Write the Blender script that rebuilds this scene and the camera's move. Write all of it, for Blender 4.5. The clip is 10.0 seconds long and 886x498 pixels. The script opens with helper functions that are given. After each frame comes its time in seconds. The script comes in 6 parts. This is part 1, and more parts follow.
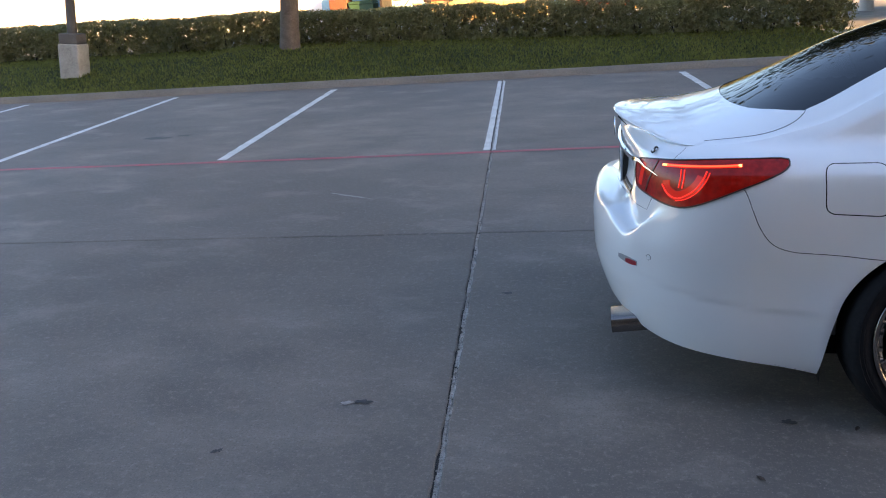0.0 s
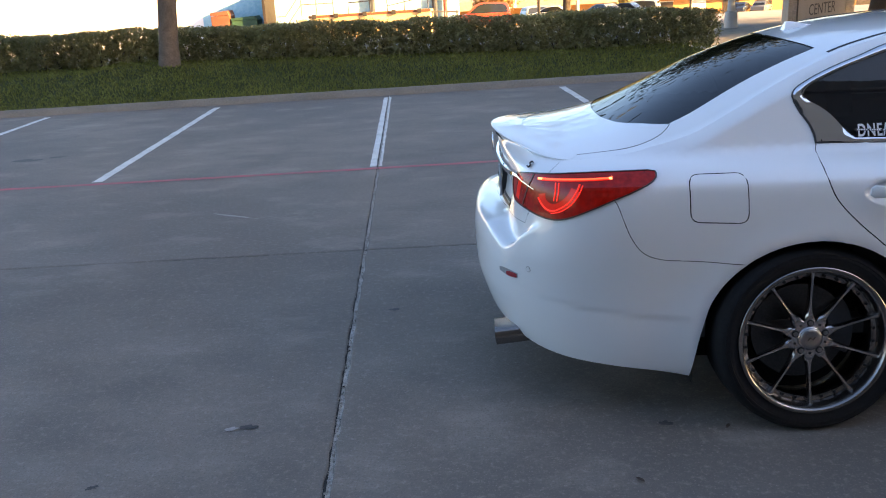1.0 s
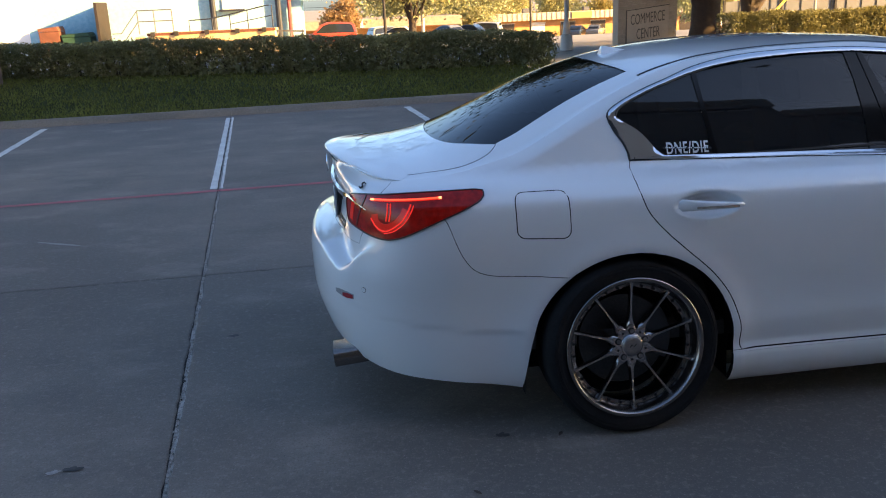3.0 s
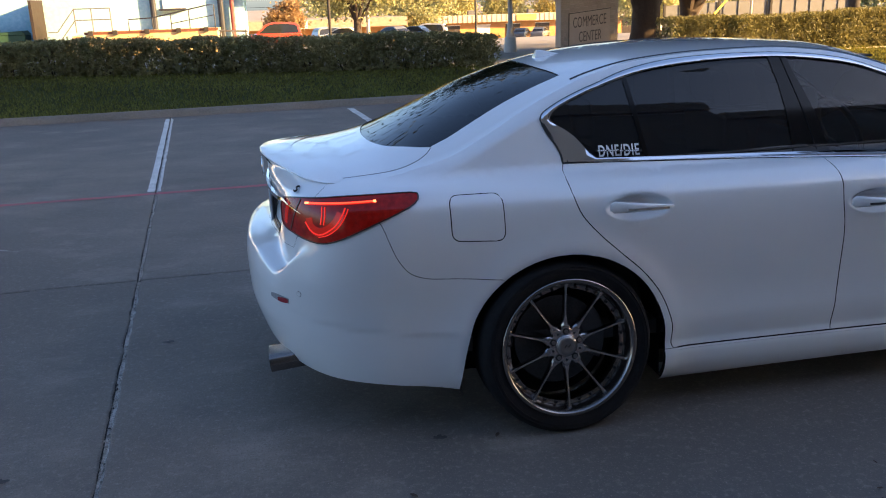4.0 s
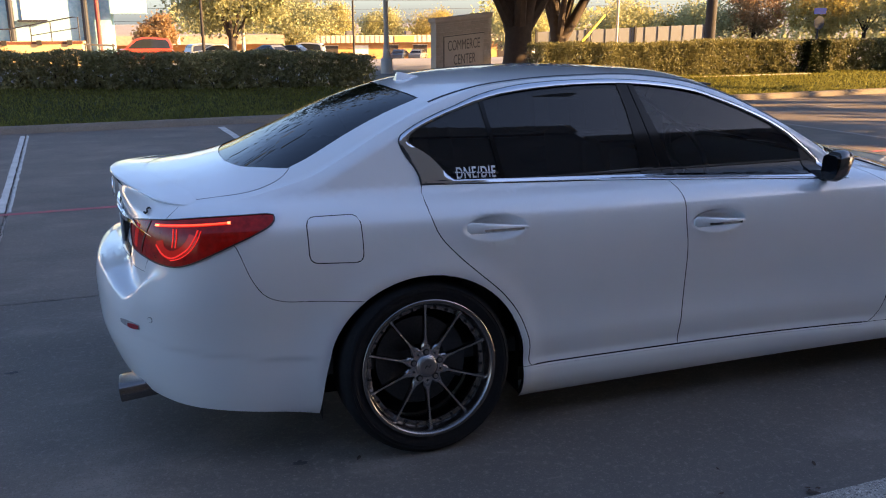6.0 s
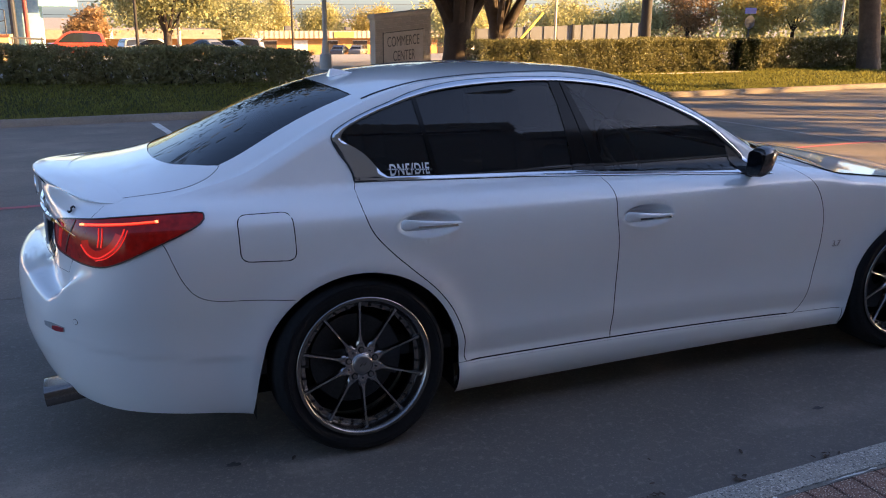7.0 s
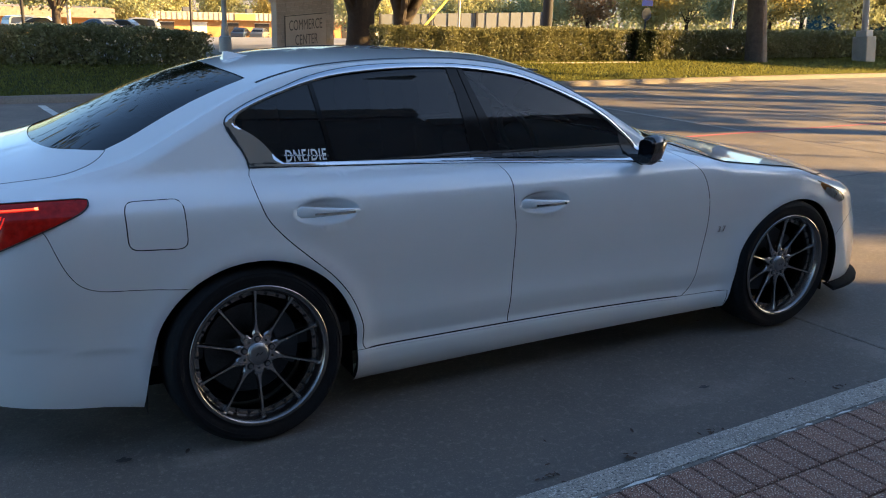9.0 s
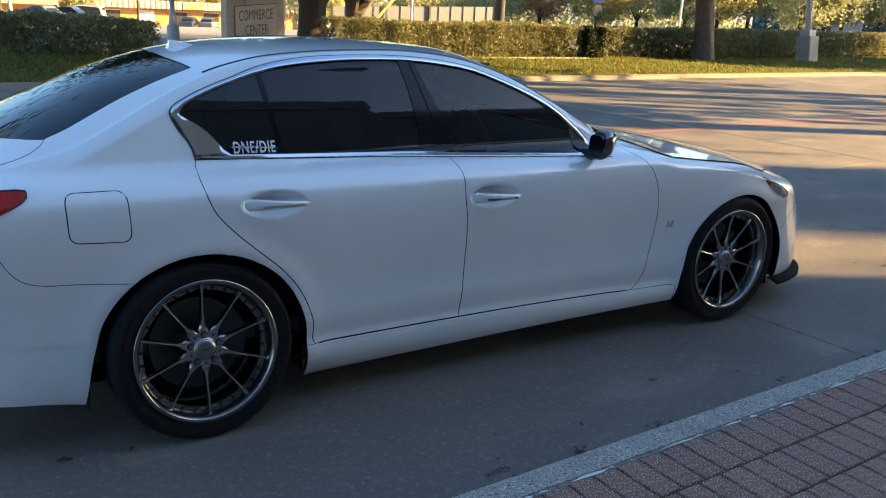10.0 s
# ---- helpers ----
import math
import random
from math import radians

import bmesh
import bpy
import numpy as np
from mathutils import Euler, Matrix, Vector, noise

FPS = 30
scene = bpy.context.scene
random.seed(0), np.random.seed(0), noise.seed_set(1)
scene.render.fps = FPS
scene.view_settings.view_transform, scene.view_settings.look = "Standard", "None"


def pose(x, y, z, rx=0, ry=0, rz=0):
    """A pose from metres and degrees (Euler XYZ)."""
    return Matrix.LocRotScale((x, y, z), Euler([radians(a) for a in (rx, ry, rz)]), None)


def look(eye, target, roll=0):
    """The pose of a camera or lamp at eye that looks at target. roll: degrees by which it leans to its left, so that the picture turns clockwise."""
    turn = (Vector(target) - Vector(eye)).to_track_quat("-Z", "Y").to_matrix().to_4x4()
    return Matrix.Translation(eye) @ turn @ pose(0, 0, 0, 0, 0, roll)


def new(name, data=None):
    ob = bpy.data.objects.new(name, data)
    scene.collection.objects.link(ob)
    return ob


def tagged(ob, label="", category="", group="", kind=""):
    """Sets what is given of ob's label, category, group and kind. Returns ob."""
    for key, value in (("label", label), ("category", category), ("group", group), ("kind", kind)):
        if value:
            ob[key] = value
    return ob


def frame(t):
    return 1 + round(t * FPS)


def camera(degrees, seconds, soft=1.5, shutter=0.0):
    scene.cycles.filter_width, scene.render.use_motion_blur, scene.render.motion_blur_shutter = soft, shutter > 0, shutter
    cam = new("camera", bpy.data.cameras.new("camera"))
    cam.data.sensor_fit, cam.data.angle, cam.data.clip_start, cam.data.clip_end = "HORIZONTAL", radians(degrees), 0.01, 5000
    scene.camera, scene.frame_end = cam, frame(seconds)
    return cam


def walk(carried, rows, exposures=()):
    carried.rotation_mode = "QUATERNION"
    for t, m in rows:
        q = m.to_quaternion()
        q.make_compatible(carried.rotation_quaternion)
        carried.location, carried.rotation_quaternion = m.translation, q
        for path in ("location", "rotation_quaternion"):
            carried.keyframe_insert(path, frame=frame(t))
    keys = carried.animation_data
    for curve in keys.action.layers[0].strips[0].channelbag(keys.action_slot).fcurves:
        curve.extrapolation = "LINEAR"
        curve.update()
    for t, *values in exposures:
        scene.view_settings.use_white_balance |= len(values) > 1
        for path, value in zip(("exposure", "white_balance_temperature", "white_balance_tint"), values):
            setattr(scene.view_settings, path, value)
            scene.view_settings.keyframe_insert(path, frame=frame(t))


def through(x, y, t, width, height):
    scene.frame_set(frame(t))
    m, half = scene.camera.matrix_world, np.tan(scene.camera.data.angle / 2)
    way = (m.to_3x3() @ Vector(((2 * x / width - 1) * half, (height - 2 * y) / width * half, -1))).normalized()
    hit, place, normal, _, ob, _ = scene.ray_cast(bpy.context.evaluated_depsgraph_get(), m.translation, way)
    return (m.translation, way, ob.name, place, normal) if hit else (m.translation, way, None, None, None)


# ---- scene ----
cam = camera(55.4, 10.0, soft=1.05)
PATH = [
    (0, (-1.115, -3.76, 1.603), (-1.519, -1.898, 0.994), -4.0),
    (0.5, (-1.092, -3.758, 1.603), (-1.372, -1.87, 1.003), -3.7),
    (1, (-1.071, -3.754, 1.607), (-1.226, -1.85, 1.017), -3.6),
    (1.5, (-1.052, -3.756, 1.612), (-1.103, -1.843, 1.03), -3.5),
    (2, (-1.034, -3.755, 1.612), (-0.99, -1.839, 1.042), -3.0),
    (2.5, (-1.014, -3.755, 1.61), (-0.89, -1.84, 1.046), -2.7),
    (4, (-0.948, -3.764, 1.617), (-0.636, -1.871, 1.05), -1.9),
    (4.5, (-0.923, -3.761, 1.617), (-0.54, -1.88, 1.058), -1.5),
    (5, (-0.905, -3.76, 1.618), (-0.455, -1.889, 1.07), -1.0),
    (5.5, (-0.887, -3.77, 1.619), (-0.367, -1.913, 1.087), -0.5),
    (7, (-0.838, -3.786, 1.621), (-0.121, -1.997, 1.087), 0.4),
    (7.5, (-0.83, -3.797, 1.621), (-0.058, -2.033, 1.08), 0.7),
    (8, (-0.824, -3.803, 1.625), (-0.006, -2.062, 1.077), 0.9),
    (8.5, (-0.817, -3.802, 1.617), (0.05, -2.085, 1.069), 1.3),
    (9, (-0.807, -3.792, 1.62), (0.109, -2.104, 1.06), 1.9),
    (9.5, (-0.803, -3.78, 1.612), (0.164, -2.123, 1.045), 2.6),
    (10, (-0.794, -3.777, 1.615), (0.219, -2.149, 1.046), 3.0),
]
walk(cam, [(t, look(eye, target, roll)) for t, eye, target, roll in PATH], [(0, 3.83, 7150, 15), (1.6, 3.82, 6850, 12), (2.5, 3.22, 6350, 11), (4.2, 3.22, 6350, 15), (5.5, 3.15, 6350, 18), (7.5, 3.14, 6200, 19), (8.5, 3.12, 6000, 9), (9.5, 3.14, 5900, 3), (10, 3.44, 5850, 1)])

# ---- daylight: a low sun ahead and to the side of the car, clear sky ----
SUN_WAY = Vector((.906, -.42, .31)).normalized()
world = bpy.data.worlds.new("sky")
scene.world = world
world.use_nodes = True
wn = world.node_tree.nodes
sky = wn.new("ShaderNodeTexSky")
sky.sky_type, sky.sun_disc = "NISHITA", False
sky.sun_elevation, sky.sun_rotation = radians(17), radians(115)
sky.air_density, sky.dust_density, sky.ozone_density = .85, 1.35, 2.25
wn["Background"].inputs[1].default_value = .0435
world.node_tree.links.new(sky.outputs[0], wn["Background"].inputs[0])
sun = new("sun", bpy.data.lights.new("sun", "SUN"))
sun.data.energy, sun.data.angle, sun.data.color = 3.3, radians(.6), (1.0, .60, .21)
sun.matrix_world = look(SUN_WAY * 60, (0, 0, 0))
# ---- materials ----
def node(nt, kind, **values):
    n = nt.nodes.new(kind)
    for key, value in values.items():
        n.inputs[key.replace("_", " ")].default_value = value
    return n


def mat(name, colour, rough=.6, metal=0.0, vary=.15, scale=3.0, fine=60.0, bump=.1, coat=0.0, tint=None, rand=0.0, spec=.5):
    """A surface with patches at one scale, grain at another, and relief from the grain."""
    m = bpy.data.materials.new(name)
    m.use_nodes = True
    nt = m.node_tree
    b = nt.nodes["Principled BSDF"]
    link = nt.links.new
    b.inputs["Metallic"].default_value = metal
    b.inputs["Coat Weight"].default_value = coat
    b.inputs["Coat Roughness"].default_value = .03
    b.inputs["Specular IOR Level"].default_value = spec
    co = nt.nodes.new("ShaderNodeTexCoord")
    big = node(nt, "ShaderNodeTexNoise", Scale=scale, Detail=4.0)
    small = node(nt, "ShaderNodeTexNoise", Scale=fine, Detail=3.0)
    for n in (big, small):
        link(co.outputs["Object"], n.inputs["Vector"])
    add = nt.nodes.new("ShaderNodeMath")
    add.operation = "ADD"
    link(big.outputs["Fac"], add.inputs[0])
    link(small.outputs["Fac"], add.inputs[1])
    ramp = nt.nodes.new("ShaderNodeMapRange")
    ramp.inputs["From Min"].default_value, ramp.inputs["From Max"].default_value = .7, 1.3
    link(add.outputs[0], ramp.inputs["Value"])
    mix = nt.nodes.new("ShaderNodeMix")
    mix.data_type = "RGBA"
    dark = tint or [c * (1 - vary) for c in colour]
    lite = [min(1, c * (1 + vary)) for c in colour]
    mix.inputs["A"].default_value, mix.inputs["B"].default_value = (*dark, 1), (*lite, 1)
    link(ramp.outputs[0], mix.inputs["Factor"])
    out = mix.outputs["Result"]
    if rand:
        info = nt.nodes.new("ShaderNodeObjectInfo")
        geo = nt.nodes.new("ShaderNodeNewGeometry")
        s = nt.nodes.new("ShaderNodeMath")
        s.operation = "ADD"
        link(info.outputs["Random"], s.inputs[0])
        link(geo.outputs["Random Per Island"], s.inputs[1])
        r = nt.nodes.new("ShaderNodeMapRange")
        r.inputs["From Max"].default_value = 2.0
        r.inputs["To Min"].default_value, r.inputs["To Max"].default_value = 1 - rand, 1 + rand
        link(s.outputs[0], r.inputs["Value"])
        hsv = nt.nodes.new("ShaderNodeHueSaturation")
        link(r.outputs[0], hsv.inputs["Value"])
        link(out, hsv.inputs["Color"])
        out = hsv.outputs["Color"]
    link(out, b.inputs["Base Color"])
    rr = nt.nodes.new("ShaderNodeMapRange")
    rr.inputs["To Min"].default_value, rr.inputs["To Max"].default_value = max(0, rough * .85), min(1, rough * 1.15)
    link(big.outputs["Fac"], rr.inputs["Value"])
    link(rr.outputs[0], b.inputs["Roughness"])
    if bump:
        bp = node(nt, "ShaderNodeBump", Strength=bump, Distance=.01)
        link(small.outputs["Fac"], bp.inputs["Height"])
        link(bp.outputs[0], b.inputs["Normal"])
    return m


def glass(name, tint, rough=0.0, ior=1.5, film=0.0):
    """Tinted glass; film: how much of it a pale veil covers, glare put into colour."""
    m = bpy.data.materials.new(name)
    m.use_nodes = True
    nt = m.node_tree
    nt.nodes.remove(nt.nodes["Principled BSDF"])
    clear, gloss = node(nt, "ShaderNodeBsdfTransparent", Color=(*tint, 1)), node(nt, "ShaderNodeBsdfGlossy", Roughness=rough)
    fres, mix = node(nt, "ShaderNodeFresnel", IOR=ior), nt.nodes.new("ShaderNodeMixShader")
    # pale bluish diffuse layer: veiling glare put into the glass colour
    veil, coat = node(nt, "ShaderNodeBsdfDiffuse", Color=(.48, .55, .66, 1)), nt.nodes.new("ShaderNodeMixShader")
    coat.inputs[0].default_value = film
    nt.links.new(clear.outputs[0], coat.inputs[1])
    nt.links.new(veil.outputs[0], coat.inputs[2])
    nt.links.new(fres.outputs[0], mix.inputs[0])
    nt.links.new(coat.outputs[0], mix.inputs[1])
    nt.links.new(gloss.outputs[0], mix.inputs[2])
    nt.links.new(mix.outputs[0], nt.nodes["Material Output"].inputs[0])
    return m


def glow(name, colour, strength):
    m = bpy.data.materials.new(name)
    m.use_nodes = True
    b = m.node_tree.nodes["Principled BSDF"]
    b.inputs["Base Color"].default_value = (*colour, 1)
    b.inputs["Emission Color"].default_value = (*colour, 1)
    b.inputs["Emission Strength"].default_value = strength
    return m


def leaf_mat(name, colour, dark, rough=.45, spec=.3, through=.25, rand=.35):
    m = mat(name, colour, rough, vary=.35, scale=.8, fine=9, bump=0, tint=dark, rand=rand, spec=spec)
    nt = m.node_tree
    b = nt.nodes["Principled BSDF"]
    tr, mix = node(nt, "ShaderNodeBsdfTranslucent", Color=(*[min(1, c * 1.6) for c in colour], 1)), nt.nodes.new("ShaderNodeMixShader")
    mix.inputs[0].default_value = through
    nt.links.new(b.outputs[0], mix.inputs[1])
    nt.links.new(tr.outputs[0], mix.inputs[2])
    nt.links.new(mix.outputs[0], nt.nodes["Material Output"].inputs[0])
    return m


PAINT = mat("pearl_white_paint", (.81, .815, .82), .34, .04, vary=.012, scale=4, fine=900, bump=0, coat=1.0)
PAINT.node_tree.nodes["Principled BSDF"].inputs["Coat IOR"].default_value = 1.75
CHROME = mat("chrome", (.72, .73, .75), .07, 1.0, vary=.05, fine=200, bump=0)
DARK_CHROME = mat("smoked_chrome", (.47, .44, .43), .24, 1.0, vary=.12, scale=9, fine=300, bump=.01)
LIP = mat("polished_lip", (.27, .245, .23), .24, 1.0, vary=.08, scale=9, fine=300, bump=.01)
STEEL = mat("brushed_steel", (.40, .38, .37), .3, 1.0, vary=.15, scale=12, fine=200)
RUBBER = mat("tyre_rubber", (.010, .010, .011), .8, vary=.3, scale=9, fine=80, spec=.2)
BLACK = mat("black_trim", (.012, .012, .013), .42, vary=.2, fine=90, bump=.02)
PILLAR_BLACK = mat("pillar_black", (.004, .004, .005), .12, vary=.1, bump=0, spec=.25)
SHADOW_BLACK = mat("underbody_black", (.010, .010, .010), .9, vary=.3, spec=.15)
TINTED = glass("tinted_window", (.05, .054, .06), 0.0, 1.5, .018)
TINTED_FRONT = glass("lightly_tinted_window", (.26, .28, .28), 0.0, 1.5, .016)
REAR_GLASS = glass("rear_glass", (.03, .03, .035), 0.0, 1.75)
CLEAR = glass("clear_lens", (.85, .86, .88))
SEAT = mat("dark_leather", (.03, .028, .027), .5, vary=.25, fine=120)
TRIM_GREY = mat("cabin_grey", (.07, .068, .065), .7, vary=.2)
RED_LENS = mat("red_lens", (.115, .005, .004), .12, vary=.3, scale=11, fine=40, bump=0, coat=.12, tint=(.028, .002, .002), spec=.3)
for slot, value in (("Emission Color", (.9, .02, .008, 1)), ("Emission Strength", .008)):
    RED_LENS.node_tree.nodes["Principled BSDF"].inputs[slot].default_value = value
RED_MID = mat("glowing_red_lens", (.20, .008, .006), .15, vary=.3, scale=25, fine=160, bump=0, coat=.3, tint=(.2, .004, .003), spec=.2)
for slot, value in (("Emission Color", (.9, .03, .012, 1)), ("Emission Strength", .03)):
    RED_MID.node_tree.nodes["Principled BSDF"].inputs[slot].default_value = value
LED = glow("led_strip", (1.0, .07, .02), .22)
LED_HOT = glow("led_point", (1.0, .20, .07), .5)
LED_SOFT = glow("led_loop", (1.0, .03, .014), .068)
# body paint in the reflector recess, greyed: shade put into the colour
SLOT = mat("shaded_grey_slot", (.26, .27, .29), .6, vary=.2)
REFLECTOR = mat("red_reflector", (.32, .02, .03), .2, fine=300, bump=.2, coat=.6)
LAMP_INNER = mat("lamp_reflector", (.86, .80, .72), .35, .0, vary=.2, scale=20, fine=80, bump=.1)
AMBER = mat("amber_lens", (.55, .22, .05), .15, coat=1.0)
PLATE = mat("white_plate", (.6, .62, .65), .35)
DECAL = mat("white_vinyl", (.82, .82, .82), .5, vary=.03)
CALIPER = mat("caliper_grey", (.08, .08, .085), .5)
DISC = mat("brake_disc", (.09, .09, .09), .4, 1.0, vary=.2, fine=150)

def concrete(name, base, dark, pale):
    """Cast slabs: broad weathering, mid stains, brushed wear and fine pits."""
    m = bpy.data.materials.new(name)
    m.use_nodes = True
    nt = m.node_tree
    b, link = nt.nodes["Principled BSDF"], nt.links.new
    co = nt.nodes.new("ShaderNodeTexCoord")
    layers = [node(nt, "ShaderNodeTexNoise", Scale=s, Detail=d, Roughness=.6) for s, d in ((.28, 5.0), (1.7, 6.0), (34.0, 4.0), (110.0, 4.0))]
    stretch = nt.nodes.new("ShaderNodeMapping")
    stretch.inputs["Scale"].default_value, stretch.inputs["Rotation"].default_value = (.75, 1.15, 1), (0, 0, .5)
    link(co.outputs["Object"], stretch.inputs["Vector"])
    for n in layers:
        link(co.outputs["Object"], n.inputs["Vector"])
    link(stretch.outputs[0], layers[1].inputs["Vector"])
    col = None
    for n, lo, hi, other, amount in ((layers[0], .38, .62, dark, .85), (layers[1], .50, .66, dark, .75), (layers[1], .46, .28, pale, .62), (layers[2], .54, .74, pale, .55), (layers[2], .46, .28, dark, .4), (layers[3], .54, .68, dark, .8), (layers[3], .42, .28, pale, .8)):
        r = nt.nodes.new("ShaderNodeMapRange")
        r.inputs["From Min"].default_value, r.inputs["From Max"].default_value, r.inputs["To Max"].default_value = lo, hi, amount
        link(n.outputs["Fac"], r.inputs["Value"])
        mx = nt.nodes.new("ShaderNodeMix")
        mx.data_type = "RGBA"
        mx.inputs["A"].default_value, mx.inputs["B"].default_value = (*base, 1), (*other, 1)
        if col is not None:
            link(col, mx.inputs["A"])
        link(r.outputs[0], mx.inputs["Factor"])
        col = mx.outputs["Result"]
    info = nt.nodes.new("ShaderNodeObjectInfo")
    r = nt.nodes.new("ShaderNodeMapRange")
    r.inputs["To Min"].default_value, r.inputs["To Max"].default_value = .93, 1.07
    link(info.outputs["Random"], r.inputs["Value"])
    hsv = nt.nodes.new("ShaderNodeHueSaturation")
    link(r.outputs[0], hsv.inputs["Value"])
    link(col, hsv.inputs["Color"])
    link(hsv.outputs[0], b.inputs["Base Color"])
    b.inputs["Roughness"].default_value, b.inputs["Specular IOR Level"].default_value = .72, .4
    bp = node(nt, "ShaderNodeBump", Strength=.1, Distance=.006)
    link(layers[2].outputs["Fac"], bp.inputs["Height"])
    bq = node(nt, "ShaderNodeBump", Strength=.55, Distance=.004)
    link(layers[3].outputs["Fac"], bq.inputs["Height"])
    link(bp.outputs[0], bq.inputs["Normal"])
    link(bq.outputs[0], b.inputs["Normal"])
    return m


CONCRETE = concrete("lot_concrete", (.192, .163, .138), (.113, .099, .088), (.29, .252, .215))
JOINT_DARK = mat("open_joint", (.02, .019, .018), .9, vary=.4, scale=20)
FILLER = mat("joint_filler", (.50, .47, .43), .9, vary=.5, scale=38, fine=150, bump=1.0, tint=(.24, .22, .20))
GRIT = mat("filler_crumbs", (.40, .37, .33), .9, vary=.3, scale=30, rand=.5)
KERB = mat("kerb_concrete", (.17, .145, .12), .85, vary=.28, scale=1.1, fine=60, bump=.35)


def aggregate(name, base, dark, speck, many, size):
    """Washed concrete: small pale and dark stones in a finer ground."""
    m = mat(name, base, .82, vary=.25, scale=9, fine=420, bump=.5, rand=.14)
    nt = m.node_tree
    b, link = nt.nodes["Principled BSDF"], nt.links.new
    co = nt.nodes.new("ShaderNodeTexCoord")
    col = b.inputs["Base Color"].links[0].from_socket
    for scale, lo, hi, other in ((size, many, many + .05, speck), (size * .73, .60, .66, dark)):
        n = node(nt, "ShaderNodeTexNoise", Scale=scale, Detail=1.0)
        link(co.outputs["Object"], n.inputs["Vector"])
        r = nt.nodes.new("ShaderNodeMapRange")
        r.inputs["From Min"].default_value, r.inputs["From Max"].default_value, r.inputs["To Max"].default_value = lo, hi, .9
        link(n.outputs["Fac"], r.inputs["Value"])
        mx = nt.nodes.new("ShaderNodeMix")
        mx.data_type = "RGBA"
        mx.inputs["B"].default_value = (*other, 1)
        link(col, mx.inputs["A"])
        link(r.outputs[0], mx.inputs["Factor"])
        col = mx.outputs["Result"]
    link(col, b.inputs["Base Color"])
    return m


KERB_NEAR = aggregate("kerb_aggregate", (.32, .29, .255), (.085, .08, .08), (.66, .62, .57), .59, 150)
PAVER = aggregate("red_aggregate_paver", (.245, .130, .095), (.08, .045, .036), (.80, .66, .54), .60, 175)
GROUT = mat("grey_grout", (.20, .185, .165), .9, vary=.4, scale=30, fine=90, bump=.5)
MORTAR = mat("white_mortar", (.7, .69, .66), .8, vary=.15)
PAVER_BED = mat("paver_bed", (.05, .04, .038), .9, vary=.3)
LINE_WHITE = mat("worn_white_line", (.60, .60, .58), .7, vary=.25, scale=5, fine=70, bump=.2)
LINE_FADED = mat("faded_white_line", (.27, .255, .23), .75, vary=.3, scale=5, fine=50, bump=.2)
LINE_RED = mat("worn_red_line", (.34, .06, .08), .75, vary=.5, scale=6, fine=50, bump=.2, tint=(.24, .12, .12))
DARK_SPOT = mat("dark_stain", (.035, .034, .033), .6, vary=.4, scale=20)
# pale concrete: a chipped edge, and a sun fleck put into colour
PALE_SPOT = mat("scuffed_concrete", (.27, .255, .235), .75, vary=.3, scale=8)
ROAD = mat("street_concrete", (.26, .245, .225), .85, vary=.2, scale=.25, fine=6, bump=.1)
SOIL = mat("lawn_soil", (.042, .048, .014), .95, vary=.4, scale=1.2, fine=30, bump=.6, spec=.05)
GRASS = leaf_mat("grass_blades", (.128, .127, .036), (.06, .068, .018), .8, .05, .5, .14)
HEDGE_LEAF = leaf_mat("hedge_leaves", (.198, .187, .082), (.075, .078, .032), .5, .3)
# near oak leaves: the crowns' shaded side put into a very dark colour
SHADE_DARK_OAK = leaf_mat("oak_leaves", (.026, .034, .012), (.014, .02, .008), .5, .2, .15)
# far leaves, green and oak: distance haze put into a paler colour
HAZED_GREEN = leaf_mat("green_leaves", (.36, .35, .17), (.22, .22, .105), .55, .2, .38)
HAZED_OAK = leaf_mat("far_oak_leaves", (.245, .25, .125), (.135, .145, .07), .55, .2, .3)
AUTUMN_LEAF = leaf_mat("autumn_leaves", (.30, .20, .10), (.18, .125, .06), .5, .3, .4)
YELLOW_LEAF = leaf_mat("yellow_leaves", (.38, .32, .11), (.24, .21, .075), .5, .3, .42)
DRY_LEAF = mat("dry_leaf", (.07, .045, .03), .8, vary=.4, rand=.4)
PALE_BARK = mat("pale_bark", (.12, .088, .068), .95, vary=.35, scale=7, fine=45, bump=1.0)
# bark darkened: the oaks' shaded trunks put into its colour
BARK = mat("bark", (.052, .038, .03), .95, vary=.35, scale=7, fine=45, bump=1.0)
SIGN_BRICK = mat("tan_sign_brick", (.33, .28, .22), .85, vary=.2, scale=5, fine=80, bump=.4, rand=.18)
SIGN_STONE = mat("cast_stone_panel", (.38, .325, .26), .8, vary=.12, scale=3, fine=90, bump=.2)
SIGN_LETTER = mat("engraved_letter", (.10, .085, .07), .8)
BLUE_WALL = mat("pale_blue_wall", (.36, .54, .62), .8, vary=.12, scale=.35, fine=5, bump=.1, tint=(.20, .42, .54))
WHITE_WALL = mat("white_wall", (.82, .82, .80), .8, vary=.06, scale=.5)
WING = mat("dark_wing_wall", (.02, .014, .012), .8, vary=.2)
DOCK = mat("dock_concrete", (.62, .44, .22), .85, vary=.25, scale=1.2, fine=14, bump=.2)
RUST = mat("rusty_orange", (.15, .055, .03), .8, vary=.35, scale=2)
BIN_GREEN = mat("green_bin", (.02, .06, .03), .6, vary=.25)
RAIL = mat("grey_rail", (.12, .12, .125), .5, .3, vary=.2)
PIPE_RED = mat("red_pipe", (.22, .05, .05), .6, vary=.2)
PIPE_DARK = mat("dark_pipe", (.02, .025, .04), .6, vary=.2)
STORE_WALL = mat("orange_brick_wall", (.55, .28, .10), .85, vary=.2, scale=.8, fine=9)
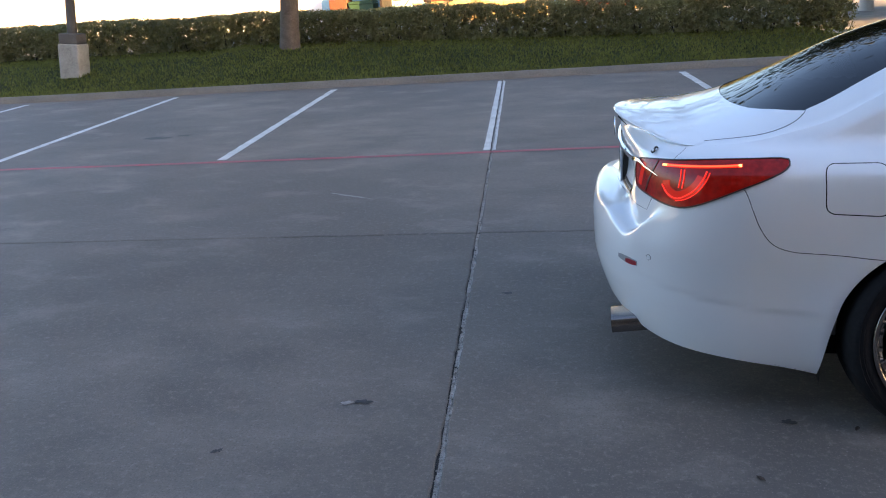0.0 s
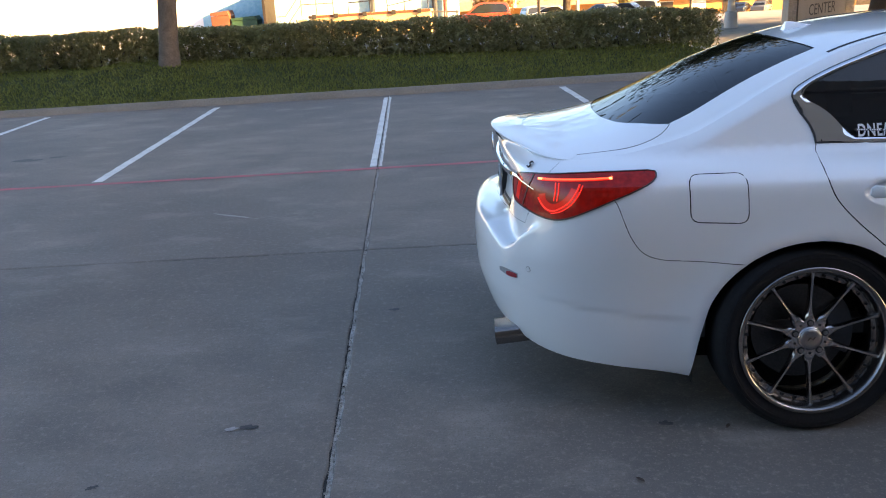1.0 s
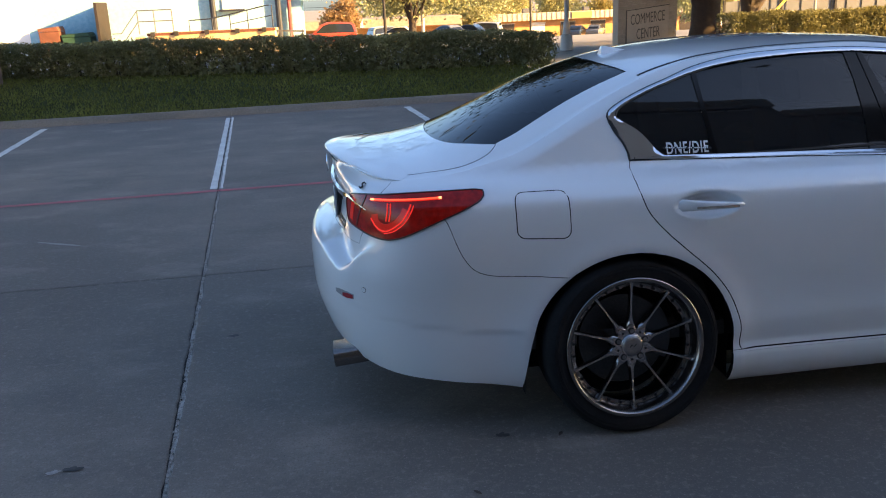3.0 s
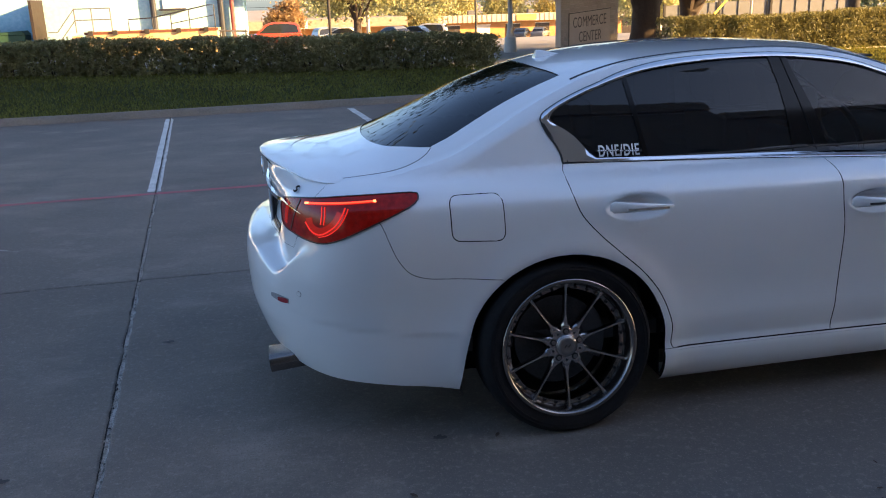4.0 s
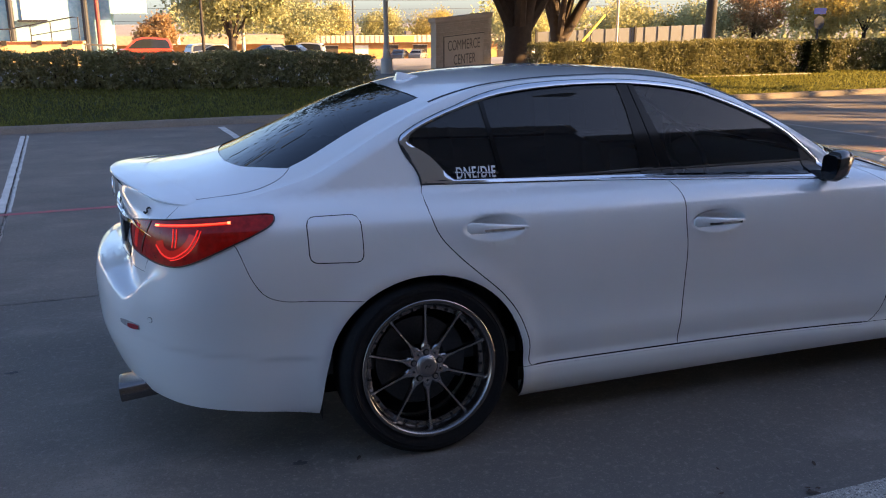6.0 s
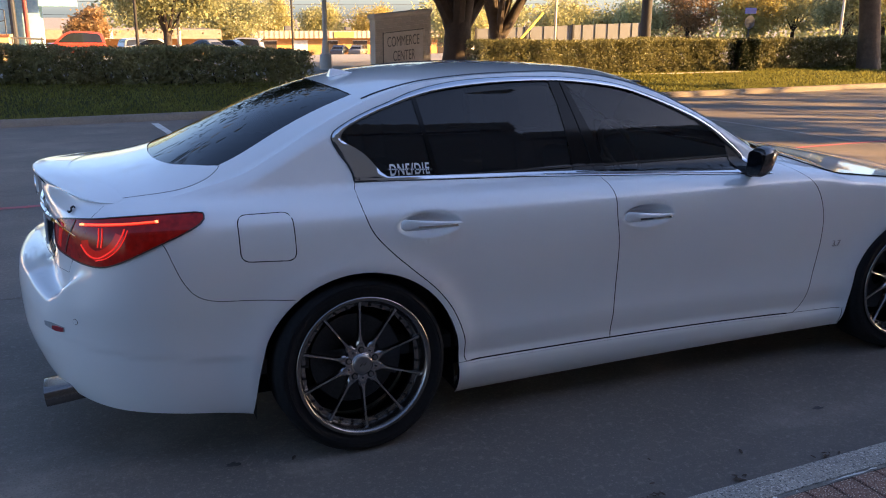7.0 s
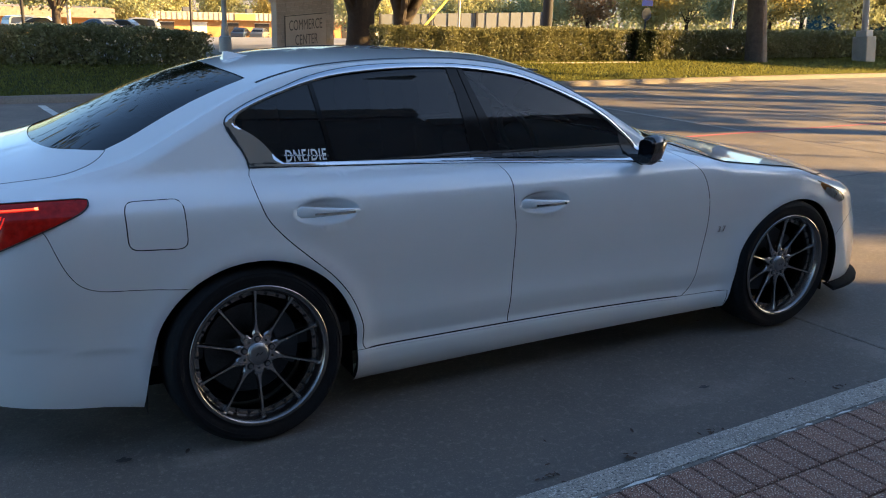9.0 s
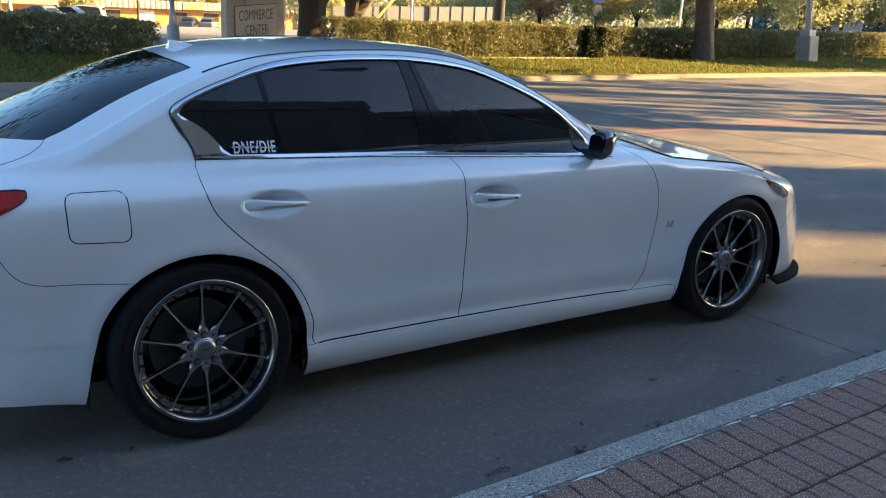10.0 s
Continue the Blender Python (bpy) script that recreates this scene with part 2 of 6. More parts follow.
STORE_FASCIA = mat("ribbed_fascia", (.60, .50, .36), .6, vary=.15, scale=1)
STORE_YELLOW = mat("yellow_shop_sign", (.75, .58, .10), .6, vary=.1)
SHOP_DARK = mat("shop_glass", (.06, .05, .045), .15, vary=.3, bump=0)
SHOP_LIGHT = mat("shop_poster", (.75, .72, .66), .6, vary=.15)
TAN_ROOF = mat("tan_roof", (.35, .27, .2), .8, vary=.2)
# white metal made grey: tree shade on the fence put into its colour
FENCE = mat("galvanised_metal_fence", (.115, .12, .13), .6, vary=.1, scale=1)
POLE_DARK = mat("weathered_pole", (.03, .026, .024), .85, vary=.3, scale=4)
POLE_WORN = mat("worn_brown_pole", (.085, .075, .068), .85, vary=.3, scale=4)
# darker copy of the pole concrete, with shade put into its colour
BASE_SHADED = mat("stained_pole_concrete", (.27, .25, .225), .85, vary=.35, scale=4, fine=50, bump=.4)
POLE_LIGHT = mat("painted_pole", (.52, .49, .45), .6, vary=.12)
POLE_BASE = mat("pole_concrete", (.44, .40, .34), .85, vary=.18, scale=3, fine=60, bump=.3)
YELLOW = mat("yellow_guard", (.75, .58, .04), .5, vary=.08)
SIGN_BLUE = mat("blue_street_sign", (.006, .018, .14), .8, spec=.1)
SIGN_GREY = mat("bare_metal_sign", (.03, .034, .042), .8, .1, spec=.2)
OFFICE_GLASS = mat("teal_office_glass", (.03, .08, .09), .3, vary=.2, scale=.3, bump=0, spec=.2)
OFFICE_WALL = mat("pale_office_wall", (.46, .46, .46), .8, vary=.1, scale=.3)
FACADE = mat("tan_brick_facade", (.25, .205, .165), .85, vary=.18, scale=2, fine=30)
FACADE_GLASS = mat("dark_facade_glass", (.03, .028, .026), .6, vary=.1, bump=0, spec=.1)
CARS = {k: mat(k + "_car_paint", c, .3, vary=.05, bump=0, coat=1.0) for k, c in
        (("red", (.50, .06, .03)), ("white", (.75, .75, .74)), ("silver", (.45, .46, .48)), ("grey", (.14, .15, .16)), ("navy", (.03, .05, .09)))}
CAR_GLASS = mat("parked_car_glass", (.02, .022, .025), .06, bump=0)
# ---- mesh tools ----
class Build:
    """Collects boxes, tubes and sheets into one mesh."""

    def __init__(self):
        self.v, self.f = [], []

    def add(self, verts, faces):
        k = len(self.v)
        self.v += [tuple(p) for p in verts]
        self.f += [tuple(i + k for i in q) for q in faces]
        return self

    def box(self, lo, hi, m=None):
        p = [Vector((x, y, z)) for x in (lo[0], hi[0]) for y in (lo[1], hi[1]) for z in (lo[2], hi[2])]
        if m is not None:
            p = [m @ q for q in p]
        return self.add(p, [(0, 1, 3, 2), (4, 6, 7, 5), (0, 4, 5, 1), (2, 3, 7, 6), (0, 2, 6, 4), (1, 5, 7, 3)])

    def tube(self, path, radii, n=8, caps=True):
        path = [Vector(p) for p in path]
        radii = radii if isinstance(radii, (list, tuple)) else [radii] * len(path)
        rings, side = [], None
        for i, p in enumerate(path):
            d = (path[min(i + 1, len(path) - 1)] - path[max(i - 1, 0)]).normalized()
            if side is None:
                side = d.orthogonal().normalized()
            side = (side - d * side.dot(d)).normalized()
            up = d.cross(side)
            rings += [p + (side * math.cos(a) + up * math.sin(a)) * radii[i] for a in [2 * math.pi * j / n for j in range(n)]]
        f = [(i * n + j, i * n + (j + 1) % n, (i + 1) * n + (j + 1) % n, (i + 1) * n + j) for i in range(len(path) - 1) for j in range(n)]
        if caps:
            f += [tuple(range(n))[::-1], tuple(range((len(path) - 1) * n, len(path) * n))]
        return self.add(rings, f)

    def lathe(self, profile, n=48, closed=False):
        """A profile of (radius, y) turned round the y axis."""
        v = [(r * math.cos(a), y, r * math.sin(a)) for r, y in profile for a in [2 * math.pi * j / n for j in range(n)]]
        k = len(profile)
        f = [(i * n + j, i * n + (j + 1) % n, ((i + 1) % k) * n + (j + 1) % n, ((i + 1) % k) * n + j) for i in range(k if closed else k - 1) for j in range(n)]
        return self.add(v, f)

    def prism(self, outline, lo, hi, axis="z"):
        """A flat outline given depth along an axis."""
        def at(p, h):
            return {"z": (p[0], p[1], h), "y": (p[0], h, p[1]), "x": (h, p[0], p[1])}[axis]
        n = len(outline)
        return self.add([at(p, lo) for p in outline] + [at(p, hi) for p in outline],
                        [tuple(range(n))[::-1], tuple(range(n, 2 * n))] + [(i, (i + 1) % n, n + (i + 1) % n, n + i) for i in range(n)])

    def mesh(self, name):
        me = bpy.data.meshes.new(name)
        me.from_pydata(self.v, [], self.f)
        me.update()
        return me


def part(name, b, material, parent=None, label="", bevel=0.0, soft=False, fix=True):
    """One mesh object out of a Build or mesh, under a thing or a part."""
    me = b.mesh(name) if isinstance(b, Build) else b
    if isinstance(b, Build) and fix:
        bm = bmesh.new()
        bm.from_mesh(me)
        bmesh.ops.recalc_face_normals(bm, faces=bm.faces)
        bm.to_mesh(me)
        bm.free()
    ob = new(name, me)
    me.materials.append(material)
    if parent is not None:
        ob.parent = parent
    if label:
        ob["label"] = label
    if soft:
        for p in me.polygons:
            p.use_smooth = True
        if soft != "all":
            me.set_sharp_from_angle(angle=radians(40))
    if bevel:
        md = ob.modifiers.new("edge", "BEVEL")
        md.width, md.segments, md.limit_method = bevel, 2, "ANGLE"
    return ob


def thing(name, label, category, at=(0, 0, 0), turn=0, group="", kind=""):
    ob = new(name)
    ob.matrix_world = pose(*at, 0, 0, turn)
    return tagged(ob, label, category, group, kind)


def leaf_mesh(name, centres, size, rng, flat=0.0, slim=.55):
    """Many small folded leaves at the given centres."""
    n = len(centres)
    a = rng.normal(size=(n, 3))
    a[:, 2] *= 1 - flat
    a /= np.linalg.norm(a, axis=1, keepdims=True)
    b = np.cross(a, rng.normal(size=(n, 3)))
    b /= np.linalg.norm(b, axis=1, keepdims=True)
    s = (size * rng.uniform(.6, 1.35, n))[:, None]
    c = np.asarray(centres)
    fold = np.cross(a, b) * s * .18
    v = np.stack([c - a * s, c + b * s * slim + fold, c + a * s, c - b * s * slim + fold], 1).reshape(-1, 3)
    me = bpy.data.meshes.new(name)
    me.vertices.add(4 * n)
    me.vertices.foreach_set("co", v.ravel())
    me.loops.add(4 * n)
    me.loops.foreach_set("vertex_index", np.arange(4 * n))
    me.polygons.add(n)
    me.polygons.foreach_set("loop_start", np.arange(n) * 4)
    me.update(calc_edges=True)
    return me


def blade_mesh(name, xyz, height, rng):
    n = len(xyz)
    ang = rng.uniform(0, 2 * np.pi, n)
    side = np.stack([np.cos(ang), np.sin(ang), 0 * ang], 1) * .012
    h = height * rng.uniform(.5, 1.3, n)
    tip = np.stack([rng.normal(0, .4, n) * h, rng.normal(0, .4, n) * h, h], 1)
    v = np.stack([xyz - side, xyz + side, xyz + tip], 1).reshape(-1, 3)
    me = bpy.data.meshes.new(name)
    me.vertices.add(3 * n)
    me.vertices.foreach_set("co", v.ravel())
    me.loops.add(3 * n)
    me.loops.foreach_set("vertex_index", np.arange(3 * n))
    me.polygons.add(n)
    me.polygons.foreach_set("loop_start", np.arange(n) * 3)
    me.update(calc_edges=True)
    return me


def tree(at, height, crown, radius, leaf, count, label, seed, limbs=6, fork=.35, leaf_size=.16, lean=(0, 0), bark=None, forks=()):
    """A tapered trunk with limbs and an uneven crown of leaf clumps. crown: (half width, bottom, top)."""
    rng = np.random.default_rng(seed)
    t = thing("tree", label, "tree", at)
    b = Build()
    wide, lo, hi = crown
    fz = height * fork
    knee = Vector((lean[0] * fz, lean[1] * fz, fz))
    b.tube([(0, 0, -.15), (0, 0, .12), (knee.x * .3, knee.y * .3, fz * .35), knee], [radius * 1.45, radius * 1.12, radius * .98, radius * .9], 12)
    clumps = []
    for i in range(limbs):
        a = 2 * math.pi * (i + rng.uniform(-.25, .25)) / limbs
        reach = wide * rng.uniform(.45, .85)
        end = Vector((math.cos(a) * reach, math.sin(a) * reach, lo + (hi - lo) * rng.uniform(.3, .8)))
        mid = knee.lerp(end, .45) + Vector((0, 0, (hi - lo) * .06)) - Vector((math.cos(a), math.sin(a), 0)) * reach * .12
        b.tube([knee - Vector((0, 0, radius)), mid, end], [radius * .5, radius * .28, radius * .07], 7)
        clumps.append(end)
    for dx, dy, dz, r in forks:
        end = knee + Vector((dx, dy, dz))
        b.tube([knee - Vector((0, 0, radius * .8)), knee + Vector((dx * .28, dy * .28, dz * .14)), knee + Vector((dx * .6, dy * .6, dz * .45)), end], [radius * .85, r * 1.05, r * .9, r * .4], 10)
        clumps.append(end)
    part("trunk", b, bark or BARK, t, soft=True, fix=False)
    k = 34
    th, ph = rng.uniform(0, 2 * np.pi, k), np.arccos(rng.uniform(-1, 1, k))
    rr = rng.uniform(.35, 1.0, k) ** .6
    cx = np.stack([wide * .86 * rr * np.sin(ph) * np.cos(th), wide * .86 * rr * np.sin(ph) * np.sin(th), (lo + hi) / 2 + (hi - lo) * .43 * rr * np.cos(ph)], 1)
    cx = np.concatenate([cx, np.array([list(c) for c in clumps])])
    pick = rng.integers(0, len(cx), count)
    spread = wide * .17 * rng.uniform(.5, 1.5, len(cx))[pick][:, None]
    pts = cx[pick] + rng.normal(size=(count, 3)) * spread * np.array([1, 1, .8])
    pts[:, 2] = np.maximum(pts[:, 2], lo * .8)
    part("crown", leaf_mesh("crown", pts, leaf_size, rng), leaf, t)
    return t
# ---- the lot: a runs along the kerbs, v across the stalls ----
def lot(a, v, z=0.0):
    return Vector((-2.01 + a - .105 * v, 1.48 + .05 * a + v, z))


def fall(y):
    """The street falls away beyond the hedge."""
    d = max(0.0, min(y, 150.0) - 24)
    return -.03 * d - .00015 * d * d


def kerb_v(a):
    return 8.45 + .03 * min(max(a - 1, 0), 20)


NEAR_V = -3.432
b = Build()
gx = [-1500, -300, -90, -50, -30, -15, 0, 15, 30, 50, 90, 160, 400, 1500]
gy = [-1500, -200, -60, -20, 0, 12, 20, 24] + list(range(30, 151, 6)) + [250, 600, 1500]
b.add([(x, y, fall(y) - .06) for y in gy for x in gx],
      [(j * len(gx) + i, j * len(gx) + i + 1, (j + 1) * len(gx) + i + 1, (j + 1) * len(gx) + i) for j in range(len(gy) - 1) for i in range(len(gx) - 1)])
ground = tagged(part("ground", b, ROAD), "sunlit pale concrete street falling away beyond the hedges", "ground", kind="structure")

rng = np.random.default_rng(5)
lot_floor = thing("parking_lot", "grey concrete parking lot with filled joints and oil spots", "parking lot", kind="structure")
b = Build()
b.add([lot(-60, NEAR_V - .02, -.012), lot(60, NEAR_V - .02, -.012), lot(60, 9.2, -.012), lot(-60, 9.2, -.012)], [(0, 1, 2, 3)])
part("joint_bed", b, FILLER, lot_floor, "crumbly grey joint filler")

b = Build()
for i in range(-6, 10):
    for q in range(60):
        v0, v1 = NEAR_V + q * .21, NEAR_V + (q + 1) * .21
        w = .003 + .0045 * abs(math.sin(q * 1.7 + i))
        b.add([lot(i * 5.5 - .016, v0, -.008), lot(i * 5.5 - .0125 + w, v0, -.008), lot(i * 5.5 - .0125 + w, v1, -.008), lot(i * 5.5 - .016, v1, -.008)], [(0, 1, 2, 3)])
b.add([lot(-60, -.008, -.007), lot(60, -.008, -.007), lot(60, .008, -.007), lot(-60, .008, -.007)], [(0, 1, 2, 3)])
part("open_joint", b, JOINT_DARK, lot_floor, "dark open joint between slabs", fix=False)

# crumbled filler and grit standing in the joints
crumb_rng = np.random.default_rng(31)
pale, dark = Build(), Build()
for i in range(620):
    along = crumb_rng.uniform(NEAR_V, 2.6) if i % 5 else crumb_rng.uniform(-7, 3)
    off = crumb_rng.normal(.002, .006)
    a, v = (off, along) if i % 5 else (along, crumb_rng.normal(0, .006))
    r = crumb_rng.uniform(.002, .0065) * (1 if i % 5 else .7)
    turn = crumb_rng.uniform(0, 6.28)
    ring = [lot(a + r * crumb_rng.uniform(.5, 1.2) * math.cos(turn + q * 1.256), v + r * crumb_rng.uniform(.6, 1.5) * math.sin(turn + q * 1.256), -.009) for q in range(5)]
    tip = [p.lerp(sum(ring, Vector()) / 5, .5) + Vector((0, 0, r * .5 + .002)) for p in ring]
    (dark if crumb_rng.random() < .07 else pale).add(ring + tip, [(q, (q + 1) % 5, 5 + (q + 1) % 5, 5 + q) for q in range(5)] + [(5, 6, 7, 8, 9)])
tagged(part("joint_crumbs", pale, GRIT, lot_floor, "pale crumbs of joint filler", fix=False), kind="stuff")
tagged(part("joint_crumbs", dark, JOINT_DARK, lot_floor, "dark grit in the joint", fix=False), kind="stuff")


def slab(a0, a1, v0, v1, rng):
    """A slab with chipped, slightly wavy edges."""
    ring = []
    for (p, q, k) in (((a0, v0), (a1, v0), 60), ((a1, v0), (a1, v1), 60), ((a1, v1), (a0, v1), 60), ((a0, v1), (a0, v0), 60)):
        for j in range(k):
            t = j / k
            ring.append((p[0] + (q[0] - p[0]) * t + rng.normal(0, .003), p[1] + (q[1] - p[1]) * t + rng.normal(0, .003)))
    n = len(ring)
    ca, cv = (a0 + a1) / 2, (v0 + v1) / 2
    inner = [(ca + (x - ca) * .997, cv + (y - cv) * .997) for x, y in ring]
    v = [lot(x, y, -.03) for x, y in ring] + [lot(x, y, -.004) for x, y in ring] + [lot(x, y, 0) for x, y in inner]
    f = [(i, (i + 1) % n, n + (i + 1) % n, n + i) for i in range(n)] + [(n + i, n + (i + 1) % n, 2 * n + (i + 1) % n, 2 * n + i) for i in range(n)] + [tuple(range(2 * n, 3 * n))]
    return Build().add(v, f)


NEAR_JOINT = 4.78
for i in range(-6, 9):
    a0, a1 = i * 5.5 + (.0125 if i == 0 else .006), (i + 1) * 5.5 - (.0125 if i == -1 else .006)
    n0, n1 = (NEAR_JOINT + .004 if i == 1 else a0), (NEAR_JOINT - .004 if i == 0 else a1)
    part("slab", slab(n0, n1, NEAR_V, -.0065, rng), CONCRETE, lot_floor, fix=False)
    part("slab", slab(a0, a1, .0065, kerb_v((a0 + a1) / 2) + .1, rng), CONCRETE, lot_floor, fix=False)

# painted lines
for i in range(-9, 12):
    a = i * 2.745 + .0
    wide = .05
    end = kerb_v(a) - .28
    b = Build()
    for lo, hi in ((-.078, -.014), (.011, .038)) if i == 0 else ((-wide, wide),):
        left, right = lo + rng.normal(0, .0035, 61), hi + rng.normal(0, .0035, 61)
        for j in range(60):
            v0, v1 = 2.72 + (end - 2.72) * j / 60, 2.72 + (end - 2.72) * (j + 1) / 60
            b.add([lot(a + left[j], v0, .004), lot(a + right[j], v0, .004), lot(a + right[j + 1], v1, .004), lot(a + left[j + 1], v1, .004)], [(0, 1, 2, 3)])
    tagged(part("stall_line", b, LINE_WHITE if i < 2 else LINE_FADED), "worn white painted stall line on the concrete" if i < 2 else "faded white stall line almost worn off", "painted line", "stall lines", "structure")
b = Build()
for j in range(160):
    a0, a1 = -26 + j * .35, -26 + (j + 1) * .35
    g0, g1 = .018 * math.sin(a0 * .7), .018 * math.sin(a1 * .7)
    b.add([lot(a0, 2.59 + g0, .003), lot(a1, 2.59 + g1, .003), lot(a1, 2.675 + g1, .003), lot(a0, 2.675 + g0, .003)], [(0, 1, 2, 3)])
tagged(part("fire_lane_line", b, LINE_RED), "faded red painted line across the concrete", "painted line", kind="structure")


def kerb(name, v0, v1, spans, high, material, label, vf=None, slope=.03):
    k = thing(name, label, "kerb", kind="structure")
    for s0, s1 in spans:
        b = Build()
        n = max(2, int((s1 - s0) / 1.0))
        rows = []
        for i in range(n + 1):
            a = s0 + (s1 - s0) * i / n
            e = vf(a) if vf else 0
            w0, w1 = (v0 + e, v1 + e)
            d = 1 if w1 > w0 else -1
            rows += [lot(a, w0, -.05), lot(a, w0 + d * slope * .6, high - .03), lot(a, w0 + d * slope, high - .008), lot(a, w0 + d * (slope + .03), high), lot(a, w1, high), lot(a, w1, -.05)]
        f = [(6 * i + j, 6 * i + j + 1, 6 * i + 7 + j, 6 * i + 6 + j) for i in range(n) for j in range(5)] + [tuple(range(6)), tuple(range(6 * n, 6 * n + 6))]
        b.add(rows, f)
        part("kerbstone", b, material, k, soft=True)
    return k


kerb("kerb_far", 0, .17, [(-30 + i * 3, -27.003 + i * 3) for i in range(12)] + [(8.4 + i * 3, 11.397 + i * 3) for i in range(9)], .105, KERB, "pale cast concrete kerb along the lawn", kerb_v, .07)
kerb("kerb_near", NEAR_V, NEAR_V - .122, [(-20 + i * 3, -17.004 + i * 3) for i in range(14)], .13, KERB_NEAR, "grey exposed-aggregate concrete kerb beside the walk", None, .008)

# lawn strips rise from the kerb to the hedge
def lawn_z(a, v):
    back = .10 + (.27 if a < -6 else .27 * max(0, min(1, (4 - a) / 10)) + .08)
    t = max(0, min(1, (v - kerb_v(a) - .15) / 3.6))
    return .085 + (back - .085) * t * t * (3 - 2 * t) + .015 * noise.noise(Vector((a * .7, v * .7, 0)))


for s0, s1 in ((-32, 6.4), (8.6, 40)):
    b = Build()
    na, nv = int((s1 - s0) / .6), 16
    rows = []
    for i in range(na + 1):
        a = s0 + (s1 - s0) * i / na
        cut = 0.0
        if s0 < 0 and a > 3.0:
            cut = (a - 3.0) ** 2 * .35
        for j in range(nv + 1):
            v = kerb_v(a) + .16 + 6.5 * j / nv
            rows.append(lot(a, v, lawn_z(a, v) - cut * .02))
    b.add(rows, [(i * (nv + 1) + j, (i + 1) * (nv + 1) + j, (i + 1) * (nv + 1) + j + 1, i * (nv + 1) + j + 1) for i in range(na) for j in range(nv)])
    lawn = tagged(part("lawn", b, SOIL, soft="all"), "strip of mown green lawn between kerb and hedge", "lawn", kind="structure")
    n = int((s1 - s0) * 1900)
    aa, vv = rng.uniform(s0, s1, n), rng.uniform(0, 1, n) ** 1.2 * 5.2
    pts = np.array([lot(x, kerb_v(x) + .17 + y, 0) for x, y in zip(aa, vv)])
    pts[:, 2] = [lawn_z(x, kerb_v(x) + .17 + y) for x, y in zip(aa, vv)]
    tagged(part("grass", blade_mesh("grass", pts, .05, rng), GRASS), "short green grass blades on the lawn", "grass", kind="stuff")


def hedge(path, high, deep, count, label, leaf_size=.032, leaves=None):
    """A clipped hedge: leaves fill a shell with ragged faces. path: (x, y, z) along its middle."""
    rng = np.random.default_rng(int(count))
    path = [Vector(p) for p in path]
    seg = [(path[i + 1] - path[i]).length for i in range(len(path) - 1)]
    pts = []
    for i in range(len(seg)):
        n = int(count * seg[i] / sum(seg))
        t = rng.uniform(0, 1, n)
        d = (path[i + 1] - path[i]).normalized()
        side = Vector((-d.y, d.x, 0)).normalized()
        s = rng.uniform(-1, 1, n)
        s = np.sign(s) * np.abs(s) ** .45
        h = rng.uniform(0, 1, n) ** .75
        upper = rng.uniform(0, 1, n) < .22
        s = np.where(upper, rng.uniform(-1, 1, n), s)
        h = np.where(upper, 1 - np.abs(rng.normal(0, .05, n)), h)
        p0, p1 = np.array(path[i]), np.array(path[i + 1])
        base = p0 + (p1 - p0) * t[:, None]
        along = t * seg[i] + i * 10
        wob = .05 * np.sin(along * 2.1) + .04 * np.sin(along * 5.3 + 1) + .03 * np.sin(along * 11 + h * 5)
        off = s * (deep * .5 * (1 - .22 * np.clip(.35 - h, 0, 1)) + wob * np.sign(s))
        z = h * (high + .025 * np.sin(along * 1.7) + .02 * np.sin(along * 6.1))
        pts.append(base + np.array(side)[None, :] * off[:, None] + np.stack([0 * z, 0 * z, z], 1))
    pts = np.concatenate(pts) + rng.normal(0, .018, (sum(len(p) for p in pts), 3))
    h = thing("hedge", label, "hedge")
    part("foliage", leaf_mesh("foliage", pts, leaf_size, rng), leaves or HEDGE_LEAF, h)
    b = Build()
    for i in range(len(seg)):
        d = (path[i + 1] - path[i]).normalized()
        for j in range(int(seg[i] / .45)):
            p = path[i] + d * (j * .45 + rng.uniform(-.1, .1))
            for k in range(3):
                e = p + Vector((rng.uniform(-.25, .25), rng.uniform(-.25, .25), high * .8))
                b.tube([p + Vector((0, 0, -.1)), p.lerp(e, .5) + Vector((rng.uniform(-.05, .05), rng.uniform(-.05, .05), 0)), e], [.016, .011, .005], 4, False)
    tagged(part("stem", b, BARK, h, fix=False), kind="stuff")
    # dense inner growth keeps the light from passing straight through
    inner = []
    for i in range(len(seg)):
        n = int(seg[i] * 380)
        t, s, z = rng.uniform(0, 1, n), rng.uniform(-.6, .6, n), rng.uniform(.0, .92, n)
        d = (path[i + 1] - path[i]).normalized()
        side = np.array((-d.y, d.x, 0))
        inner.append(np.array(path[i]) + np.array(path[i + 1] - path[i])[None, :] * t[:, None] + side[None, :] * (s * deep * .5)[:, None] + np.stack([0 * z, 0 * z, z * high], 1))
    part("inner_growth", leaf_mesh("inner_growth", np.concatenate(inner), .09, rng), leaves or HEDGE_LEAF, h)
    return h


hedge([(-30, 14.7, .42), (-15, 15.0, .42), (-8, 15.05, .36), (-3, 15.05, .25), (3.0, 15.1, .17), (3.5, 15.15, .06)], .745, 1.1, 120000, "dark green clipped hedge in shade behind the lawn", .026)
hedge([(7.75, 15.75, .08), (11, 15.75, .10), (15.36, 15.75, .13)], .93, 1.0, 50000, "sunlit clipped hedge beside the drive", .024)
hedge([(16.12, 16.0, .15), (22, 16.3, .24), (33, 17.7, .28), (45, 19.8, .3)], .86, 1.1, 90000, "long clipped hedge partly in tree shade", .026)

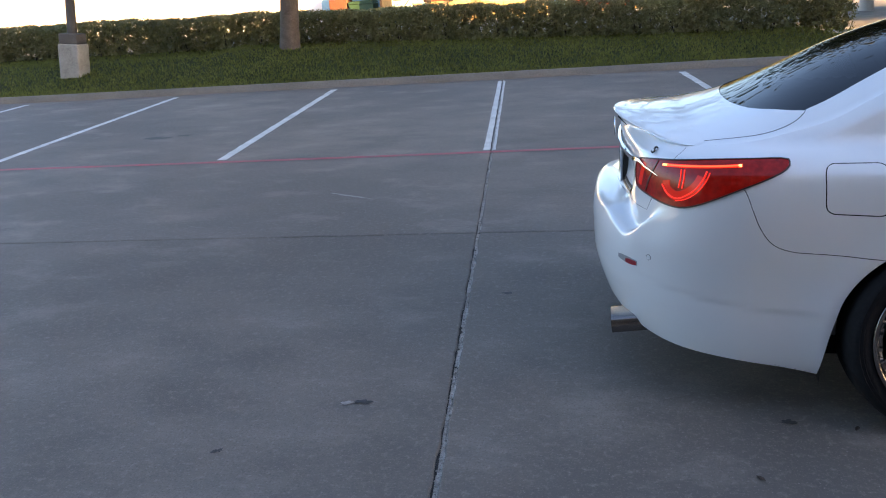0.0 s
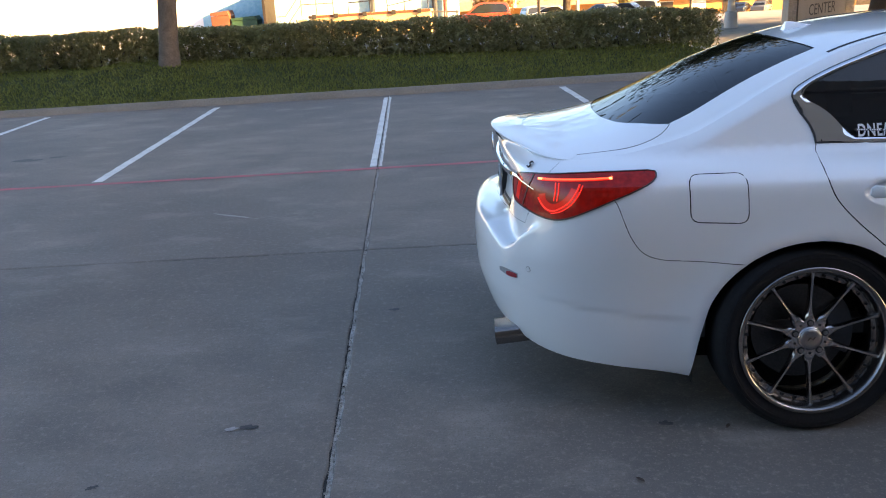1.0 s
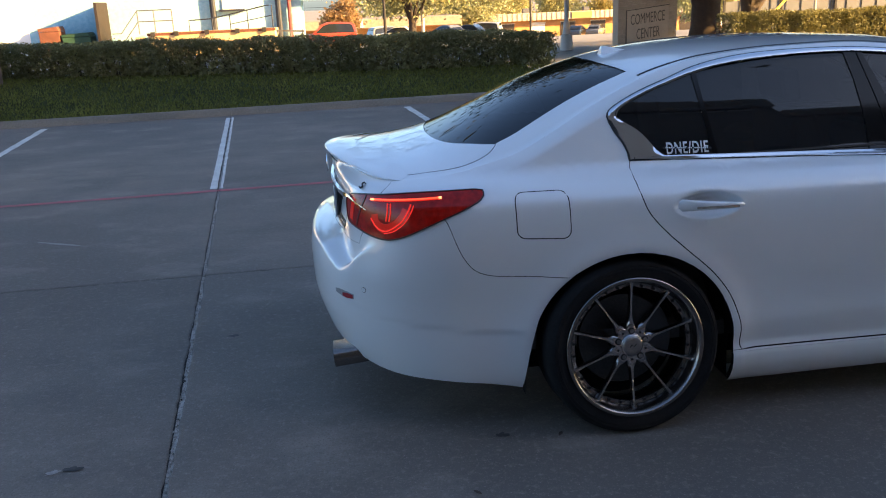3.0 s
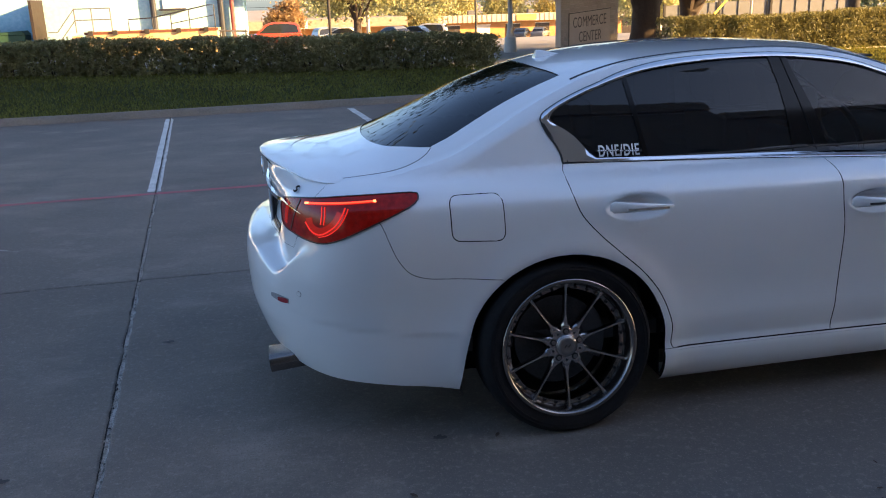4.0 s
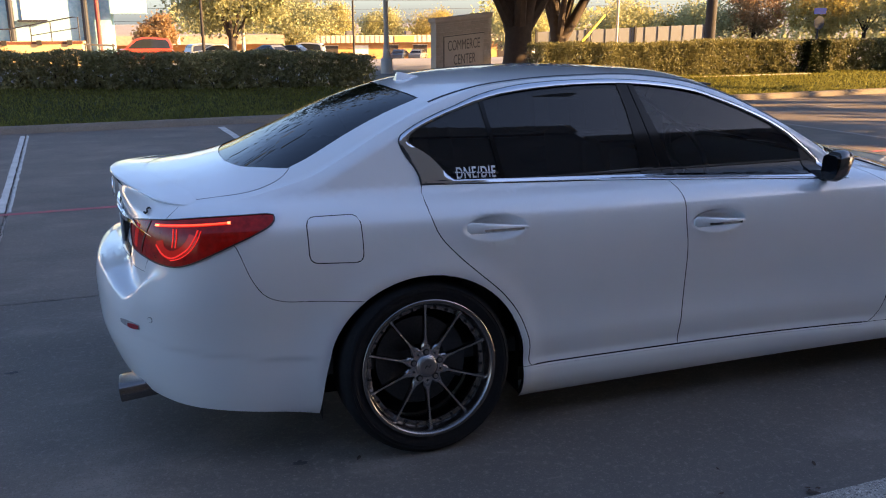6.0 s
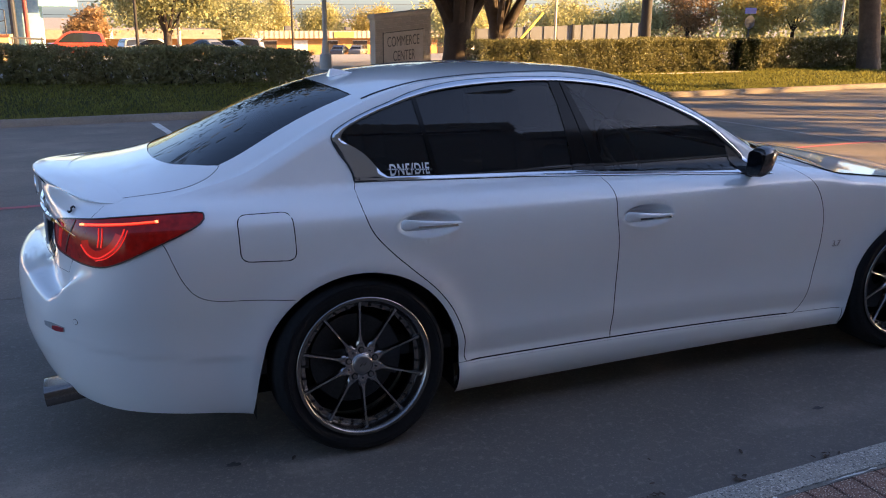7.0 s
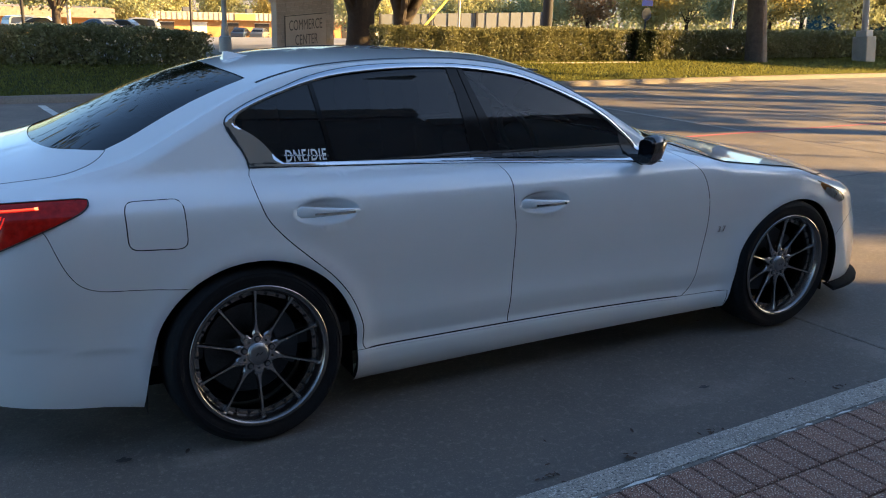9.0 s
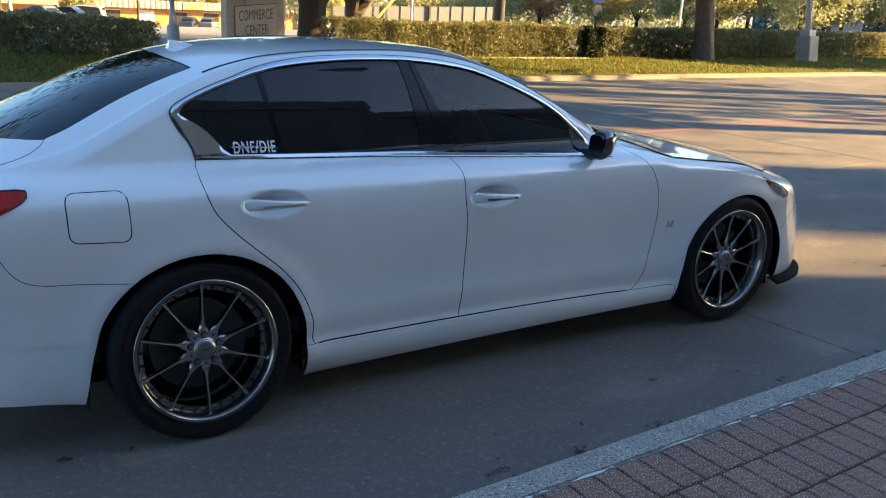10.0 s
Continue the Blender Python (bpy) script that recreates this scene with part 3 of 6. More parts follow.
# added block: the next hedge's shaded end, put into dark leaves
hedge([(15.44, 15.32, .06), (16.06, 15.32, .06)], .95, .55, 9000, "dark evergreen clipped block between two hedges", .026, SHADE_DARK_OAK)
edging = thing("lawn_edging", "narrow pale concrete edging between lawn and hedge", "edging", kind="structure")
for i in range(7):
    part("edging_stone", Build().box((9.0 + i * .92, 14.93, .0), (9.9 + i * .92, 15.05, .185 + .004 * i)), POLE_BASE, edging, bevel=.01)

# ---- the brick walk on which the camera stands ----
walkway = thing("walkway", "walk of reddish exposed-aggregate pavers in running bond", "walkway", kind="structure")
b = Build()
b.add([lot(-25, NEAR_V - .118, .112), lot(30, NEAR_V - .118, .112), lot(30, NEAR_V - 7.5, .112), lot(-25, NEAR_V - 7.5, .112)], [(0, 1, 2, 3)])
part("paver_bed", b, PAVER_BED, walkway)
b = Build()
b.add([lot(-12, NEAR_V - .121, .1265), lot(16, NEAR_V - .121, .1265), lot(16, NEAR_V - .140, .1265), lot(-12, NEAR_V - .140, .1265)], [(0, 1, 2, 3)])
part("grout_line", b, GROUT, walkway, "grey grout between kerb and pavers")
b = Build()
for i in range(64):
    a = 1.0 + i * .125 + rng.uniform(-.06, .06)
    w, d = rng.uniform(.01, .05) if i % 3 else rng.uniform(.08, .2), rng.uniform(.0025, .0075)
    v = NEAR_V - .128 - rng.uniform(0, .006)
    b.add([lot(a, v, .1275), lot(a + w * .4, v + d, .1305), lot(a + w, v + d * .3, .1275), lot(a + w * .8, v - d, .1275), lot(a + w * .3, v - d * .8, .1305)], [(0, 1, 2, 3, 4)])
part("mortar_smear", b, MORTAR, walkway, "white mortar crumbs along the kerb", fix=False)

# the office building behind the camera, with its flat roof
office = thing("office_building", "tan brick office building with a stepped roofline", "building", kind="structure")
part("wall", Build().box((-12, -20, -.1), (5.3, -7.6, 7.4)), FACADE, office)
part("parapet", Build().box((-12.1, -7.75, 7.4), (5.3, -7.45, 7.8)), TAN_ROOF, office)
part("wall", Build().box((5.3, -20, -.1), (11.4, -7.6, 6.6)), FACADE, office)
part("parapet", Build().box((5.3, -7.75, 6.6), (11.4, -7.45, 7.0)), TAN_ROOF, office)
# unseen wall, added to darken what the front window reflects
part("wall", Build().box((18.9, -30, -.1), (60, -21.5, 9)), FACADE, office)
# unseen taller end, added to keep the low sun off the car
part("end_block", Build().box((11.4, -22, -.1), (18.9, -7.5, 8.6)), FACADE, office, "taller brick end block")
for i in range(6, 12):
    x = -41.5 + i * 5.0 + (2.0 if i > 10 else 0)
    for z0, z1 in ((.9, 2.7), (3.9, 5.6)):
        part("window", Build().box((x, -7.62 if i < 11 else -7.52, z0), (x + 3.4, -7.57 if i < 11 else -7.46, z1)), FACADE_GLASS, office)
# ---- the sedan's shape: rear axle at x = 0, front axle at x = 2.85, forward is +x ----
def smooth(knots):
    """A monotone cubic through (t, value) knots."""
    kx = np.array([k[0] for k in knots], float)
    ky = np.array([k[1] for k in knots], float)
    h = np.diff(kx)
    d = np.diff(ky) / h
    m = np.zeros(len(kx))
    m[0], m[-1] = d[0], d[-1]
    for i in range(1, len(kx) - 1):
        if d[i - 1] * d[i] > 0:
            w1, w2 = 2 * h[i] + h[i - 1], h[i] + 2 * h[i - 1]
            m[i] = (w1 + w2) / (w1 / d[i - 1] + w2 / d[i])

    def f(t):
        t = np.clip(np.asarray(t, float), kx[0], kx[-1])
        i = np.clip(np.searchsorted(kx, t, side="right") - 1, 0, len(h) - 1)
        s = (t - kx[i]) / h[i]
        return (ky[i] * (1 + 2 * s) * (1 - s) ** 2 + m[i] * h[i] * s * (1 - s) ** 2
                + ky[i + 1] * s * s * (3 - 2 * s) + m[i + 1] * h[i] * s * s * (s - 1))
    return f


XJ, XF, LR, LF = -0.55, 3.05, 1.15, 1.2
NR, NF = 2.4, 2.7
half_width = smooth([(.10, .80), (.16, .858), (.22, .882), (.30, .8885), (.365, .8905), (.40, .8905), (.46, .8885), (.53, .890), (.62, .897), (.70, .903), (.77, .9045), (.81, .9025), (.85, .898), (.88, .8915), (.905, .8805), (.925, .863), (.945, .834), (.965, .786), (.985, .7255), (1.0, .7135), (1.02, .7048), (1.05, .6915), (1.15, .648), (1.25, .6), (1.33, .562), (1.42, .53)])
sill_step = smooth([(.10, 0), (.14, .006), (.2, .006), (.25, .005), (.281, -.004), (.31, -.010), (.345, -.006), (.40, 0), (.5, 0)])
plan_factor = smooth([(-.6, .965), (-.2, .98), (.4, .997), (1.2, 1.0), (2.2, 1.0), (2.85, .995), (3.1, .98)])
rear_x = smooth([(.1, -1.03), (.2, -1.11), (.32, -1.176), (.47, -1.216), (.6, -1.220), (.68, -1.208), (.698, -1.192), (.712, -1.152), (.73, -1.138), (.78, -1.13), (.88, -1.112), (.94, -1.10), (.985, -1.100), (1.02, -1.115), (1.05, -1.12)])
crease_z = smooth([(-1.7, .70), (-1.3, .695), (-1.17, .652), (-1.11, .634), (-1.055, .655), (-1.01, .70), (-.95, .738), (-.5, .745)])
rear_plain = smooth([(.1, -1.03), (.2, -1.11), (.32, -1.176), (.47, -1.212), (.6, -1.205), (.70, -1.165), (.80, -1.126), (.88, -1.112), (.94, -1.10), (.985, -1.100), (1.02, -1.115), (1.05, -1.12)])
rear_shelf = smooth([(.6, 0), (.69, .0), (.74, .05), (.8, .055), (.9, .02), (.97, .0), (1.05, .0)])
front_x = smooth([(.1, 3.80), (.2, 3.83), (.35, 3.81), (.47, 3.78), (.55, 3.73), (.62, 3.66), (.7, 3.565), (.8, 3.43)])
top_z = smooth([(-1.7, 1.012), (-1.45, 1.006), (-1.2, .99), (-1.0, .971), (-.9, .966), (-.75, .975), (-.62, .99), (-.4, 1.04), (-.25, 1.11), (-.1, 1.19), (.05, 1.26), (.2, 1.316), (.4, 1.36),
                (.7, 1.383), (.95, 1.387), (1.2, 1.367), (1.45, 1.308), (1.7, 1.195), (1.9, 1.08), (2.02, 1.0), (2.12, .963), (2.25, .938), (2.38, .907),
                (2.5, .894), (2.68, .874), (2.86, .852), (3.05, .80), (3.35, .75), (3.7, .71), (4.25, .68)])
low_z = smooth([(-1.7, .33), (-1.3, .30), (-1.08, .252), (-.9, .234), (-.75, .228), (-.6, .212), (-.43, .18), (-.3, .155), (.2, .13), (.4, .124), (.8, .142), (1.2, .155), (1.6, .163), (2.0, .167), (2.44, .168),
                (2.6, .17), (3.2, .17), (4.25, .15)])
centre_z = smooth([(-1.14, 1.013), (-1.0, 1.013), (-.85, 1.02), (-.715, 1.045), (-.45, 1.158), (-.2, 1.268), (.05, 1.34), (.3, 1.378), (.6, 1.396), (.95, 1.402),
                   (1.3, 1.388), (1.55, 1.335), (1.8, 1.225), (2.1, 1.07), (2.42, .943), (2.52, .922), (2.8, .893), (3.1, .85), (3.4, .795), (3.6, .75), (3.8, .68)])


HANDLES = ((.268, .858), (1.247, .818))


def corner_table(n, length, r_over_w):
    """Turn along the corner's curve as a function of the way along it."""
    th = np.linspace(0, np.pi / 2, 400)
    a, b = r_over_w * np.sin(th) ** (2 / n), np.cos(th) ** (2 / n)
    way = np.concatenate([[0], np.cumsum(np.hypot(np.diff(a), np.diff(b)))])
    return lambda s: np.interp(np.clip(s, 0, 1), way / way[-1], th)


turn_rear, turn_front = corner_table(NR, LR, .6), corner_table(NF, LF, .8)


def wall(u, z, out=0.0):
    """The side of the body: u runs along it (u = x between XJ and XF), z is the height."""
    u, z = np.broadcast_arrays(np.asarray(u, float), np.asarray(z, float))
    zt = top_z(u)
    xs = np.clip(u, XJ, XF)
    w = half_width(z) * plan_factor(xs)
    door_low = np.interp(u, [.43, .7, 1.104, 1.5, 1.9, 2.12], [.277, .281, .284, .283, .275, .267])
    w = w + sill_step(z + .281 - door_low) * np.clip((u - .33) / .05, 0, 1) * np.clip((2.47 - u) / .1, 0, 1)
    for cx in (0.0, 2.85):
        r = np.hypot(xs - cx, z - .31)
        w = w + .013 * np.exp(-((r - .41) / .05) ** 2) * (z < .8)
    zc = np.interp(u, [-1.15, -.81, -.5, -.38], [.50, .449, .402, .39])
    step = np.where(z > zc, np.exp(-((z - zc) / .012) ** 2), np.exp(-((z - zc) / .09) ** 2))
    w = w - .0045 * step * np.clip((-.36 - u) / .12, 0, 1) * np.clip((u + 1.15) / .15, 0, 1)
    for hx, hz in HANDLES:
        dish = np.clip(1 - ((u - hx) / .132) ** 2 - ((z - hz) / .05) ** 2, 0, 1)
        w = w - .030 * dish ** 1.05 - .06 * dish ** 2
    rr = .008 + .037 * np.clip((u + 1.0) / .16, 0, 1)
    k = np.clip((z - (zt - rr)) / rr, 0, .97)
    w = w - rr * 1.3 * (1 - np.sqrt(1 - k * k))
    thr, thf = turn_rear((XJ - u) / LR), turn_front((u - XF) / LF)
    soft = np.clip((z - .93) / .06, 0, 1)
    nr = NR - .42 * soft * soft * (3 - 2 * soft)
    sr, sf = np.sin(thr) ** (2 / nr), np.sin(thf) ** (2 / NF)
    cy = np.where(u < XJ, np.cos(thr) ** (2 / nr), np.where(u > XF, np.cos(thf) ** (2 / NF), 1.0))
    zz = z + (.70 - crease_z(u)) * np.clip((z - .40) / .18, 0, 1) * np.clip((.86 - z) / .11, 0, 1)
    flat = np.clip((u + 1.07) / .13, 0, 1)
    flat = flat * flat * (3 - 2 * flat)
    x = np.where(u < XJ, XJ + (rear_x(zz) * (1 - flat) + rear_plain(z) * flat - XJ + rear_shelf(zz) * np.clip((sr - .8) / .15, 0, 1) ** 2) * sr,
                 np.where(u > XF, XF + (front_x(z) - XF) * sf, u))
    p = np.stack([x, -w * cy, z * np.ones_like(x)], -1)
    if np.any(out):
        p = p + wall_normal(u, z) * np.asarray(out)[..., None] if np.ndim(out) else p + wall_normal(u, z) * out
    return p


def wall_normal(u, z):
    e = .004
    du = wall(np.asarray(u) + e, z) - wall(np.asarray(u) - e, z)
    dz = wall(u, np.asarray(z) + e) - wall(u, np.asarray(z) - e)
    n = np.cross(du, dz)
    return n / np.maximum(np.linalg.norm(n, axis=-1, keepdims=True), 1e-9)


EDGE_U = np.linspace(XJ - LR, XF + LF, 700)
EDGE = wall(EDGE_U, top_z(EDGE_U))


def roof_edge(x):
    return np.interp(x, EDGE[:, 0], -EDGE[:, 1]), np.interp(x, EDGE[:, 0], EDGE[:, 2])


def top(x, y, out=0.0):
    """The body seen from above: boot lid, rear glass, roof, windscreen and bonnet."""
    x, y = np.broadcast_arrays(np.asarray(x, float), np.asarray(y, float))
    ye, ze = roof_edge(x)
    q = np.clip(np.abs(y) / np.maximum(ye, 1e-3), 0, 1)
    zc = np.maximum(centre_z(x), ze)
    return np.stack([x, y, zc - (zc - ze) * q ** (2.5 - .5 * np.clip((x - 2.2) / .25, 0, 1)) + out], -1)


def top_normal(x, y):
    e = .006
    n = np.cross(top(np.asarray(x) + e, y) - top(np.asarray(x) - e, y), top(x, np.asarray(y) + e) - top(x, np.asarray(y) - e))
    return n / np.maximum(np.linalg.norm(n, axis=-1, keepdims=True), 1e-9)


def bend(points, step=.018, closed=False):
    """A smooth curve through a few plane points, as a dense polyline."""
    pts = [Vector(p) for p in points]
    n = len(pts)
    out = []
    for i in range(n if closed else n - 1):
        a, b = pts[i], pts[(i + 1) % n]
        p0 = pts[i - 1] if closed or i else a * 2 - b
        p3 = pts[(i + 2) % n] if closed or i + 2 < n else b * 2 - a
        k = max(2, int((b - a).length / step))
        for j in range(k):
            t = j / k
            out.append(tuple(.5 * ((2 * a) + (b - p0) * t + (2 * p0 - 5 * a + 4 * b - p3) * t * t + (3 * a - p0 - 3 * b + p3) * t ** 3)))
    if not closed:
        out.append(tuple(pts[-1]))
    return out


def rounded(points, r, k=5):
    """A polygon with its corners rounded."""
    out = []
    n = len(points)
    for i in range(n):
        p, a, b = Vector(points[i]), Vector(points[i - 1]), Vector(points[(i + 1) % n])
        ra = min(r, (a - p).length * .45, (b - p).length * .45)
        s, e = p + (a - p).normalized() * ra, p + (b - p).normalized() * ra
        for j in range(k + 1):
            t = j / k
            out.append(tuple(s * (1 - t) ** 2 + p * 2 * t * (1 - t) + e * t * t))
    return out


def dense(points, step=.02, closed=True):
    out = []
    n = len(points)
    for i in range(n if closed else n - 1):
        a, b = Vector(points[i]), Vector(points[(i + 1) % n])
        k = max(1, int((b - a).length / step))
        out += [tuple(a.lerp(b, j / k)) for j in range(k)]
    if not closed:
        out.append(tuple(points[-1]))
    return out


def inside(poly, px, py):
    poly = np.asarray(poly, float)
    x0, y0 = poly[:, 0], poly[:, 1]
    x1, y1 = np.roll(x0, -1), np.roll(y0, -1)
    hit = np.zeros(len(px), bool)
    for a, b, c, d in zip(x0, y0, x1, y1):
        if b != d:
            hit ^= ((b > py) != (d > py)) & (px < (c - a) * (py - b) / (d - b) + a)
    return hit


# outlines on the side, in (u, z)
ARCH_REAR = rounded(dense([(.395, .05)] + [(.392 * math.cos(a), .305 + .392 * math.sin(a)) for a in np.linspace(.0, 2.75, 40)] + [(-.395, .33), (-.422, .18), (-.43, .05)], .03), .01, 1)
ARCH_FRONT = rounded(dense([(3.225, .05)] + [(2.84 + .392 * math.cos(a), .312 + .392 * math.sin(a)) for a in np.linspace(.0, 2.8, 40)] + [(2.455, .33), (2.425, .17), (2.41, .05)], .03), .01, 1)
REAR_DOOR_EDGE = bend([(.034, 1.03), (.031, 1.0), (.017, .958), (.024, .903), (.052, .838), (.119, .762), (.193, .694), (.296, .600), (.370, .501), (.415, .385), (.418, .30), (.43, .277)])
B_EDGE = bend([(1.06, 1.01), (1.083, .97), (1.094, .92), (1.096, .82), (1.110, .70), (1.114, .5), (1.106, .284)])
FRONT_DOOR_EDGE = bend([(2.02, .985), (2.1, .94), (2.165, .878), (2.21, .76), (2.225, .62), (2.215, .5), (2.19, .36), (2.165, .3), (2.12, .267)])
DOOR_BOTTOM = bend([(.43, .277), (.7, .281), (1.104, .284), (1.5, .283), (1.9, .275), (2.12, .267)])
BUMPER_SEAM = bend([(-.71, .88), (-.68, .852), (-.645, .765), (-.62, .712), (-.585, .665), (-.53, .641), (-.42, .632), (-.2, .614)])
FRONT_SEAM = bend([(3.55, .66), (3.42, .6), (3.3, .54), (3.2, .46)])
FUEL = rounded([(-.440, .936), (-.245, .936), (-.24, .767), (-.436, .777)], .035)
WINDOW = bend([(-.038, 1.163), (-.028, 1.184), (.01, 1.207), (.071, 1.236), (.143, 1.264), (.2, 1.283), (.313, 1.322), (.437, 1.348), (.586, 1.364), (.786, 1.370), (.997, 1.366), (1.219, 1.342), (1.383, 1.299), (1.67, 1.182), (1.83, 1.06), (1.9, .985)]) + \
    dense([(1.95, .941), (1.4, .962), (.85, .979), (.031, 1.003)], .03, False) + bend([(.027, 1.032), (.012, 1.068), (-.013, 1.104), (-.032, 1.141)])
GLASS_ZONE = bend([(-.001, 1.163), (.006, 1.178), (.032, 1.199), (.092, 1.226), (.164, 1.254), (.2, 1.266), (.303, 1.298), (.421, 1.324), (.565, 1.341), (.771, 1.354), (.982, 1.351), (1.208, 1.327), (1.378, 1.288), (1.65, 1.172), (1.81, 1.05), (1.875, .98)]) + \
    dense([(1.90, .957), (1.4, .978), (.85, .995), (.165, 1.014)], .03, False) + bend([(.138, 1.034), (.112, 1.067), (.087, 1.096), (.051, 1.124), (.015, 1.144)])
DIVIDER = dense([(.30, 1.36), (.365, .96), (.385, .96), (.318, 1.36)], .03)
B_PILLAR = dense([(.922, 1.40), (.961, 1.257), (.977, 1.143), (.985, .93), (1.155, .93), (1.10, 1.14), (1.013, 1.348), (1.0, 1.40)], .03)
SAIL = dense([(1.80, 1.2), (1.79, 1.05), (1.80, .93), (2.0, .9), (2.0, 1.2)], .03)
TAIL = bend([(-1.192, .875), (-1.165, .902), (-1.06, .918), (-.95, .928), (-.75, .944), (-.575, .949), (-.547, .94), (-.562, .919), (-.62, .891), (-.69, .86), (-.77, .820), (-.835, .789), (-.89, .774), (-.95, .775), (-1.03, .786), (-1.10, .794), (-1.165, .806), (-1.188, .835)], closed=True)
LID_SEAM = bend([(-.875, 1.02), (-.885, .983), (-.905, .962), (-.935, .94), (-.955, .92)])
# ---- beyond the hedge ----
bld = thing("blue_building", "pale blue and white painted warehouse with loading dock", "building", (0, 50, 0))
part("wall", Build().box((-75, 0, -1.2), (-3.65, 3, 6.5)), BLUE_WALL, bld)
part("wall", Build().box((-75, -.05, -1.2), (-19.6, -.004, 6.5)), WHITE_WALL, bld, "sunlit white painted wall")
part("roof", Build().box((-75.2, -.3, 6.5), (-1.7, 3.2, 6.8)), FENCE, bld)
part("canopy", Build().box((-3.646, -.5, 1.95), (-1.7, 2.9, 6.49)), BLUE_WALL, bld)
for x, m in ((-8.85, PIPE_DARK), (-5.0, PIPE_DARK), (-4.35, PIPE_RED)):
    part("pipe", Build().tube([(x, -.22, -.9), (x, -.22, 6.4)], .17 if m is PIPE_DARK else .12, 10), m, bld, "red downpipe" if m is PIPE_RED else "dark column")
part("door", Build().box((-8.3, -.09, 1.6), (-7.1, -.052, 3.6)), WHITE_WALL, bld)
part("door_sill", Build().box((-8.5, -.4, 1.5), (-7.0, -.03, 1.62)), PIPE_DARK, bld)
part("wing_wall", Build().box((-15.1, -2.4, -.9), (-14.95, -.06, 2.3)), WING, bld, "dark wing wall")
dock = thing("loading_dock", "orange-tan concrete loading dock with steel rails", "loading dock", (0, 47, 0))
part("platform", Build().box((-12.2, 0, -1.0), (-5.1, 2.9, .46)), DOCK, dock, bevel=.03)
part("edge_angle", Build().box((-12.25, -.04, .36), (-5.05, -.003, .5)), RUST, dock)
for x in (-11.9, -10.6, -8.9, -7.2, -5.7):
    part("bumper", Build().box((x - .12, -.16, .3), (x + .12, -.045, .56)), POLE_DARK, dock)
b = Build()
for x in (-12.7, -11.8, -10.8):
    b.tube([(x, .3, .46), (x, .3, 1.75)], .035, 6)
for z in (1.15, 1.75):
    b.tube([(-12.7, .3, z), (-10.8, .3, z)], .03, 6)
    b.tube([(-12.7, .3, z), (-13.7, .3, z - 1.2), (-14.2, .3, z - 1.2)], .03, 6)
part("rail", b, RAIL, dock)
b = Build()
b.tube([(-9.9, .3, .46), (-9.9, .3, 1.1), (-8.6, .3, 1.15), (-5.5, .3, 1.75), (-5.2, .3, 1.75), (-5.2, .3, .46)], .035, 6)
for x in (-8.6, -7.6, -6.6):
    b.tube([(x, .3, .46), (x, .3, 1.12 + (x + 8.6) * .2)], .03, 6)
b.tube([(-7.6, .3, .8), (-5.2, .3, 1.2)], .025, 6)
part("ramp_rail", b, PIPE_DARK, dock)
b = Build()
for i in range(6):
    b.box((-13.0 - .28 * i, .4, -1.0), (-12.8 - .28 * i, 2.0, .3 - .22 * i))
part("stair", b, DOCK, dock)
rack = thing("pipe_rack", "low grey pipe rail beside the dock", "rail", (0, 46.6, 0))
b = Build()
for z in (-.1, .35):
    b.tube([(-5.0, 0, z), (-3.4, 0, z - .1)], .05, 6)
for x in (-4.9, -4.2, -3.5):
    b.tube([(x, 0, -1.0), (x, 0, .35)], .05, 6)
part("frame", b, RAIL, rack)


def skip(x0, x1, z1, y, material, label):
    t = thing("dumpster", label, "dumpster", ((x0 + x1) / 2, y, fall(y)))
    w, h = (x1 - x0) / 2, z1 - fall(y)
    part("bin", Build().prism([(-w * .9, 0), (w * .9, 0), (w, h * .85), (-w, h * .85)], -.6, .6, "y"), material, t, bevel=.03)
    part("lid", Build().prism([(-w, h * .86), (w, h * .86), (w * .8, h), (-w, h * .95)], -.62, .62, "y"), material, t)


skip(-18.55, -17.4, 1.08, 48.9, RUST, "rusty orange steel dumpster beside the building")
skip(-17.3, -15.7, .68, 48.9, BIN_GREEN, "dark green steel dumpster beside the building")


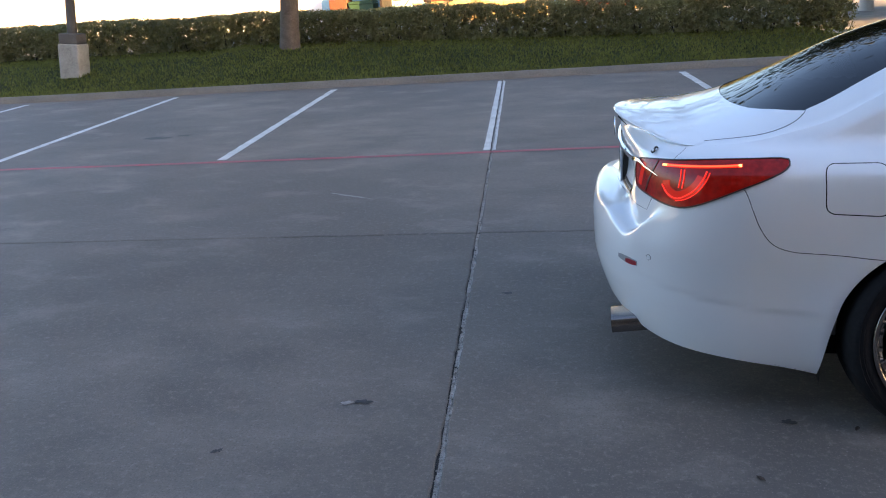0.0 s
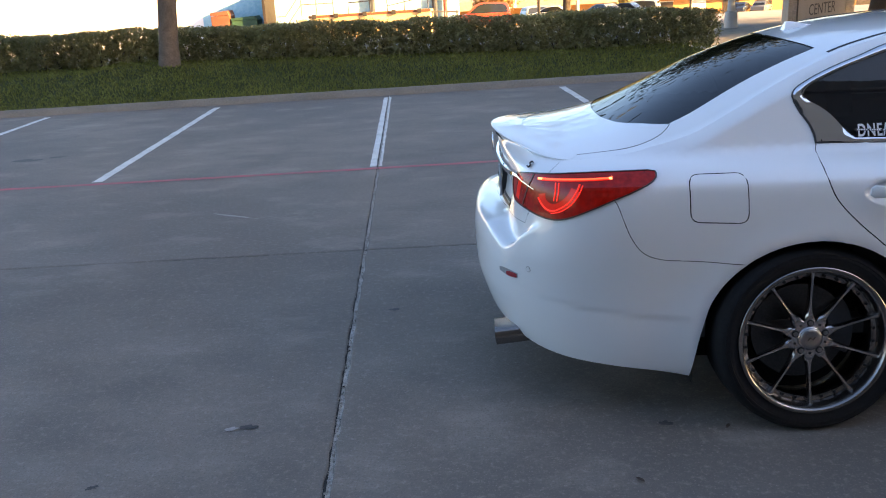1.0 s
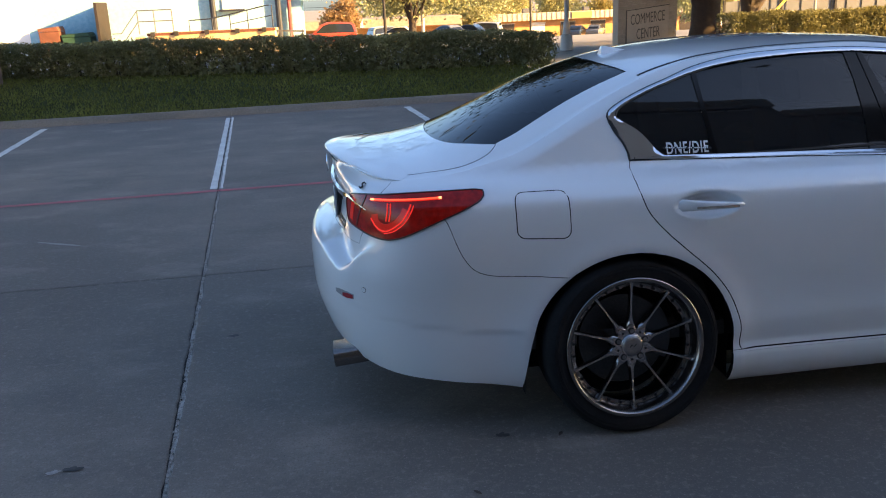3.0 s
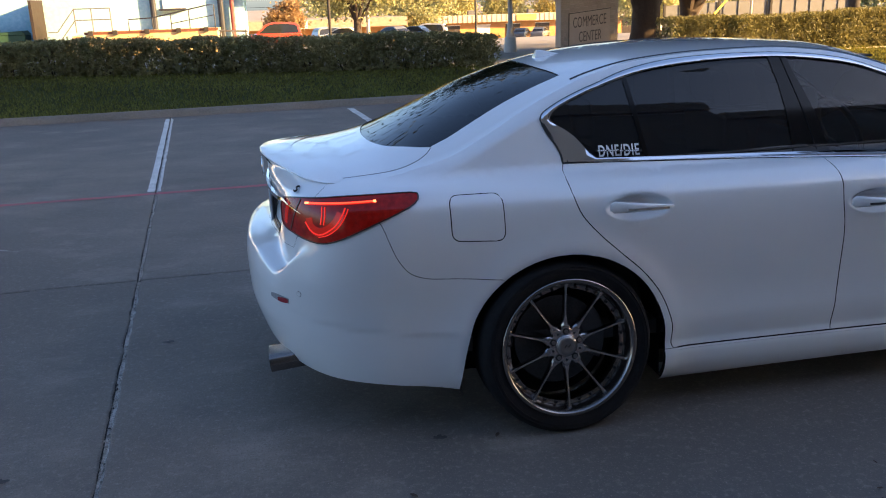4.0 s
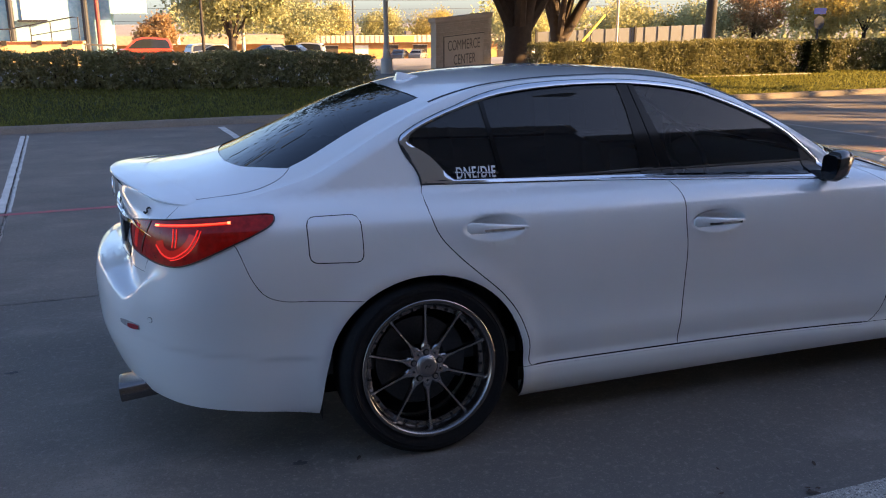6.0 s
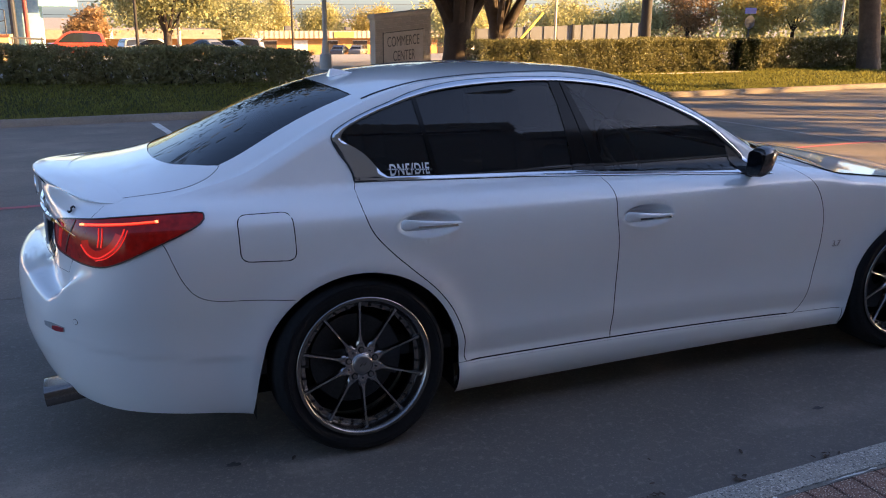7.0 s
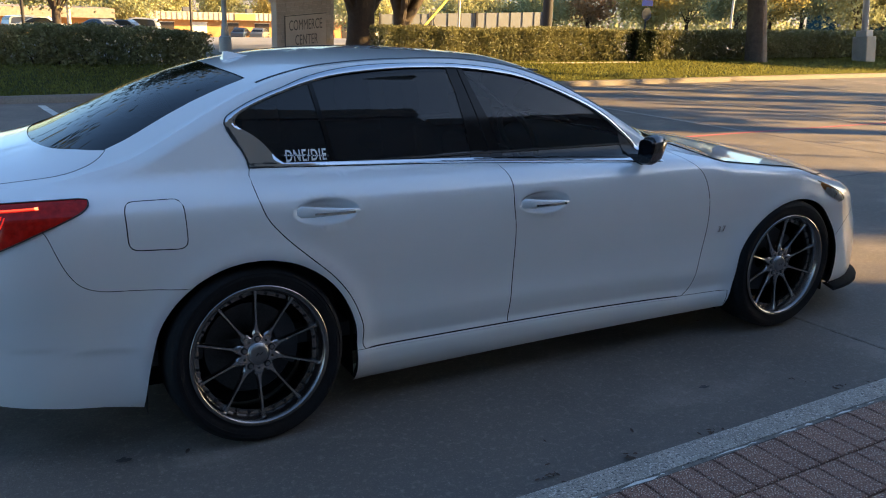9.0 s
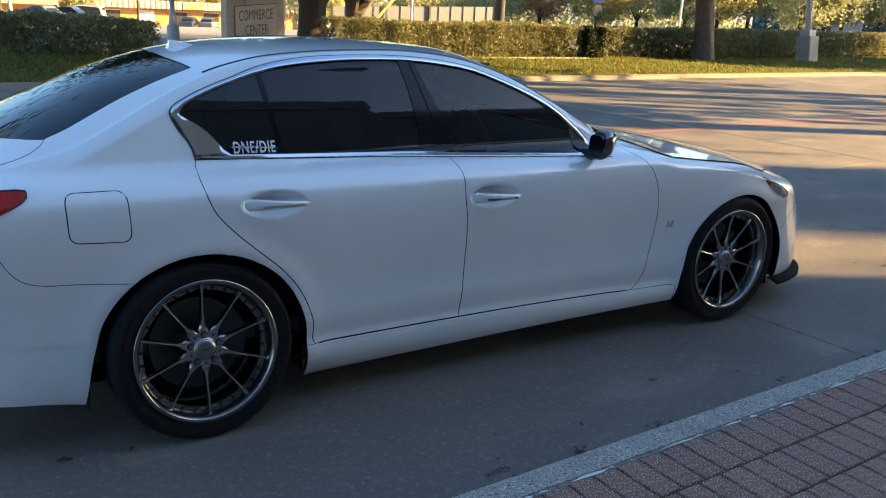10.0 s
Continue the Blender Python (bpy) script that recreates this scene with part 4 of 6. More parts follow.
def parked_car(at, turn, paint, label, long=4.5, wide=1.8, high=1.45, tall=False):
    t = thing("parked_car", label, "car", (at[0], at[1], fall(at[1])), turn, "parked cars")
    L, W = long / 2, wide / 2
    low = [(-L, .32), (-L, .72), (-L * .93, .86), (-L * .55, .93), (L * .35, .93), (L * .8, .84), (L * .98, .68), (L, .36), (L * .9, .24), (-L * .92, .24)]
    back, rear = (.97, .90) if tall else (.74, .52)
    cab = [(-L * back, .9), (-L * rear, high - .22), (-L * (rear - .08), high - .08), (-L * .38, high - .01), (-L * .1, high), (L * .06, high - .04), (L * .2, high - .16), (L * .5, .92)]
    b = Build()
    rings = []
    for y, k in ((-W, .94), (-W * .96, 1), (W * .96, 1), (W, .94)):
        rings += [(x * (k if abs(x) > L * .8 else 1), y, .55 + (z - .55) * (.96 if k < 1 else 1)) for x, z in low]
    n = len(low)
    b.add(rings, [(i * n + j, i * n + (j + 1) % n, (i + 1) * n + (j + 1) % n, (i + 1) * n + j) for i in range(3) for j in range(n)] + [tuple(range(n)), tuple(range(3 * n, 4 * n))])
    part("body", b, paint, t, bevel=.03, soft=True)
    b = Build()
    m = len(cab)
    b.add([(x, y * (W * .95 - .28 * (z - .9)), z) for y in (-1, 1) for x, z in cab], [tuple(range(m)), tuple(range(m, 2 * m))] + [(i, (i + 1) % m, m + (i + 1) % m, m + i) for i in range(m)])
    part("roof", b, paint, t, bevel=.03)
    cx = sum(p[0] for p in cab) / m
    for y in (-1, 1):
        g = [(cx + (x - cx) * .88, .95 + (z - .95) * .82 + .02) for x, z in cab]
        part("side_window", Build().add([(x, y * (W * .95 - .28 * (z - .9) + .012), z) for x, z in g], [tuple(range(m))]), CAR_GLASS, t, fix=False)
        for x in (-L * .1, -L * (rear - .06)):
            part("pillar", Build().box((x - .035, -.008, .93), (x + .035, .008, high - .1), Matrix.Translation((0, y * (W * .95 + .012 - .28 * (high - 1.0) * .5), 0)) @ Matrix.Rotation(.28 * y, 4, "X") @ Matrix.Translation((0, 0, 0))), paint, t)
    for x0, x1, zt in ((cab[0][0], cab[1][0], cab[1][1] + .06), (cab[7][0], cab[6][0], cab[6][1] + .06)):
        s = .02 if x0 > 0 else -.02
        part("windscreen", Build().add([(x0 * .97 + s, -W * .82, .97), (x0 * .97 + s, W * .82, .97), (x1 + s, W * .68, zt - .06), (x1 + s, -W * .68, zt - .06)], [(0, 1, 2, 3)]), CAR_GLASS, t, fix=False)
    for x in (-L * .62, L * .62):
        for y in (-W, W):
            w = part("wheel", Build().lathe([(.02, -.1), (.30, -.1), (.32, -.06), (.32, .06), (.30, .1), (.02, .1)], 20), RUBBER, t)
            w.location = (x, y * .9, .32)
            part("rim", Build().lathe([(.02, -.105 if y < 0 else .105), (.2, -.108 if y < 0 else .108)], 16), STEEL, w, fix=False)
    return t


parked_car((-2.3, 56.5), 180, CARS["red"], "red hatchback parked side-on across the street", 4.1, 1.75, 1.64, True)
parked_car((3.4, 84), 20, CARS["grey"], "dark pickup-like car parked far off", 4.8, 1.9, 1.7, True)
parked_car((3.45, 76), 170, CARS["white"], "white sedan parked across the street", 4.6)
parked_car((8.6, 80), 130, CARS["grey"], "grey sedan parked across the street", 4.6)
parked_car((10.9, 82), 150, CARS["navy"], "dark sedan parked across the street", 4.5)
parked_car((12.4, 84), 160, CARS["silver"], "silver sport utility car parked across the street", 4.7, 1.9, 1.7, True)
parked_car((30.7, 114), 60, CARS["navy"], "dark blue sedan parked before the shops")
parked_car((33.3, 114), 60, CARS["grey"], "dark grey sedan parked before the shops")
parked_car((43, 114), 60, CARS["red"], "red car parked before the shops")

shop = thing("shop_row", "low orange brick shop row with ribbed tan fascia", "shop building", (0, 118, fall(118)))
part("wall", Build().box((19.5, 0, -.3), (62, 16, 2.55)), STORE_WALL, shop)
part("fascia", Build().box((19.2, -1.2, 2.5), (62, .4, 3.5)), STORE_FASCIA, shop, "ribbed tan metal fascia")
for i in range(60):
    part("rib", Build().box((19.3 + i * .7, -1.26, 2.52), (19.42 + i * .7, -1.203, 3.48)), TAN_ROOF, shop)
part("shop_sign", Build().box((30.6, -1.32, 2.62), (33.5, -1.27, 3.4)), STORE_YELLOW, shop, "yellow shop sign")
part("shop_sign", Build().box((37.5, -1.32, 2.62), (41.5, -1.27, 3.4)), PIPE_RED, shop, "red shop sign")
for i in range(9):
    w = part("shop_window", Build().box((20.5 + i * 4.4, -.06, .35 if i % 2 else .1), (22.6 + i * 4.4, -.01, 2.1)), SHOP_LIGHT if i % 3 == 1 else SHOP_DARK, shop)
    part("frame", Build().box((20.4 + i * 4.4, -.08, 2.1), (22.7 + i * 4.4, -.012, 2.2)), SHOP_LIGHT, w)
part("vent", Build().box((24.5, 3, 3.5), (25.6, 4, 4.1)), FENCE, shop)
part("vent", Build().box((33.5, 3, 3.5), (34.3, 4, 4.0)), FENCE, shop)
part("annex", Build().box((15.5, .3, -.3), (19.4, 12, 2.9)), TAN_ROOF, shop)
shed = thing("far_shop", "long low tan building with flat canopy", "shop building", (0, 100, fall(100)))
part("wall", Build().box((-14, 0, -.3), (12, 10, 2.0)), STORE_WALL, shed)
part("canopy", Build().box((-14.5, -2.0, 2.0), (12.5, 10, 3.0)), TAN_ROOF, shed)
part("board", Build().box((-1.2, -2.08, 2.05), (.9, -2.01, 2.95)), SHOP_LIGHT, shed)

# monument sign: brick block, stone panel, cap and cut letters
mon = thing("monument_sign", "tan brick monument sign with engraved stone panel", "sign", (7.66, 21.0, .05), -4)
part("core", Build().box((-.93, -.16, 0), (.93, .68, 1.56)), SIGN_STONE, mon, bevel=.01)
part("cap", Build().box((-1.0, -.24, 1.62), (1.0, .76, 1.74)), SIGN_STONE, mon, bevel=.02)
part("cap", Build().box((-.96, -.2, 1.56), (.96, .72, 1.62)), SIGN_BRICK, mon)
brick = Build().box((0, 0, 0), (1, 1, 1)).mesh("brick")
brick.materials.append(SIGN_BRICK)
for r in range(13):
    z = .02 + r * .118
    if r >= 10:
        for c in range(-1, 7):
            x0, x1 = max(-.955, -.95 + c * .30 + (.15 if r % 2 else 0)), min(.955, -.95 + c * .30 + .288 + (.15 if r % 2 else 0))
            if x1 - x0 > .04:
                o = new("brick", brick)
                o.parent, o.location, o.scale = mon, (x0, -.2 + random.uniform(0, .006), z), (x1 - x0, .06, .106)
    for x0 in (-.955, .70):
        if r < 10:
            cut = (.0, .12 if r % 2 else .17, .255)
            for q in range(2):
                o = new("brick", brick)
                o.parent, o.location, o.scale = mon, (x0 + cut[q], -.2 + random.uniform(0, .006), z), (cut[q + 1] - cut[q] - .012, .06, .106)
    for c in range(4):
        y0, y1 = max(-.13, -.13 + c * .3 - (.15 if r % 2 else 0)), min(.7, -.13 + c * .3 + .288 - (.15 if r % 2 else 0))
        if y1 - y0 > .04:
            o = new("brick", brick)
            o.parent, o.location, o.scale = mon, (.915 + random.uniform(-.006, 0), y0, z), (.06, y1 - y0, .106)
part("panel", Build().box((-.68, -.205, .05), (.68, -.165, 1.14)), SIGN_STONE, mon, "engraved cast-stone panel")
part("panel_frame", Build().box((-.70, -.215, .03), (-.672, -.166, 1.17)), SIGN_LETTER, mon)
part("panel_frame", Build().box((-.70, -.215, 1.145), (.70, -.166, 1.168)), SIGN_LETTER, mon)


def words(text, size, at, m, material, parent, wide=1.0, depth=.004, bold=0.0, space=1.0):
    c = bpy.data.curves.new("lettering", "FONT")
    c.body, c.size, c.extrude, c.align_x, c.offset, c.space_character = text, size, depth, "CENTER", bold, space
    o = bpy.data.objects.new("tmp", c)
    scene.collection.objects.link(o)
    bpy.context.view_layer.update()
    me = bpy.data.meshes.new_from_object(o.evaluated_get(bpy.context.evaluated_depsgraph_get()))
    bpy.data.objects.remove(o)
    me.transform(m @ Matrix.Diagonal((wide, 1, 1, 1)))
    ob = part("lettering", me, material, parent)
    ob.location = at
    return ob


flat_text = pose(0, 0, 0, 90, 0, 0)
words("COMMERCE", .44, (.0, -.209, .72), flat_text, SIGN_LETTER, mon, .47)
words("CENTER", .44, (.02, -.209, .28), flat_text, SIGN_LETTER, mon, .47)
mon.scale = (.9, .9, .96)
mon.location.x += .05
# the cap and panel rise a little to one side
for o in mon.children:
    if o.data is not brick:
        o.data.transform(Matrix.Shear("XY", 4, (0, 0)) @ Matrix(((1, 0, 0, 0), (0, 1, 0, 0), (.10, 0, 1, 0), (0, 0, 0, 1))))
    else:
        o.location.z += .10 * o.location.x


def lamp_pole(at, base_w, base_h, r, high, label, material, white=False, lean=(0, 0), base=POLE_BASE):
    t = thing("lamp_post", label, "lamp post", at, 4)
    t.matrix_world = pose(*at, lean[0], lean[1], 4)
    if white:
        part("base", Build().tube([(0, 0, -.3), (0, 0, .40), (0, 0, .44), (0, 0, .8)], [base_w, base_w * .86, base_w * .62, base_w * .42], 18), POLE_LIGHT, t, soft=True)
    else:
        part("base", Build().prism(rounded([(-base_w, -base_w), (base_w, -base_w), (base_w, base_w), (-base_w, base_w)], .05), -.2, base_h), base, t, bevel=.02)
        part("shoe", Build().box((-.19, -.19, base_h), (.19, .19, base_h + .2)), material, t, bevel=.02)
    part("pole", Build().tube([(0, 0, .7 if white else base_h + .2), (0, 0, high)], [r, r * .75], 12), material, t, soft=True)
    part("arm", Build().tube([(0, 0, high - .15), (.9, 0, high)], .05, 8), material, t)
    part("lamp_head", Build().box((.8, -.2, high - .06), (1.5, .2, high + .1)), material, t, bevel=.03)
    return t


lamp_pole((-11.72, 11.62, .09), .215, .78, .095, 7.5, "square lamp post on a worn concrete base in the lawn", POLE_WORN, lean=(-2, 6), base=BASE_SHADED)
lamp_pole((25.35, 15.2, .13), .27, .86, .11, 8, "lamp post on a pale concrete base in the lawn", POLE_LIGHT, lean=(-7, 0))
lamp_pole((5.85, 23, .0), .21, .75, .078, 9, "pale painted lamp post with a flared white base", POLE_LIGHT, True)


def plain_pole(x, y, r, high, material, label):
    t = thing("utility_pole", label, "pole", (x, y, fall(y)))
    part("shaft", Build().tube([(0, 0, -.2), (0, 0, high)], [r, r * .8], 10), material, t, soft=True)
    part("crossarm", Build().box((-1.1, -.08, high - .7), (1.1, .08, high - .55)), material, t)
    return t


plain_pole(2.05, 66, .12, 10, POLE_DARK, "thin dark utility pole")
plain_pole(5.7, 73, .16, 11, POLE_LIGHT, "pale utility pole across the street")
plain_pole(24.75, 33, .27, 9, POLE_DARK, "thick dark timber utility pole")
plain_pole(19.4, 92, .12, 10, POLE_DARK, "thin dark utility pole")
plain_pole(18.5, 31, .06, 6, POLE_LIGHT, "thin pole by the fence")
plain_pole(47, 42, .09, 9, POLE_LIGHT, "thin pale pole among the trees")
b = Build()
b.tube([(15.45, 29, .35), (17.85, 31, 1.75)], .05, 8)
tagged(part("guy_wire_guard", b, YELLOW), "bright yellow guy wire guard slanting up behind the hedge", "wire guard")
b = Build()
b.tube([(17.85, 31, 1.75), (24.75, 33, 8)], .012, 5)
tagged(part("guy_wire", b, POLE_DARK), "thin steel guy wire to the timber pole", "wire")
for z, y0 in ((2.2, 74), (3.0, 74), (1.1, 70)):
    b = Build()
    b.tube([(-30 + i * 5, y0 + i * .4, z + fall(75) + 2.2 + .004 * (i * 5 - 40) ** 2 * .1) for i in range(17)], .018, 4)
    tagged(part("overhead_wire", b, POLE_DARK), "thin overhead wire between utility poles", "wire", "overhead wires")

fence = thing("metal_fence", "pale grey corrugated metal fence behind the hedge", "fence", (0, 40, 0))
for i in range(26):
    x = 18.6 + i * .42
    part("panel", Build().box((x, (i % 2) * .05, fall(40) - .1), (x + .41, .04 + (i % 2) * .05, .92 + i * .014)), FENCE, fence)
for x in (18.5, 21.6, 24.6, 29.3):
    part("post", Build().box((x, -.08, fall(40) - .1), (x + .12, -.003, 1.0 + (x - 18.5) * .034)), POLE_DARK, fence)
ss = thing("street_sign", "street sign with bare metal back and blue name plate", "street sign", (37.3, 40, fall(40)))
part("post", Build().tube([(0, 0, -.1), (0, 0, 2.75)], .04, 8), SIGN_GREY, ss)
part("octagon", Build().prism([(.42 * math.cos(a), 1.85 + .42 * math.sin(a)) for a in np.arange(8) * math.pi / 4 + .39], -.03, -.05, "y"), SIGN_GREY, ss)
part("name_plate", Build().box((-.45, -.05, 2.36), (.45, -.03, 2.72)), SIGN_BLUE, ss)

tower = thing("glass_office", "pale office block with teal glazing behind trees", "building", (78, 52, fall(52)), -55)
part("wall", Build().box((-4, 0, -1), (30, 14, 12)), OFFICE_WALL, tower)
part("glazing", Build().box((-7, .4, -1), (-4.004, 12, 12)), OFFICE_GLASS, tower)
for i in range(5):
    for z in (1.0, 4.2, 7.4):
        part("window", Build().box((-2.5 + i * 6, -.06, z), (.6 + i * 6, -.005, z + 1.7)), OFFICE_GLASS, tower)

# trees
tree((-7.85, 13.5, .28), 9, (5.4, 3.3, 9.5), .20, SHADE_DARK_OAK, 30000, "street tree with a pale straight trunk in the lawn", 3, 6, .17, lean=(.09, .02), bark=PALE_BARK, forks=((-.75, .1, 2.6, .13), (.8, 0, 2.7, .12)))
tree((20.25, 15.2, .15), 8.5, (3.6, 3.6, 8.5), .295, SHADE_DARK_OAK, 9000, "tree with a leaning brown trunk in the lawn", 4, 6, .42, lean=(-.06, .08), bark=PALE_BARK)
tree((9.95, 22, .05), 8, (10.6, 3.5, 9.4), .46, SHADE_DARK_OAK, 60000, "large live oak with a dark forked trunk beside the sign", 6, 4, .17, forks=((-1.3, .3, 4.2, .26), (.9, -.3, 4.4, .24)))
tree((14.2, 28, -.1), 8, (3.6, 3.2, 7.8), .34, SHADE_DARK_OAK, 8000, "dark oak with a low fork behind the hedge", 7, 4, .13, forks=((-.5, .2, 4.0, .22), (1.9, -.2, 3.4, .2)))
tree((4.7, 72, fall(72)), 9, (4.9, 2.0, 9), .36, HAZED_OAK, 16000, "spreading dark green oak across the street", 8, 7, .2, .16)
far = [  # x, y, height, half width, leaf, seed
    (-1.5, 92, 5.0, 2.0, AUTUMN_LEAF), (15.5, 108, 7.2, 4.6, HAZED_OAK), (19.5, 128, 9.5, 3.6, HAZED_OAK), (26.5, 140, 11, 3.6, HAZED_GREEN),
    (35, 142, 9.5, 4.5, HAZED_GREEN), (44, 140, 9, 4.5, YELLOW_LEAF), (50, 34, 6.0, 3.0, HAZED_OAK),
    (30, 70, 6.6, 3.4, HAZED_GREEN), (35, 74, 7.6, 3.6, HAZED_OAK), (40, 68, 6.6, 3.2, HAZED_GREEN), (44, 70, 5.6, 2.8, YELLOW_LEAF),
    (47, 66, 6.8, 3.2, HAZED_GREEN), (51, 64, 6.4, 3.2, AUTUMN_LEAF), (53, 58, 6.2, 3.0, YELLOW_LEAF), (58, 58, 6.6, 3.6, HAZED_GREEN), (56, 50, 6.2, 3.0, HAZED_OAK),
    (60, 50, 7.0, 2.6, YELLOW_LEAF), (64, 50, 7.4, 3.6, HAZED_GREEN), (68, 48, 7.2, 3.4, HAZED_GREEN), (64, 42, 5.8, 3.0, HAZED_OAK), (70, 41, 6.6, 3.0, HAZED_GREEN), (75, 38, 7.2, 3.4, HAZED_OAK), (72, 46, 6.5, 3.0, HAZED_OAK)]
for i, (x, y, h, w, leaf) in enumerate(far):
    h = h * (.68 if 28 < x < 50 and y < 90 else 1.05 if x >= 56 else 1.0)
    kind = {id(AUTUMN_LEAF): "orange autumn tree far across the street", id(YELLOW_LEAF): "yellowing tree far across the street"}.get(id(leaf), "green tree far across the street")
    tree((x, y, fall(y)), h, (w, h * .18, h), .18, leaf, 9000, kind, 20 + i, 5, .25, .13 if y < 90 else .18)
belt = np.random.default_rng(77)
n = 26000
bx = belt.uniform(-60, 210, n)
bh = (7 + 2.5 * np.sin(bx * .11) + 2 * np.sin(bx * .31 + 1) + 1.2 * np.sin(bx * .83)) * belt.uniform(0, 1, n) ** .7
pts = np.stack([bx, 175 - .45 * np.maximum(bx - 30, 0) + belt.normal(0, 4, n), fall(150) + bh], 1)
tagged(part("far_woods", leaf_mesh("far_woods", pts, .55, belt), HAZED_GREEN), "belt of distant trees on the skyline", "trees", kind="stuff")
# unseen lot trees beside the drive, added so their crowns shade the stalls
for i, (x, y, h, w, lo, n) in enumerate([
        (20, -5.55, 14, 1.75, 1.2, 20000), (20.6, -.6, 11, 4.4, 4.4, 17000), (20.8, 4.0, 11, 4.6, 5.4, 18000),
        (30.4, -5, 16.5, 5.0, 10.2, 20000), (30, 0, 16.5, 5.4, 10.2, 20000), (31, 1.0, 16, 3.6, 10.0, 14000), (44, -18.4, 21, 2.6, 13.5, 5000), (43, -15.0, 21, 3.4, 13.5, 12000), (35.5, 10.2, 8.5, 3.0, 2.6, 12000), (44.5, 8.0, 9.5, 3.4, 3.0, 14000),
        (27, 3.2, 9, 3.2, 3.0, 330), (29.5, -1.4, 8, 3.0, 2.8, 300)]):
    tree((x, y, -.02), h, (w, lo, h), .24, SHADE_DARK_OAK, n, "parking lot tree with a dense dark crown" if lo < 2 else "parking lot tree with a high dense crown", 60 + i, 6, .40, .24)
# ---- the white sedan ----
from mathutils.geometry import delaunay_2d_cdt


def sheet(grid, lines):
    """Triangles over plane points with the given lines kept as edges."""
    pts, edges = [Vector(p) for p in grid], []
    for line, closed in lines:
        k = len(pts)
        pts += [Vector(p) for p in line]
        n = len(line)
        edges += [(k + i, k + (i + 1) % n) for i in range(n if closed else n - 1)]
    v, _, f, *_ = delaunay_2d_cdt(pts, edges, [], 0, 1e-5)
    return np.array([tuple(p) for p in v]), np.array([t for t in f if len(t) == 3])


def panel(name, uv, tris, shape, normal, side, material, parent, label="", out=0.0, gap=0.0, rim=None, lip=.012):
    """One body panel out of triangles in the plane; its seam edges stand apart and fold inward."""
    used = np.unique(tris)
    back = -np.ones(len(uv), int)
    back[used] = np.arange(len(used))
    q, t = uv[used], back[tris]
    P, N = shape(q[:, 0], q[:, 1]), normal(q[:, 0], q[:, 1])
    P = P + N * out
    count = {}
    for a, b, c in t:
        for e in ((a, b), (b, c), (c, a)):
            key = (min(e), max(e))
            count[key] = count.get(key, []) + [e]
    border = [e[0] for e in count.values() if len(e) == 1]
    faces = [tuple(int(i) for i in x) for x in t]
    verts, norms, plain = [P], [N], len(faces)
    free = set() if rim is None else set(np.nonzero(rim(q[:, 0], q[:, 1]))[0].tolist())
    seam = sorted({i for e in border for i in e} - free)
    if gap and seam:
        inward = np.zeros_like(P)
        for tri in t:
            c = P[tri].mean(0)
            inward[tri] += c - P[tri]
        d = inward[seam]
        d -= N[seam] * (d * N[seam]).sum(1, keepdims=True)
        P[seam] += d / np.maximum(np.linalg.norm(d, axis=1, keepdims=True), 1e-9) * gap
        k = len(P)
        index = {s: k + i for i, s in enumerate(seam)}
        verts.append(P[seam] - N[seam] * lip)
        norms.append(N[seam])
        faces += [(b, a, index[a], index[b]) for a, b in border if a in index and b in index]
    V, M = np.concatenate(verts), np.concatenate(norms)
    if side < 0:
        V, M = V * (1, -1, 1), M * (1, -1, 1)
        faces = [f[::-1] for f in faces]
    me = bpy.data.meshes.new(name)
    me.from_pydata(V.tolist(), [], [tuple(int(i) for i in f) for f in faces])
    for p in me.polygons:
        p.use_smooth = True
    me.normals_split_custom_set_from_vertices(M.tolist())
    ob = part(name, me, material, parent, label)
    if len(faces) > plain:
        # folded lips are black: the shade in the panel gaps put into colour
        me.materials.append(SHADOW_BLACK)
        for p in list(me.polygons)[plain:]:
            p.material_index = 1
    return ob


car = thing("sedan", "pearl white four-door sedan with tinted windows, tail lamps lit", "car")

# side sheets
us = np.concatenate([np.linspace(XJ - LR, XJ, 44), np.arange(XJ + .03, XF, .03), np.linspace(XF, XF + LF, 40)])
grid = []
for u in us:
    zb, zt = float(low_z(u)), float(top_z(u))
    grid += [(u, z) for z in np.linspace(zb, zt, 42)]
    if -.95 < u < 2.75:
        grid += [(u, z) for z in (.885, .895, .905, .915, .925, .935, .945, .955, .97) if z < zt - .01]
    if .3 < u < 2.5:
        low = float(np.interp(u, [.43, .7, 1.104, 1.5, 1.9, 2.12], [.277, .281, .284, .283, .275, .267]))
        grid += [(u, low + z) for z in (-.03, -.018, -.009, .010, .02, .03, .045, .06, .08)]
    if u < -.7:
        grid += [(u, z + float(crease_z(u)) - .70) for z in (.674, .684, .691, .698, .705, .712, .721, .731)]
for u in np.arange(-1.2, -.9, .009):
    grid += [(u, z + float(crease_z(u)) - .70) for z in np.arange(.66, .76, .009)]
for hx, hz in HANDLES:
    grid = [p for p in grid if ((p[0] - hx) / .132) ** 2 + ((p[1] - hz) / .05) ** 2 > 1.16]
    grid += [(hx + .132 * r * math.cos(a), hz + .05 * r * math.sin(a)) for r in (.15, .3, .45, .6, .7, .8, .88, .94, .98, 1.0, 1.03) for a in np.linspace(0, 2 * math.pi, 73)[:-1]]
bottom = [(u, float(low_z(u))) for u in us]
upper = [(u, float(top_z(u))) for u in us]
HEAD = rounded([(2.975, .793), (3.10, .757), (3.24, .712), (3.27, .672), (3.2, .66), (3.09, .705)], .022)
